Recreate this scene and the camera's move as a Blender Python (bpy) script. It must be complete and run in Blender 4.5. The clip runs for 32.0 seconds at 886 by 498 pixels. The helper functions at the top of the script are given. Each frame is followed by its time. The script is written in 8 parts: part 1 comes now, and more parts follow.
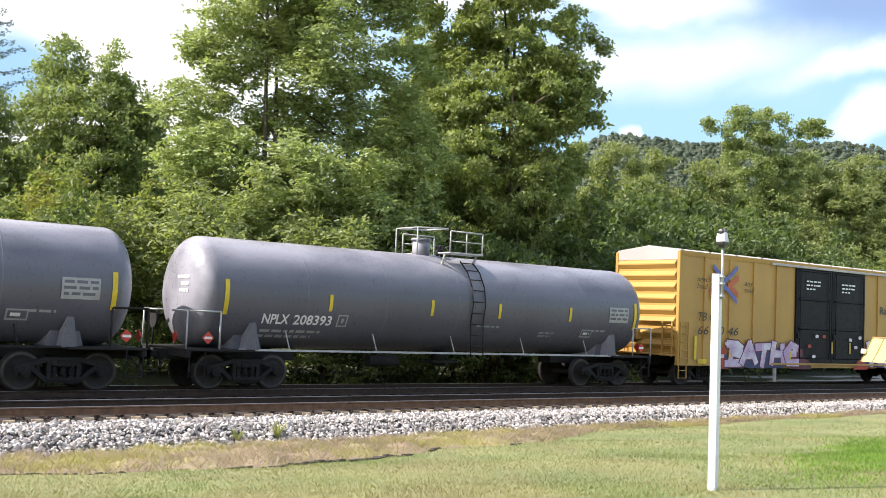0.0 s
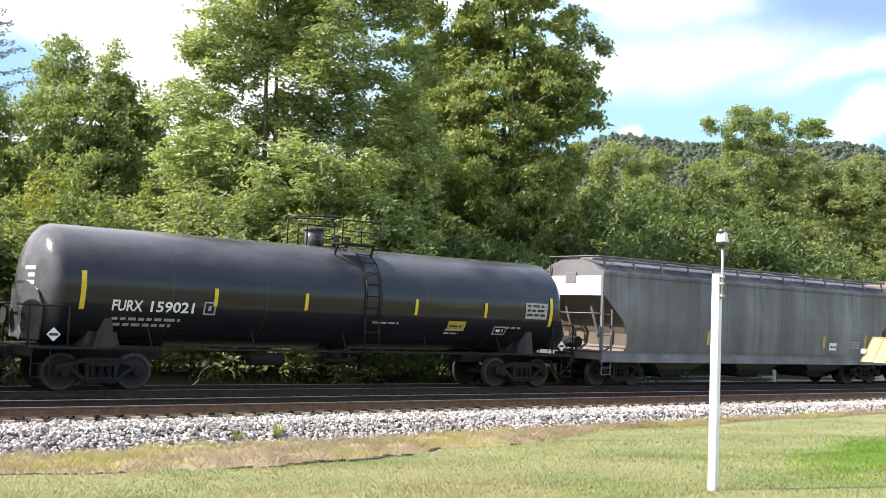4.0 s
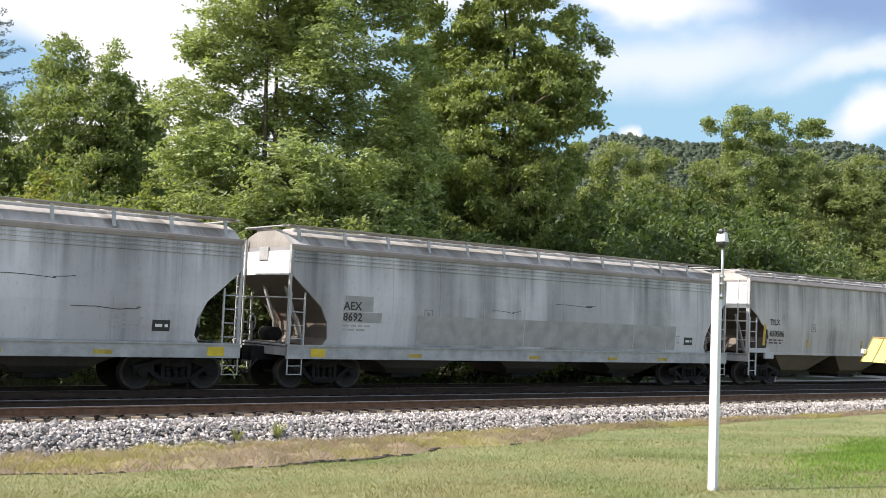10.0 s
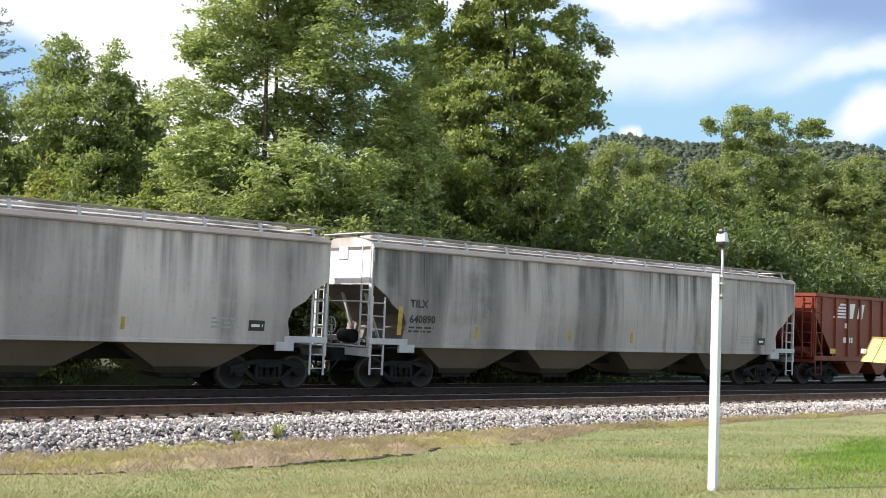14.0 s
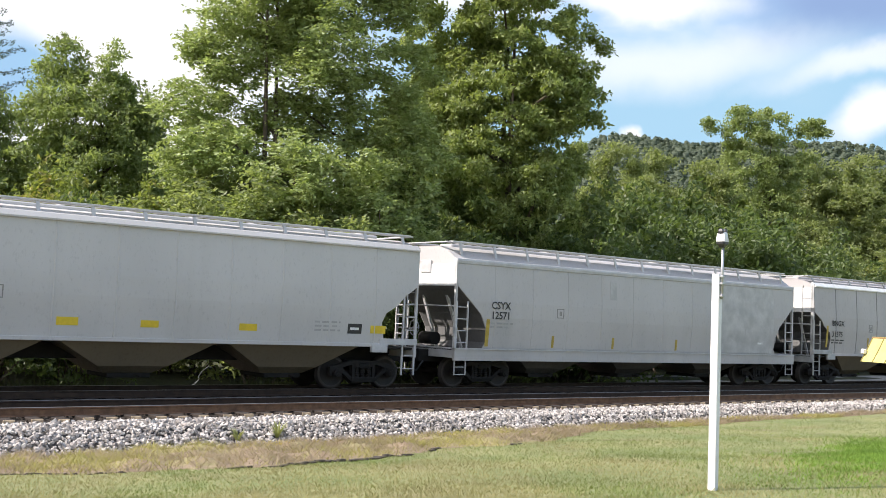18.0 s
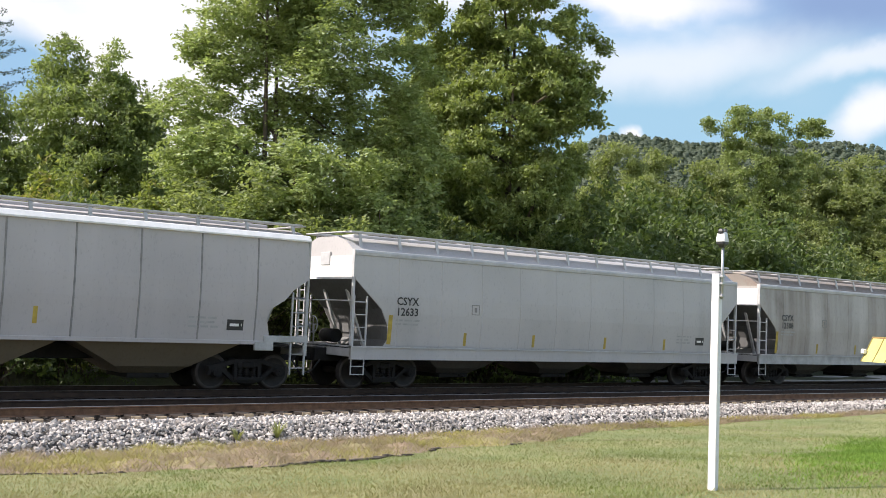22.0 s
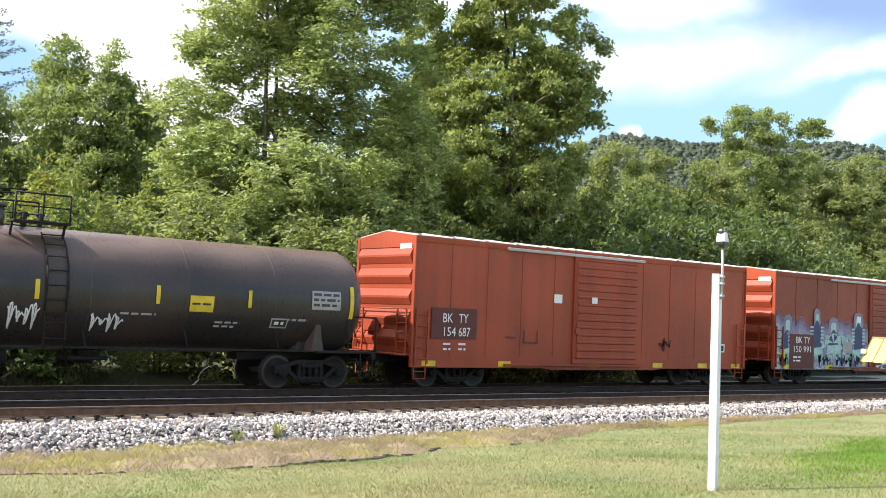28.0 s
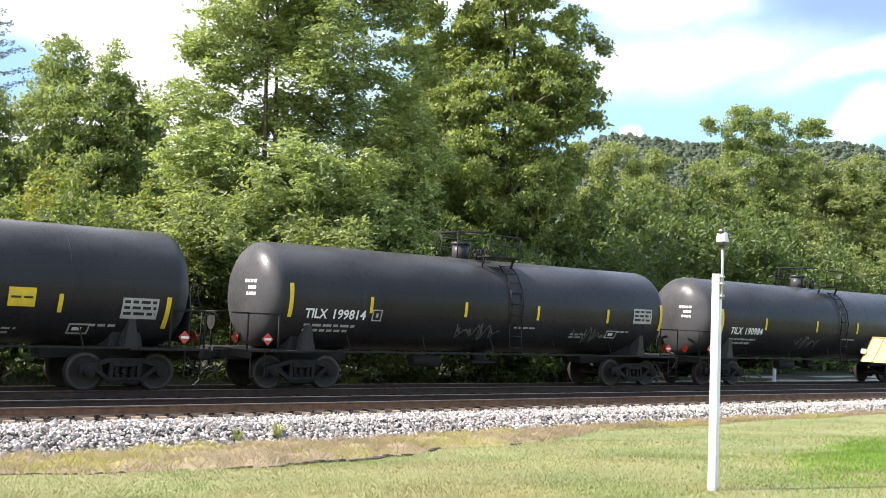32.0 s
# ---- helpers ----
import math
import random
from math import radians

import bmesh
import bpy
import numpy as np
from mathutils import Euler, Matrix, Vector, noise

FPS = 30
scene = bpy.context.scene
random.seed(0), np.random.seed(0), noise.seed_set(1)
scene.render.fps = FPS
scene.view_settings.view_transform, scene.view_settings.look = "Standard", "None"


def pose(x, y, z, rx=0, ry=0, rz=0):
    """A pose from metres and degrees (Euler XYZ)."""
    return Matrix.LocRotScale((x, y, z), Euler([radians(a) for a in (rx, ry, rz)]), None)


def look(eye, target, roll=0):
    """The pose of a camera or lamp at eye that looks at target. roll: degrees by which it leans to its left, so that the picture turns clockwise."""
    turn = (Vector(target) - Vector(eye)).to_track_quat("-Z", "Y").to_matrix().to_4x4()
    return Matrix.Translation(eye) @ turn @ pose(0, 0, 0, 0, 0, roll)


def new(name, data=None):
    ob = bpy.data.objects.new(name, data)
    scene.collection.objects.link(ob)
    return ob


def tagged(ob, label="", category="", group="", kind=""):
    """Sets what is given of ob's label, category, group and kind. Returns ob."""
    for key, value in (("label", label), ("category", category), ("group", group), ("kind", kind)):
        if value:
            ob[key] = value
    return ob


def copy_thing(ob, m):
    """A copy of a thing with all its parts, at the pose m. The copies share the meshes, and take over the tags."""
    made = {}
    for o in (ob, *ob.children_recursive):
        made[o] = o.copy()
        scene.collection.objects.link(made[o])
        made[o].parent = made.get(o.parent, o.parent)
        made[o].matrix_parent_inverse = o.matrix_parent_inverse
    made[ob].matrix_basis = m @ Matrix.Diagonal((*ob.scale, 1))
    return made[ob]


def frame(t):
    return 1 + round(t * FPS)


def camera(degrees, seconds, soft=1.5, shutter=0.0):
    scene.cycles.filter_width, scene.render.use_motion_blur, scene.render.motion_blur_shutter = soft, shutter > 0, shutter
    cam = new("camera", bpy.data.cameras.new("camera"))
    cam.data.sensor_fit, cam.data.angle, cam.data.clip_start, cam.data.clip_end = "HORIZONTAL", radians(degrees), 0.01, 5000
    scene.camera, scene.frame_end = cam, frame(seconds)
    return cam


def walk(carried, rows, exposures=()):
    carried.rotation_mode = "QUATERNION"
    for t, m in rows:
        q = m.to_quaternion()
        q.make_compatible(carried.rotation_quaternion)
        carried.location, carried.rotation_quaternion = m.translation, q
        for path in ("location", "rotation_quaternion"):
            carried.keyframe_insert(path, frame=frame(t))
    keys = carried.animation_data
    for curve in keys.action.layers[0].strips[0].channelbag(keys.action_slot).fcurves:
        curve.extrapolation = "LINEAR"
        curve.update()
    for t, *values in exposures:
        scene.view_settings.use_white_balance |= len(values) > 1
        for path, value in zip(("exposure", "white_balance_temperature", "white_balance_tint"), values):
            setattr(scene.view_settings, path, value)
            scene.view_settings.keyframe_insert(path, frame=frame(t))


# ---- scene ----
# The camera stands still on the lawn beside a double track; z = 0 is the top of the rails, the track runs along x.
EYE = (0.0, 0.0, 2.114)
cam = camera(45.24, 32.0, 0.8)
AIM = look(EYE, (6.0913, 7.9052, 2.114 + 0.636), 2.44)
EXPOSURES = [(0.0, 0.05), (1.2, -0.10), (3.0, 0.2), (6.0, 0.08), (9.0, -0.30), (13.0, -0.17), (14.4, -0.22), (17.0, -0.02), (18.0, -0.22), (20.0, -0.36), (23.0, -0.33), (25.0, -0.2), (27.6, 0.12), (29.4, 0.04), (31.0, 0.08), (32.0, 0.26)]
walk(cam, [(0.0, AIM), (32.0, AIM)], [(t, 0.83 + e, 6600, 15) for t, e in EXPOSURES])

NEAR_TRACK = 22.25      # centre line of the empty track
FAR_TRACK = 26.07       # centre line of the track that the train runs on
FIRST_SPEED, SLOWING = 15.12, 0.011     # the train runs towards -x and slows a little


def gone(t):
    """Metres that the train has covered after t seconds."""
    return FIRST_SPEED * t - SLOWING * t * t


SUN = Vector((-1.42, 0.66, 1.38)).normalized()

# ---- world and sun ----
world = bpy.data.worlds.new("sky")
scene.world = world
world.use_nodes = True
nt = world.node_tree
nt.nodes.clear()
w_out = nt.nodes.new("ShaderNodeOutputWorld")
w_bg = nt.nodes.new("ShaderNodeBackground")
w_sky = nt.nodes.new("ShaderNodeTexSky")
w_sky.sky_type, w_sky.sun_disc = "NISHITA", False
w_sky.sun_elevation = math.asin(SUN.z)
w_sky.sun_rotation = math.atan2(SUN.x, SUN.y)
w_sky.air_density, w_sky.dust_density = 1.2, 1.5
w_tc = nt.nodes.new("ShaderNodeTexCoord")
w_map = nt.nodes.new("ShaderNodeMapping")
w_map.inputs["Scale"].default_value = (2.2, 2.2, 5.5)
w_map.inputs["Location"].default_value = (0.35, 0.1, 0.2)
w_noise = nt.nodes.new("ShaderNodeTexNoise")
w_noise.inputs["Scale"].default_value = 1.6
w_noise.inputs["Detail"].default_value = 7
w_noise.inputs["Roughness"].default_value = 0.52
w_ramp = nt.nodes.new("ShaderNodeValToRGB")
w_ramp.color_ramp.elements[0].position, w_ramp.color_ramp.elements[1].position = 0.42, 0.60
w_ramp.color_ramp.elements[0].color = (0.14, 0.14, 0.14, 1)
w_cloud = nt.nodes.new("ShaderNodeMix")
w_cloud.data_type = "RGBA"
w_cloud.inputs["B"].default_value = (8.6, 8.8, 9.1, 1)
nt.links.new(w_tc.outputs["Generated"], w_map.inputs["Vector"])
nt.links.new(w_map.outputs[0], w_noise.inputs["Vector"])
# the cloud bank thickens towards the sun and breaks up away from it
w_side = nt.nodes.new("ShaderNodeVectorMath")
w_side.operation = "DOT_PRODUCT"
w_side.inputs[1].default_value = (-0.8, 0.6, 0.0)
nt.links.new(w_tc.outputs["Generated"], w_side.inputs[0])
w_bank = nt.nodes.new("ShaderNodeMapRange")
for k, v in (("From Min", -0.4), ("From Max", 0.37), ("To Min", -0.21), ("To Max", 0.12)):
    w_bank.inputs[k].default_value = v
nt.links.new(w_side.outputs["Value"], w_bank.inputs["Value"])
w_sum = nt.nodes.new("ShaderNodeMath")
nt.links.new(w_noise.outputs["Fac"], w_sum.inputs[0])
nt.links.new(w_bank.outputs[0], w_sum.inputs[1])
nt.links.new(w_sum.outputs[0], w_ramp.inputs[0])
nt.links.new(w_ramp.outputs[0], w_cloud.inputs["Factor"])
w_blue = nt.nodes.new("ShaderNodeVectorMath")
w_blue.operation = "MULTIPLY"
w_blue.inputs[1].default_value = (1.38, 1.62, 1.76)
nt.links.new(w_sky.outputs[0], w_blue.inputs[0])
nt.links.new(w_blue.outputs[0], w_cloud.inputs["A"])
# single cloud banks over the far hills, placed to fit the camera's view: along its right axis and by height, both as
# parts of the whole distance
w_across = nt.nodes.new("ShaderNodeVectorMath")
w_across.operation = "DOT_PRODUCT"
w_across.inputs[1].default_value = (0.7921, -0.6104, 0.0)
nt.links.new(w_tc.outputs["Generated"], w_across.inputs[0])
w_sep = nt.nodes.new("ShaderNodeSeparateXYZ")
nt.links.new(w_tc.outputs["Generated"], w_sep.inputs[0])
w_uv = nt.nodes.new("ShaderNodeCombineXYZ")
nt.links.new(w_across.outputs["Value"], w_uv.inputs[0])
nt.links.new(w_sep.outputs["Z"], w_uv.inputs[1])
w_fray = nt.nodes.new("ShaderNodeTexNoise")
w_fray.inputs["Scale"].default_value, w_fray.inputs["Detail"].default_value, w_fray.inputs["Roughness"].default_value = 9.0, 5.0, 0.55
nt.links.new(w_uv.outputs[0], w_fray.inputs["Vector"])
w_bent = nt.nodes.new("ShaderNodeVectorMath")
w_bent.operation = "MULTIPLY_ADD"
w_bent.inputs[1].default_value = (0.09, 0.05, 0.0)
nt.links.new(w_fray.outputs["Color"], w_bent.inputs[0])
nt.links.new(w_uv.outputs[0], w_bent.inputs[2])


def cloud_bank(below, u, v, wide, high, slope, colour, most, edge=0.45):
    """One soft-edged bank of cloud laid over the sky below it."""
    place = nt.nodes.new("ShaderNodeMapping")
    place.vector_type = "TEXTURE"
    place.inputs["Location"].default_value = (u + 0.045, v + 0.025, 0.0)
    place.inputs["Rotation"].default_value = (0.0, 0.0, radians(slope))
    place.inputs["Scale"].default_value = (wide, high, 1.0)
    nt.links.new(w_bent.outputs[0], place.inputs["Vector"])
    far = nt.nodes.new("ShaderNodeVectorMath")
    far.operation = "LENGTH"
    nt.links.new(place.outputs[0], far.inputs[0])
    soft = nt.nodes.new("ShaderNodeMapRange")
    soft.interpolation_type = "SMOOTHSTEP"
    for k, val in (("From Min", 1.0 + edge), ("From Max", 1.0 - edge), ("To Max", most)):
        soft.inputs[k].default_value = val
    nt.links.new(far.outputs["Value"], soft.inputs["Value"])
    lay = nt.nodes.new("ShaderNodeMix")
    lay.data_type = "RGBA"
    lay.inputs["B"].default_value = (*colour, 1)
    nt.links.new(soft.outputs[0], lay.inputs["Factor"])
    nt.links.new(below, lay.inputs["A"])
    return lay.outputs["Result"]


CLEAR, WHITE, SHADED = (3.1, 5.3, 6.9), (8.6, 8.8, 9.1), (2.2, 3.3, 5.5)
w_top = w_cloud.outputs["Result"]
for bank in ((0.28, 0.19, 0.34, 0.075, 0, CLEAR, 0.92, 0.5), (-0.375, 0.200, 0.050, 0.034, 0, (2.6, 4.7, 6.8), 0.95, 0.5), (-0.22, 0.25, 0.12, 0.06, -12, WHITE, 0.9, 0.5),
             (0.19, 0.240, 0.12, 0.022, 3, WHITE, 0.6, 0.8), (0.368, 0.290, 0.105, 0.038, 4, SHADED, 0.9, 0.6), (0.17, 0.296, 0.07, 0.014, -8, WHITE, 0.9, 0.6),
             (0.37, 0.236, 0.08, 0.010, 14, WHITE, 0.6, 0.7), (0.370, 0.190, 0.034, 0.018, 20, WHITE, 0.85, 0.6), (0.168, 0.174, 0.012, 0.010, 0, WHITE, 0.9, 0.5)):
    w_top = cloud_bank(w_top, *bank)
nt.links.new(w_top, w_bg.inputs["Color"])
w_bg.inputs["Strength"].default_value = 0.088
nt.links.new(w_bg.outputs[0], w_out.inputs[0])

sun_data = bpy.data.lights.new("sun", "SUN")
sun_data.energy, sun_data.angle, sun_data.color = 5.0, radians(0.53), (1.0, 0.955, 0.885)
sun = new("sun", sun_data)
sun.matrix_world = look(SUN * 60, (0, 0, 0))


# ---- materials ----
def shader(name):
    m = bpy.data.materials.new(name)
    m.use_nodes = True
    tree = m.node_tree
    return m, tree, tree.nodes["Principled BSDF"]


def node(tree, kind, **sockets):
    n = tree.nodes.new(kind)
    for k, v in sockets.items():
        n.inputs[k].default_value = v
    return n


def mixer(tree, fac, a, b, blend="MIX"):
    n = tree.nodes.new("ShaderNodeMix")
    n.data_type, n.blend_type = "RGBA", blend
    for key, v in (("Factor", fac), ("A", a), ("B", b)):
        sock = next(s for s in n.inputs if s.name == key and (s.type == "RGBA" or key == "Factor"))
        if hasattr(v, "links"):
            tree.links.new(v, sock)
        elif key == "Factor":
            sock.default_value = v
        else:
            sock.default_value = (*v[:3], 1)
    return next(s for s in n.outputs if s.type == "RGBA")


def noise_of(tree, scale, stretch=(1, 1, 1), offset=0.0, detail=4.0, rough=0.55):
    tc = tree.nodes.new("ShaderNodeTexCoord")
    mp = tree.nodes.new("ShaderNodeMapping")
    mp.inputs["Scale"].default_value = stretch
    mp.inputs["Location"].default_value = (offset, offset * 0.7, offset * 0.3)
    tree.links.new(tc.outputs["Object"], mp.inputs["Vector"])
    n = tree.nodes.new("ShaderNodeTexNoise")
    n.inputs["Scale"].default_value, n.inputs["Detail"].default_value, n.inputs["Roughness"].default_value = scale, detail, rough
    tree.links.new(mp.outputs[0], n.inputs["Vector"])
    return n.outputs["Fac"]


def ramp(tree, fac, lo, hi, top=1.0):
    n = tree.nodes.new("ShaderNodeMapRange")
    n.inputs["From Min"].default_value, n.inputs["From Max"].default_value, n.inputs["To Max"].default_value = lo, hi, top
    tree.links.new(fac, n.inputs["Value"])
    return n.outputs["Result"]


def bumped(tree, bsdf, fac, strength, distance):
    b = tree.nodes.new("ShaderNodeBump")
    b.inputs["Strength"].default_value, b.inputs["Distance"].default_value = strength, distance
    tree.links.new(fac, b.inputs["Height"])
    tree.links.new(b.outputs[0], bsdf.inputs["Normal"])


def plain(name, col, rough=0.6, metal=0.0, var=0.25, scale=4.0, bump=0.15, glow=0.0):
    """A surface with two scales of mottling and a fine relief."""
    m, tree, bsdf = shader(name)
    big = noise_of(tree, scale, detail=5)
    fine = noise_of(tree, scale * 9, offset=3.1, detail=3)
    c = mixer(tree, ramp(tree, big, 0.35, 0.65), [v * (1 - var) for v in col], [min(1, v * (1 + var * 0.6)) for v in col])
    c = mixer(tree, ramp(tree, fine, 0.3, 0.7, 0.35), c, [v * (1 - var * 1.3) for v in col])
    tree.links.new(c, bsdf.inputs["Base Color"])
    bsdf.inputs["Roughness"].default_value, bsdf.inputs["Metallic"].default_value = rough, metal
    if glow:
        bsdf.inputs["Emission Color"].default_value = (*col, 1)
        bsdf.inputs["Emission Strength"].default_value = glow
    bumped(tree, bsdf, fine, bump, 0.01)
    return m


def paint(name, col, dirt=(0.05, 0.045, 0.04), streak=0.5, lo=0.5, hi=0.7, wide=0.9, rough=0.45, seed=0.0, fade=0.2, rust=0.0, bands=0.0, low_dust=0.0, low_col=(0.2, 0.17, 0.13), lit_dust=None, lit_share=0.6, drip=0.0, gloss=0.35):
    """Weathered car paint: vertical run-off streaks, soft broad bands, grime specks and rust blooms."""
    m, tree, bsdf = shader(name)
    geo = tree.nodes.new("ShaderNodeNewGeometry")
    sep = tree.nodes.new("ShaderNodeSeparateXYZ")
    tree.links.new(geo.outputs["Normal"], sep.inputs[0])
    soft = noise_of(tree, 0.35, offset=seed + 5.0, detail=2)
    c = mixer(tree, ramp(tree, soft, 0.35, 0.65), [v * (1 - fade) for v in col], [min(1, v * (1 + fade * 0.5)) for v in col])
    runs = noise_of(tree, wide, (1.0, 0.02, 0.045), seed, 5, 0.6)
    worn = tree.nodes.new("ShaderNodeMath")
    worn.operation = "MULTIPLY"
    tree.links.new(ramp(tree, runs, lo, hi, streak), worn.inputs[0])
    tree.links.new(ramp(tree, noise_of(tree, 0.5, (0.7, 0.1, 0.9), seed + 1.5, 4, 0.6), 0.34, 0.58), worn.inputs[1])
    c = mixer(tree, worn.outputs[0], c, dirt)
    if bands:
        broad = noise_of(tree, 0.42, (1.0, 0.01, 0.03), seed + 9.0, 2, 0.5)
        c = mixer(tree, ramp(tree, broad, 0.52, 0.60, bands), c, dirt)
    if drip:
        # soot that has run down from the roof, longer here and shorter there
        co = tree.nodes.new("ShaderNodeTexCoord")
        cosep = tree.nodes.new("ShaderNodeSeparateXYZ")
        tree.links.new(co.outputs["Object"], cosep.inputs[0])
        reach = tree.nodes.new("ShaderNodeMath")
        reach.operation = "MULTIPLY_ADD"
        reach.inputs[1].default_value = 5.0
        tree.links.new(noise_of(tree, 0.7, (1.0, 0.02, 0.0), seed + 12.0, 4, 0.6), reach.inputs[0])
        tree.links.new(cosep.outputs["Z"], reach.inputs[2])
        lines = tree.nodes.new("ShaderNodeMath")
        lines.operation = "MULTIPLY"
        tree.links.new(ramp(tree, reach.outputs[0], 5.0, 6.6), lines.inputs[0])
        tree.links.new(ramp(tree, noise_of(tree, 2.6, (1.0, 0.02, 0.03), seed + 14.0, 5, 0.65), 0.40, 0.62, drip), lines.inputs[1])
        c = mixer(tree, lines.outputs[0], c, dirt)
    fine = noise_of(tree, 14, (1, 1, 0.5), seed + 2.0, 5, 0.7)
    c = mixer(tree, ramp(tree, fine, 0.55, 0.8, 0.30), c, [v * 0.5 for v in dirt])
    if low_dust:
        patch = noise_of(tree, 1.3, (0.6, 0.3, 0.3), seed + 4.0, 5, 0.6)
        c = mixer(tree, ramp(tree, patch, 0.48, 0.75, low_dust), c, low_col)
    if lit_dust:
        # a dusty film, with sunlight painted into its pale tone, lies on whatever faces up
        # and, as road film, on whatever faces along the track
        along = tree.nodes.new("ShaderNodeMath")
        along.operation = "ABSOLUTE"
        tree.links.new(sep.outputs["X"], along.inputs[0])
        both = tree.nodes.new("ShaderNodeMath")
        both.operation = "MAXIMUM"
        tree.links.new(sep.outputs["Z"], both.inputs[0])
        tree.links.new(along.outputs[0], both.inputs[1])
        top = ramp(tree, both.outputs[0], 0.15, 0.8, lit_share)
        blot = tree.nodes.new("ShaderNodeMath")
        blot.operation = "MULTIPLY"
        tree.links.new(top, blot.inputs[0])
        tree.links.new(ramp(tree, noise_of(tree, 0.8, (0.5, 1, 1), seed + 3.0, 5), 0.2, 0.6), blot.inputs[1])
        c = mixer(tree, blot.outputs[0], c, lit_dust)
    if rust:
        spots = noise_of(tree, 1.6, (1, 1, 0.7), seed + 7.0, 6, 0.7)
        c = mixer(tree, ramp(tree, spots, 0.56, 0.68, rust), c, (0.22, 0.085, 0.04))
    tree.links.new(c, bsdf.inputs["Base Color"])
    tree.links.new(ramp(tree, fine, 0.0, 1.0, rough * 1.6), bsdf.inputs["Roughness"])
    bsdf.inputs["Specular IOR Level"].default_value = gloss
    bumped(tree, bsdf, soft, 0.25, 0.03)
    return m


def leafy(name, dark, light, sun_through=0.35, rough=0.5, autumn=None):
    """Leaves: colour varies from leaf to leaf, and light shines through."""
    m, tree, bsdf = shader(name)
    geo = tree.nodes.new("ShaderNodeNewGeometry")
    clump = noise_of(tree, 0.55, detail=2)
    c = mixer(tree, geo.outputs["Random Per Island"], dark, light)
    c = mixer(tree, ramp(tree, clump, 0.35, 0.68, 0.6), c, [v * 0.55 for v in dark])
    if autumn:
        c = mixer(tree, ramp(tree, noise_of(tree, 0.5, offset=8.0, detail=3), 0.56, 0.7, 0.7), c, autumn)
    tree.links.new(c, bsdf.inputs["Base Color"])
    bsdf.inputs["Roughness"].default_value = rough
    tr = tree.nodes.new("ShaderNodeBsdfTranslucent")
    warm = mixer(tree, 0.5, c, (light[0] * 1.5, light[1] * 1.6, light[2] * 0.6))
    tree.links.new(warm, tr.inputs["Color"])
    mx = tree.nodes.new("ShaderNodeMixShader")
    mx.inputs[0].default_value = sun_through
    tree.links.new(bsdf.outputs[0], mx.inputs[1])
    tree.links.new(tr.outputs[0], mx.inputs[2])
    tree.links.new(mx.outputs[0], tree.nodes["Material Output"].inputs["Surface"])
    return m


# ---- mesh building ----
class Shape:
    """Collects simple solids into one mesh."""

    def __init__(self):
        self.v, self.f, self.smooth = [], [], set()

    def add(self, verts, faces, smooth=False):
        n, k = len(self.v), len(self.f)
        self.v.extend(tuple(p) for p in verts)
        self.f.extend(tuple(i + n for i in f) for f in faces)
        if smooth:
            self.smooth.update(range(k, len(self.f)))
        return self

    def box(self, x0, x1, y0, y1, z0, z1, c=0.0):
        """A box, its edges chamfered by c."""
        if c <= 0:
            return self.add([(x0, y0, z0), (x1, y0, z0), (x1, y1, z0), (x0, y1, z0), (x0, y0, z1), (x1, y0, z1), (x1, y1, z1), (x0, y1, z1)],
                            [(0, 3, 2, 1), (4, 5, 6, 7), (0, 1, 5, 4), (1, 2, 6, 5), (2, 3, 7, 6), (3, 0, 4, 7)])
        rings = []
        for z, d in ((z0, c), (z0 + c, 0), (z1 - c, 0), (z1, c)):
            e = c if d == 0 else c * 1.6
            rings.append([(x0 + d, y0 + e, z), (x0 + e, y0 + d, z), (x1 - e, y0 + d, z), (x1 - d, y0 + e, z),
                          (x1 - d, y1 - e, z), (x1 - e, y1 - d, z), (x0 + e, y1 - d, z), (x0 + d, y1 - e, z)])
        return self.loft(rings)

    def loft(self, rings, cap=True, smooth=False, closed=True):
        n = len(rings[0])
        verts = [p for r in rings for p in r]
        faces = [(a * n + i, a * n + (i + 1) % n, (a + 1) * n + (i + 1) % n, (a + 1) * n + i)
                 for a in range(len(rings) - 1) for i in range(n if closed else n - 1)]
        self.add(verts, faces, smooth)
        if cap:
            m = len(self.v) - len(verts)
            self.f.append(tuple(range(m + n - 1, m - 1, -1)))
            self.f.append(tuple(range(m + (len(rings) - 1) * n, m + len(rings) * n)))
        return self

    def rod(self, a, b, r, n=8, r2=None, smooth=True):
        a, b = Vector(a), Vector(b)
        d = (b - a).normalized()
        p = d.orthogonal().normalized()
        q = d.cross(p)
        r2 = r if r2 is None else r2
        return self.loft([[c + (p * math.cos(t) + q * math.sin(t)) * k for t in [2 * math.pi * i / n for i in range(n)]] for c, k in ((a, r), (b, r2))], True, smooth)

    def pipe(self, points, r, n=6):
        for a, b in zip(points, points[1:]):
            self.rod(a, b, r, n)
        return self

    def beam(self, a, b, w, h):
        """A rectangular bar from a to b, w wide across and h high."""
        a, b = Vector(a), Vector(b)
        d = (b - a).normalized()
        side = d.cross(Vector((0, 0, 1)))
        side = side.normalized() if side.length > 1e-4 else Vector((0, 1, 0))
        up = side.cross(d)
        return self.loft([[c + side * (sx * w / 2) + up * (sz * h / 2) for sx, sz in ((-1, -1), (1, -1), (1, 1), (-1, 1))] for c in (a, b)])

    def sweep(self, profile, x0, x1):
        """A closed (y, z) profile along x."""
        return self.loft([[(x, y, z) for y, z in profile] for x in (x0, x1)])

    def slab(self, outline, y0, y1):
        """A closed (x, z) outline, from y0 to y1."""
        return self.loft([[(x, y, z) for x, z in outline] for y in (y0, y1)])


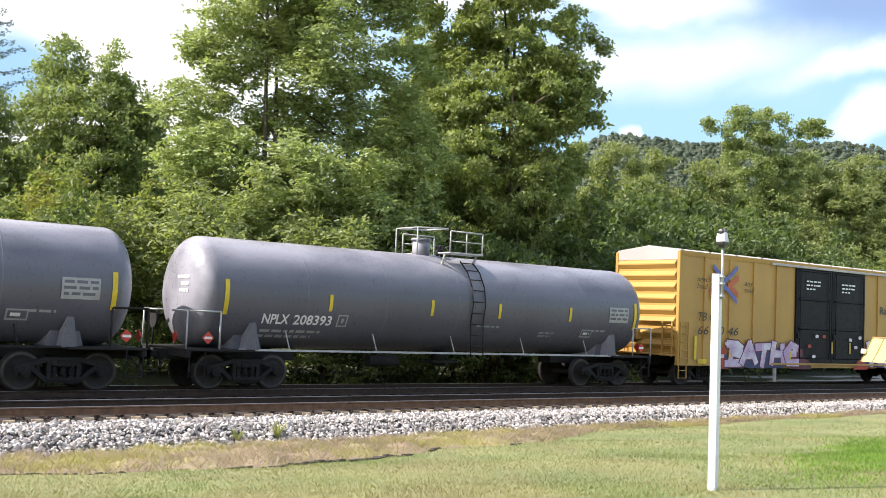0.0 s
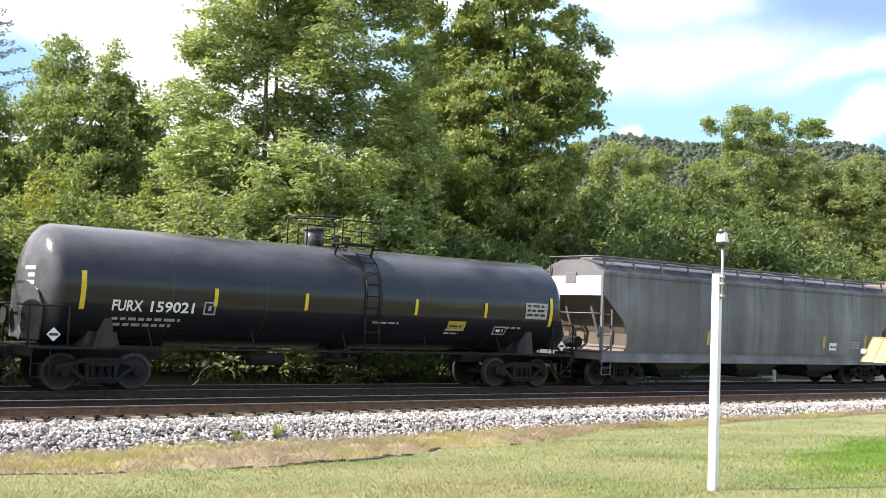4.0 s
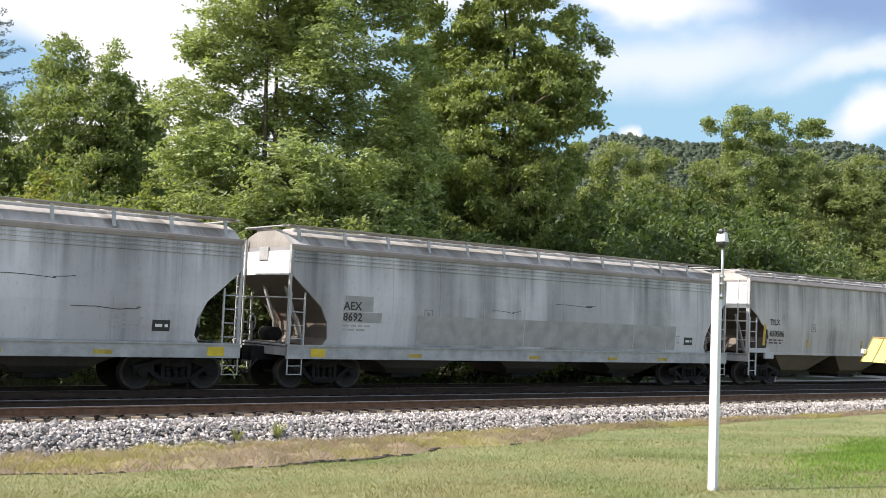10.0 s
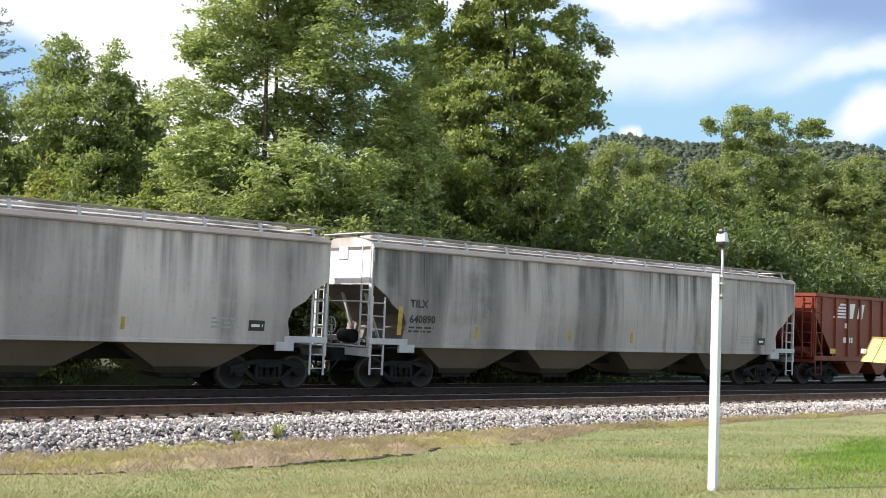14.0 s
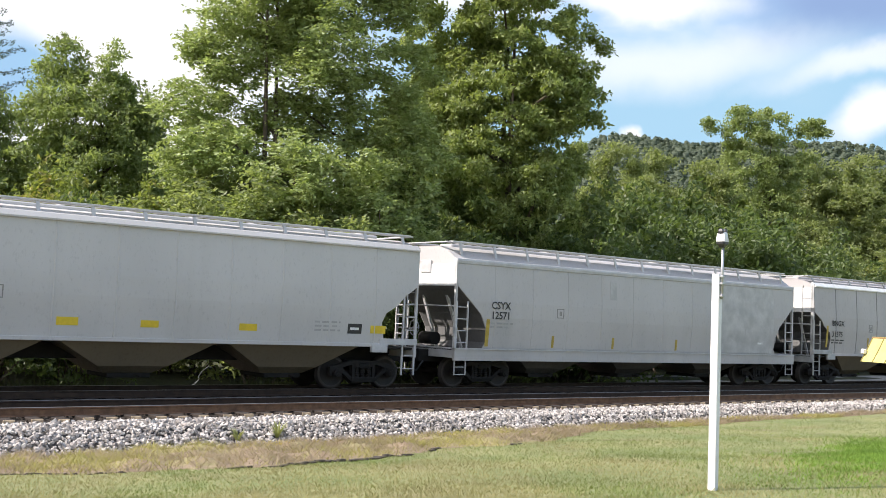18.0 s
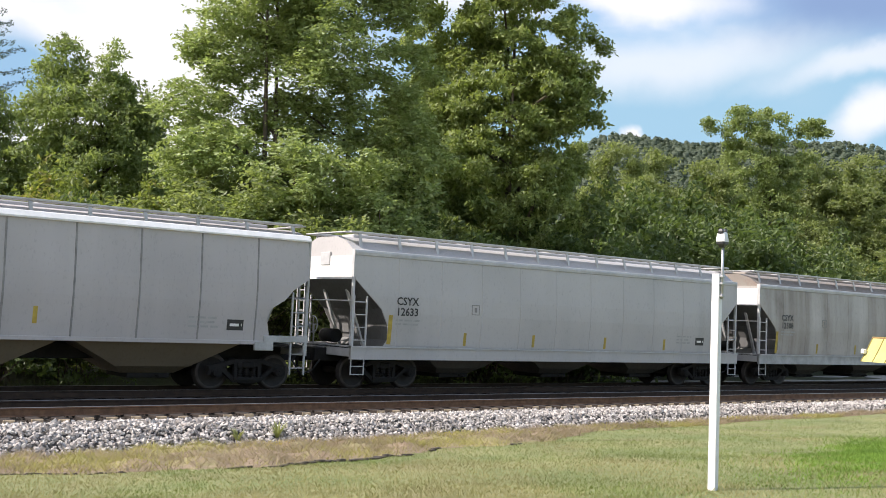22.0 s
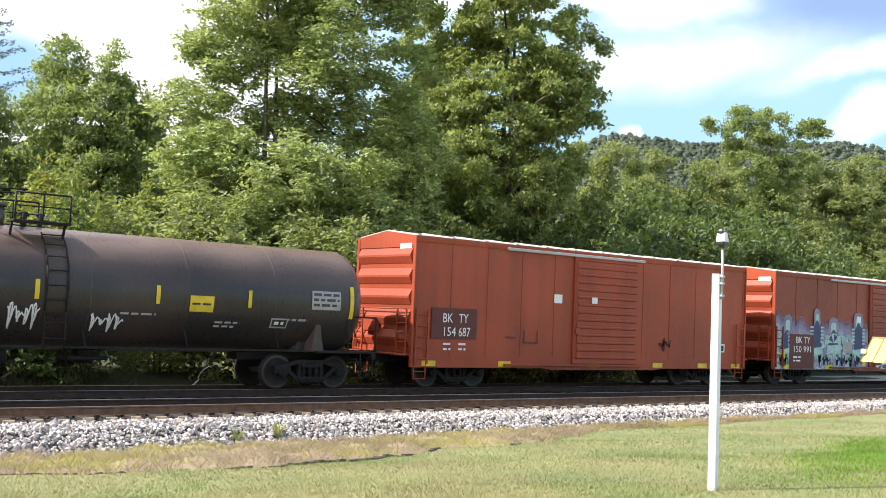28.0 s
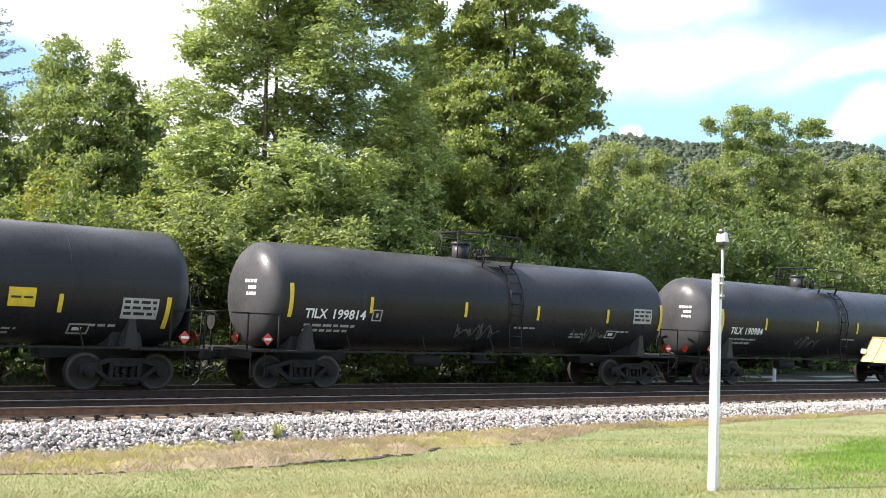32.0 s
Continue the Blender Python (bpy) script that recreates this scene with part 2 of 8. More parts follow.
def mesh_of(name, sh, material):
    me = bpy.data.meshes.new(name)
    me.from_pydata(sh.v, [], sh.f)
    bm = bmesh.new()
    bm.from_mesh(me)
    bmesh.ops.recalc_face_normals(bm, faces=bm.faces)
    bm.to_mesh(me)
    bm.free()
    if sh.smooth:
        flags = np.zeros(len(me.polygons), dtype=bool)
        flags[list(sh.smooth)] = True
        me.polygons.foreach_set("use_smooth", flags)
    me.materials.append(material)
    me.update()
    return me


def part(name, sh, material, parent=None, label=""):
    """Links a shape as one mesh object under a thing or a part."""
    me = sh if isinstance(sh, bpy.types.Mesh) else mesh_of(name, sh, material)
    ob = new(name, me)
    ob.parent = parent
    if label:
        tagged(ob, label)
    return ob


def fast_mesh(name, verts, faces, material, smooth=False):
    """A mesh from numpy arrays; faces all have the same number of corners."""
    me = bpy.data.meshes.new(name)
    verts, faces = np.asarray(verts, np.float32), np.asarray(faces, np.int32)
    k = faces.shape[1]
    me.vertices.add(len(verts))
    me.vertices.foreach_set("co", verts.ravel())
    me.loops.add(faces.size)
    me.loops.foreach_set("vertex_index", faces.ravel())
    me.polygons.add(len(faces))
    me.polygons.foreach_set("loop_start", np.arange(0, faces.size, k, dtype=np.int32))
    me.polygons.foreach_set("use_smooth", np.full(len(faces), smooth, dtype=bool))
    me.materials.append(material)
    me.update(calc_edges=True)
    return me


# ---- ground ----
def ground_z(x, y):
    """Height of the soil: a lawn that falls from the camera to the ballast, and level woodland behind the tracks."""
    x, y = np.asarray(x, float), np.asarray(y, float)
    lawn = np.interp(y, [-60, -5, 7.75, 14, 18.3, 19.3, 20.5], [1.2, 0.55, 0.29, -0.22, -0.56, -0.72, -0.95])
    lawn = lawn + np.interp(x, [0, 14, 36, 60], [-0.05, 0.0, 0.22, 0.3]) * np.interp(y, [6, 18, 20, 22], [0, 1, 1, 0])
    wood = np.interp(y, [30, 34, 60, 150, 600], [-0.95, -0.4, 0.2, 2.0, 8.0])
    z = np.where(y < 22, lawn, np.where(y > 30, wood, -0.95))
    return z + 0.03 * np.sin(x * 0.9 + y * 0.5) * np.sin(y * 0.7 - x * 0.2)


def edge_y(x):
    """Where the mown turf ends and the dead growth along the ballast begins."""
    x = np.asarray(x, float)
    y = np.interp(x, [0, 4.4, 6, 8, 9, 11, 12.4, 13.7, 16.6, 18.2, 22, 32], [16.2, 15.7, 14.95, 14.15, 14.55, 15.3, 16.0, 15.6, 16.9, 17.9, 18.4, 18.9])
    return y + 0.10 * np.sin(x * 3.1) + 0.06 * np.sin(x * 7.7 + 1.0) + 0.03 * np.sin(x * 17.0)


def soil():
    """Lawn with dry patches; dead growth along the foot of the ballast; leaf litter under the trees."""
    m, tree, bsdf = shader("lawn_soil")
    a = noise_of(tree, 0.45, detail=5)
    b = noise_of(tree, 7, detail=6, rough=0.7)
    c = noise_of(tree, 38, detail=3, rough=0.7)
    col = mixer(tree, ramp(tree, a, 0.38, 0.64), (0.13, 0.175, 0.055), (0.255, 0.255, 0.11))
    col = mixer(tree, ramp(tree, b, 0.45, 0.7, 0.7), col, (0.33, 0.305, 0.17))
    col = mixer(tree, ramp(tree, c, 0.45, 0.7, 0.5), col, (0.13, 0.16, 0.05))
    col = mixer(tree, ramp(tree, noise_of(tree, 1.1, (1, 0.6, 1), 4.0, 5, 0.6), 0.50, 0.68, 0.6), col, (0.20, 0.165, 0.085))
    tc = tree.nodes.new("ShaderNodeTexCoord")
    sep = tree.nodes.new("ShaderNodeSeparateXYZ")
    tree.links.new(tc.outputs["Object"], sep.inputs[0])
    litter = mixer(tree, ramp(tree, b, 0.35, 0.65), (0.035, 0.032, 0.018), (0.06, 0.075, 0.025))
    col = mixer(tree, ramp(tree, sep.outputs["Y"], 26.0, 30.5), col, litter)
    tree.links.new(col, bsdf.inputs["Base Color"])
    bsdf.inputs["Roughness"].default_value = 0.95
    bumped(tree, bsdf, c, 0.6, 0.03)
    return m


xs = np.unique(np.concatenate([np.linspace(-3000, -60, 12), np.linspace(-60, 120, 181), np.linspace(120, 3000, 14)]))
ys = np.unique(np.concatenate([np.linspace(-3000, -20, 10), np.linspace(-20, 60, 161), np.linspace(60, 3000, 18)]))
gx, gy = np.meshgrid(xs, ys)
gv = np.stack([gx, gy, ground_z(gx, gy)], -1).reshape(-1, 3)
ii = np.arange(len(xs) * len(ys)).reshape(len(ys), len(xs))
gf = np.stack([ii[:-1, :-1], ii[:-1, 1:], ii[1:, 1:], ii[1:, :-1]], -1).reshape(-1, 4)
lawn_soil = soil()
ground = tagged(new("ground", fast_mesh("ground", gv, gf, lawn_soil, True)), "mown lawn sloping down to the tracks with worn dry patches", "ground", kind="structure")

# ---- track bed and tracks ----
ballast_base = plain("ballast_base", (0.075, 0.068, 0.062), 0.95, var=0.5, scale=6, bump=1.0)
dark_bed = plain("dark_track_bed", (0.028, 0.020, 0.014), 0.95, var=0.5, scale=5, bump=1.0)
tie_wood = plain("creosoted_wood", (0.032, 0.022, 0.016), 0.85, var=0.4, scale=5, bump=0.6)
tie_end_wood = plain("weathered_tie_wood", (0.55, 0.42, 0.28), 0.9, var=0.35, scale=8, bump=0.6)
# web colours paint in the light: nearest rail sunlit, the other three shaded
rail_side = plain("grimy_shaded_rail_steel", (0.055, 0.032, 0.02), 0.75, 0.2, 0.35, 6, 0.3)
rail_rust_lit = plain("sunlit_rusty_rail_steel", (0.20, 0.105, 0.058), 0.75, 0.1, 0.35, 6, 0.3)
rail_head = plain("polished_rail_steel", (0.40, 0.375, 0.35), 0.40, 0.9, 0.15, 3, 0.1)

X0, X1 = -90.0, 190.0
bed = Shape()
prof = [(17.6, -1.6), (19.6, -0.90), (20.35, -0.36), (20.8, -0.29), (21.2, -0.22), (23.8, -0.21), (24.5, -0.23), (27.8, -0.21), (28.2, -0.3), (30.2, -1.3)]
bed.sweep(prof, X0, X1)
track_bed = tagged(part("track_bed", bed, dark_bed), "dark ballast bed under both tracks", "track bed", kind="structure")


def rail(y, web):
    foot = Shape()
    foot.sweep([(y - 0.075, -0.175), (y + 0.075, -0.175), (y + 0.07, -0.16), (y + 0.012, -0.145), (y + 0.012, -0.045), (y + 0.036, -0.035), (y + 0.036, -0.006),
                (y - 0.036, -0.006), (y - 0.036, -0.035), (y - 0.012, -0.045), (y - 0.012, -0.145), (y - 0.07, -0.16)], X0, X1)
    ob = tagged(part("rail", foot, web), "rusty steel rail with a worn shiny head", "rail", "rails", "structure")
    top = Shape()
    top.sweep([(y - 0.035, -0.006), (y + 0.035, -0.006), (y + 0.03, 0.0), (y - 0.03, 0.0)], X0, X1)
    part("rail_head", top, rail_head, ob, "polished rail head")


for yy in (NEAR_TRACK - 0.7525, NEAR_TRACK + 0.7525, FAR_TRACK - 0.7525, FAR_TRACK + 0.7525):
    rail(yy, rail_rust_lit if yy < NEAR_TRACK else rail_side)


def ties():
    """Wooden ties: one object each along the stretch before the camera, the rest joined."""
    rng = random.Random(5)
    one = Shape()
    one.box(-0.115, 0.115, -1.30, 1.30, -0.34, -0.168, 0.012)
    near_mesh = mesh_of("tie", one, tie_wood)
    near_mesh.materials.append(tie_end_wood)
    for p in near_mesh.polygons:
        if abs(p.center.y) > 1.28:
            p.material_index = 1
    rest = Shape()
    for yc in (NEAR_TRACK, FAR_TRACK):
        for k in range(-180, 380):
            x = k * 0.5
            if 4 <= x <= 52:
                t = part("tie", near_mesh, tie_wood, track_bed)
                t.location = (x + rng.uniform(-0.03, 0.03), yc + rng.uniform(-0.05, 0.05), rng.uniform(-0.012, 0.006))
                t.rotation_euler = (0, 0, rng.uniform(-0.012, 0.012))
            elif -60 <= x <= 150:
                rest.box(x - 0.115, x + 0.115, yc - 1.3, yc + 1.3, -0.34, -0.17)
    tagged(part("far_ties", rest, tie_wood, track_bed), kind="stuff")


ties()


def ballast():
    """Loose stones: pale and clean on the near shoulder, dark between the rails."""
    rng = np.random.default_rng(3)
    base = np.array([(1, 0, 0), (0.3, 0.95, 0), (-0.8, 0.6, 0), (-0.8, -0.6, 0), (0.3, -0.95, 0), (0.1, 0.1, 0.85), (0, 0, -0.7)])
    tri = np.array([(0, 1, 5), (1, 2, 5), (2, 3, 5), (3, 4, 5), (4, 0, 5), (1, 0, 6), (2, 1, 6), (3, 2, 6), (4, 3, 6), (0, 4, 6)])

    def heap(name, label, mat, x, y, z, size):
        n = len(x)
        a = rng.uniform(0, 2 * math.pi, (n, 3))
        ca, sa = np.cos(a), np.sin(a)
        rot = np.zeros((n, 3, 3))
        rot[:, 0, 0], rot[:, 0, 1], rot[:, 1, 0], rot[:, 1, 1], rot[:, 2, 2] = ca[:, 0], -sa[:, 0], sa[:, 0], ca[:, 0], 1
        tilt = np.zeros((n, 3, 3))
        tilt[:, 0, 0], tilt[:, 0, 2], tilt[:, 2, 0], tilt[:, 2, 2], tilt[:, 1, 1] = ca[:, 1], sa[:, 1], -sa[:, 1], ca[:, 1], 1
        pts = base[None] * rng.uniform(0.6, 1.25, (n, 7, 1)) * (size[:, None] * rng.uniform(0.6, 1.3, (n, 3)))[:, None, :]
        pts = np.einsum("nij,njk,nlk->nli", rot, tilt, pts) + np.stack([x, y, z], -1)[:, None, :]
        faces = (tri[None] + (np.arange(n) * 7)[:, None, None]).reshape(-1, 3)
        return tagged(new(name, fast_mesh(name, pts.reshape(-1, 3), faces, mat)), label, "ballast", kind="stuff")

    def stone(name, lo, hi):
        m, tree, bsdf = shader(name)
        geo = tree.nodes.new("ShaderNodeNewGeometry")
        c = mixer(tree, geo.outputs["Random Per Island"], lo, hi)
        c = mixer(tree, ramp(tree, noise_of(tree, 30, detail=3), 0.45, 0.75, 0.5), c, [v * 0.5 for v in lo])
        tree.links.new(c, bsdf.inputs["Base Color"])
        bsdf.inputs["Roughness"].default_value = 0.9
        return m

    pale, dark = stone("pale_granite", (0.17, 0.155, 0.142), (0.74, 0.68, 0.63)), stone("dark_granite", (0.018, 0.013, 0.009), (0.055, 0.038, 0.028))
    shoulder = Shape()
    shoulder.sweep([(18.9, -1.15), (19.55, -0.86), (20.35, -0.335), (20.84, -0.275), (20.84, -0.4), (18.9, -1.4)], X0, X1)
    part("ballast_shoulder", shoulder, ballast_base, track_bed, "bank of pale crushed-stone ballast")
    n = 46000
    x = 2 + 66 * rng.beta(1.0, 1.7, n)
    y = rng.uniform(19.1, 20.97, n)
    z = np.interp(y, [18.9, 19.55, 20.35, 20.85, 21.0], [-1.15, -0.86, -0.335, -0.275, -0.265])
    keep = (y > 19.45) | (rng.random(n) < (y - 19.0) * 1.6)
    heap("shoulder_stones", "pale grey crushed-stone ballast on the track shoulder", pale, x[keep], y[keep], z[keep] + rng.uniform(-0.01, 0.03, keep.sum()), rng.uniform(0.026, 0.068, keep.sum()))
    n = 16000
    x = 2 + 66 * rng.beta(1.0, 1.7, n)
    y = rng.uniform(21.0, 27.9, n)
    z = -0.215 + rng.uniform(-0.01, 0.02, n)
    heap("track_stones", "dark stones between the ties", dark, x, y, z, rng.uniform(0.02, 0.045, n))


ballast()


# ---- grass and weeds ----
def blades(name, label, n, x, y, z, height, lean, colours, width=0.006, seed=1, category="grass"):
    """Single upright blades, each a narrow triangle bent by its lean."""
    rng = np.random.default_rng(seed)
    a = rng.uniform(0, 2 * math.pi, n)
    h = height * rng.uniform(0.5, 1.4, n)
    w = width * rng.uniform(0.6, 1.4, n)
    side = np.stack([np.cos(a), np.sin(a), np.zeros(n)], -1) * w[:, None]
    base = np.stack([x, y, z], -1)
    b = rng.uniform(0, 2 * math.pi, n)
    tip = base + np.stack([np.cos(b) * h * lean, np.sin(b) * h * lean, h], -1)
    v = np.stack([base - side, base + side, tip], 1).reshape(-1, 3)
    m = leafy(name + "_colour", colours[0], colours[1], 0.25, 0.7)
    return tagged(new(name, fast_mesh(name, v, np.arange(3 * n).reshape(-1, 3), m)), label, category, kind="stuff")


def verge_z(x, y):
    """Low humps of matted dead growth on the strip between turf and stones."""
    f = np.clip((y - edge_y(x)) / 0.7, 0, 1)
    hump = 0.05 + 0.045 * np.sin(x * 2.3 + y * 1.1) + 0.04 * np.sin(x * 5.9 - y * 2.7) + 0.03 * np.sin(x * 11.0 + y * 4.0)
    return ground_z(x, y) + np.maximum(hump, 0.006) * f


def verge():
    m, tree, bsdf = shader("dead_thatch")
    b = noise_of(tree, 9, detail=6, rough=0.7)
    col = mixer(tree, ramp(tree, b, 0.35, 0.65), (0.19, 0.14, 0.095), (0.33, 0.255, 0.175))
    col = mixer(tree, ramp(tree, noise_of(tree, 0.9, offset=2.0, detail=4), 0.50, 0.60, 0.7), col, (0.27, 0.26, 0.10))
    tree.links.new(col, bsdf.inputs["Base Color"])
    bsdf.inputs["Roughness"].default_value = 0.95
    bumped(tree, bsdf, b, 0.8, 0.05)
    vx = np.linspace(-2, 46, 600)
    f = np.linspace(0, 1, 22) ** 1.5
    X, F = np.meshgrid(vx, f)
    Y = edge_y(X) + (19.75 - edge_y(X)) * F
    Z = verge_z(X, Y) + np.where(F > 0, 0.004, -0.015)
    k = np.arange(X.size).reshape(X.shape)
    faces = np.stack([k[:-1, :-1], k[:-1, 1:], k[1:, 1:], k[1:, :-1]], -1).reshape(-1, 4)
    tagged(new("verge", fast_mesh("verge", np.stack([X, Y, Z], -1).reshape(-1, 3), faces, m, True)), "strip of matted brown dead growth along the ballast", "verge", kind="structure")


verge()


def sward():
    rng = np.random.default_rng(12)
    n = 210000
    d = 9.5 + 27.0 * rng.beta(1.0, 1.7, n)          # farther grass is thinner
    ang = radians(37.6) + rng.uniform(-0.44, 0.46, n)
    x, y = d * np.sin(ang), d * np.cos(ang)
    ok = (y < edge_y(x) + 0.05) & (y < 18.9)
    x, y = x[ok], y[ok]
    patch = np.sin(x * 0.7 + 1.0) * np.sin(y * 0.9) + 0.6 * np.sin(x * 2.1 - y * 1.3) + rng.normal(size=len(x)) * 0.5 + (x - 11.5) * 0.12 + 0.5 * np.sin(x * 0.33 - 1.2) * np.sin(y * 0.41 + 0.5)
    # grass grows greener beside the verge
    patch = patch + np.clip(1 - (edge_y(x) - y) / 1.2, 0, 1) * 0.9
    green = patch > 0.0
    for name, label, pick, cols in (("lawn_grass", "short green mown lawn grass", green, ((0.120, 0.160, 0.038), (0.25, 0.295, 0.092))),
                                    ("dry_lawn_grass", "straw-coloured dry lawn grass", ~green, ((0.21, 0.195, 0.082), (0.40, 0.36, 0.18)))):
        xx, yy = x[pick], y[pick]
        blades(name, label, len(xx), xx, yy, ground_z(xx, yy) - 0.008, 0.036, 0.8, cols, 0.006, 4)
    n = 30000
    u, w = rng.normal(size=n) * 2.2, rng.normal(size=n) * 0.55
    ok = rng.uniform(0, 1, n) < 0.35 + 0.65 * (np.sin(u * 2.1) * np.sin(w * 3.7 + u) > -0.3)
    u, w = u[ok], w[ok]
    x, y = 16.6 + u * 0.90 - w * 0.43, 9.5 + u * 0.43 + w * 0.90
    blades("lush_grass", "lush bright-green patch of longer grass", len(x), x, y, ground_z(x, y) - 0.005, 0.045, 0.8, ((0.11, 0.215, 0.022), (0.22, 0.36, 0.045)), 0.008, 6)
    n = 60000
    x = 1 + 46 * rng.beta(1.0, 1.9, n)
    lo = edge_y(x)
    y = lo + (19.7 + np.interp(x, [0, 20, 45], [-0.1, 0.0, 0.2]) + 0.15 * np.sin(x * 1.9) - lo) * rng.uniform(0, 1, n)
    z = np.maximum(verge_z(x, y), np.interp(y, [18.9, 19.55, 20.35], [-1.15, -0.86, -0.335]))
    ochre = np.sin(x * 1.3 + 0.5) * np.sin(y * 1.1 + x * 0.4) + rng.normal(size=n) * 0.45 > 0.28
    for name, label, pick, cols in (("dead_grass", "brown dead grass and weeds along the ballast", ~ochre, ((0.22, 0.165, 0.12), (0.44, 0.355, 0.265))),
                                    ("ochre_weeds", "yellow-green low weeds in the dead growth", ochre, ((0.27, 0.25, 0.08), (0.46, 0.42, 0.15)))):
        blades(name, label, int(pick.sum()), x[pick], y[pick], z[pick] - 0.01, 0.13, 1.1, cols, 0.006, 8)
    n = 2600
    cx = np.array([10.9, 11.4, 13.0, 14.6, 20.8, 25.8, 29.0])
    k = rng.integers(0, len(cx), n)
    x = cx[k] + rng.normal(size=n) * 0.45
    y = 19.0 + rng.normal(size=n) * 0.16 + np.interp(x, [10, 30], [0, 0.5])
    z = np.maximum(ground_z(x, y), np.interp(y, [18.9, 19.55, 20.35], [-1.15, -0.86, -0.335]))
    blades("yellow_weeds", "yellowing weeds at the foot of the ballast", n, x, y, z, 0.16, 0.5, ((0.42, 0.35, 0.03), (0.60, 0.50, 0.05)), 0.012, 9, "weeds")
    n = 11000
    x = 2 + 33 * rng.beta(1.0, 1.2, n)
    y = rng.uniform(29.2, 32.8, n)
    ok = (x < 12.2) | (x > 16.4)
    x, y, n = x[ok], y[ok], int(ok.sum())
    # weed colours are darkened to paint in the shade beneath the cars
    blades("trackside_weeds", "tall rank weeds behind the far track", n, x, y, ground_z(x, y), 0.42, 0.3, ((0.032, 0.05, 0.014), (0.10, 0.12, 0.04)), 0.014, 10, "weeds")


sward()


def turf_edge():
    """Dark crumbs where the mown turf breaks off towards the dead growth."""
    rng = random.Random(9)
    for a, b, thick in ((4.3, 5.9, 0.5), (7.2, 8.4, 0.6), (8.4, 9.4, 1.0), (9.5, 11.3, 0.9), (12.0, 12.5, 0.8), (13.9, 14.3, 0.6)):
        sh = Shape()
        for i in range(int((b - a) * 34)):
            f = rng.random()
            x = a + f * (b - a)
            w = rng.uniform(0.02, 0.07) * thick
            y = float(edge_y(x)) - 0.05 + rng.gauss(0, 0.05) * thick
            z = float(ground_z(x, y))
            sh.box(x - w, x + w, y - w * 0.6, y + w * 0.6, z - 0.02, z + 0.008 + w * rng.uniform(0.2, 0.6), 0.006)
        tagged(part("turf_edge", sh, dark_crumbs), "ragged dark edge of the mown turf", "soil", kind="structure")


dark_crumbs = plain("dark_crumbs", (0.085, 0.07, 0.055), 0.95, var=0.4, scale=12, bump=0.8)
turf_edge()


# single green plants rooted in the ballast
def weed(x, y, z, h, n, seed):
    rng = random.Random(seed)
    sh = Shape()
    for i in range(n):
        a, hh = rng.uniform(0, 6.28), h * rng.uniform(0.5, 1.0)
        dx, dy = math.cos(a), math.sin(a)
        p = [(dx * 0.02, dy * 0.02, 0), (dx * 0.10 * h / 0.3, dy * 0.10 * h / 0.3, hh * 0.7), (dx * 0.2 * h / 0.3, dy * 0.2 * h / 0.3, hh)]
        w = 0.014
        sh.add([(p[0][0] - dy * w, p[0][1] + dx * w, 0), (p[0][0] + dy * w, p[0][1] - dx * w, 0), (p[1][0] + dy * w, p[1][1] - dx * w, p[1][2]), (p[1][0] - dy * w, p[1][1] + dx * w, p[1][2]), p[2]],
               [(0, 1, 2, 3), (3, 2, 4)])
    ob = tagged(part("weed", sh, WEED_GREEN), "green weed growing through the ballast stones", "plant", "weeds in the ballast", "stuff")
    ob.location = (x, y, z)


WEED_GREEN = leafy("weed_leaves", (0.22, 0.25, 0.09), (0.36, 0.37, 0.15), 0.3)
for i, (x, y, z, h) in enumerate([(10.25, 19.95, -0.62, 0.30), (11.2, 20.0, -0.58, 0.40), (6.55, 19.6, -0.84, 0.25), (13.9, 19.3, -0.95, 0.3), (11.05, 19.3, -0.95, 0.35)]):
    weed(x, y, z, h, 26, i)

# ---- trees and shrubs ----
bark = plain("bark", (0.11, 0.085, 0.06), 0.9, var=0.4, scale=6, bump=0.8)
leaf_light = leafy("locust_leaves", (0.172, 0.228, 0.080), (0.45, 0.52, 0.235), 0.36)
leaf_dark = leafy("sycamore_leaves", (0.125, 0.165, 0.052), (0.42, 0.485, 0.180), 0.36)
leaf_mid = leafy("maple_leaves", (0.150, 0.196, 0.068), (0.36, 0.425, 0.175), 0.40)
leaf_wood = leafy("woodland_leaves", (0.135, 0.168, 0.060), (0.33, 0.375, 0.160), 0.45)
leaf_yellow = leafy("sapling_leaves", (0.15, 0.19, 0.045), (0.31, 0.36, 0.10), 0.40, autumn=(0.32, 0.20, 0.06))
leaf_bush = leafy("shrub_leaves", (0.060, 0.094, 0.028), (0.160, 0.215, 0.072), 0.42)


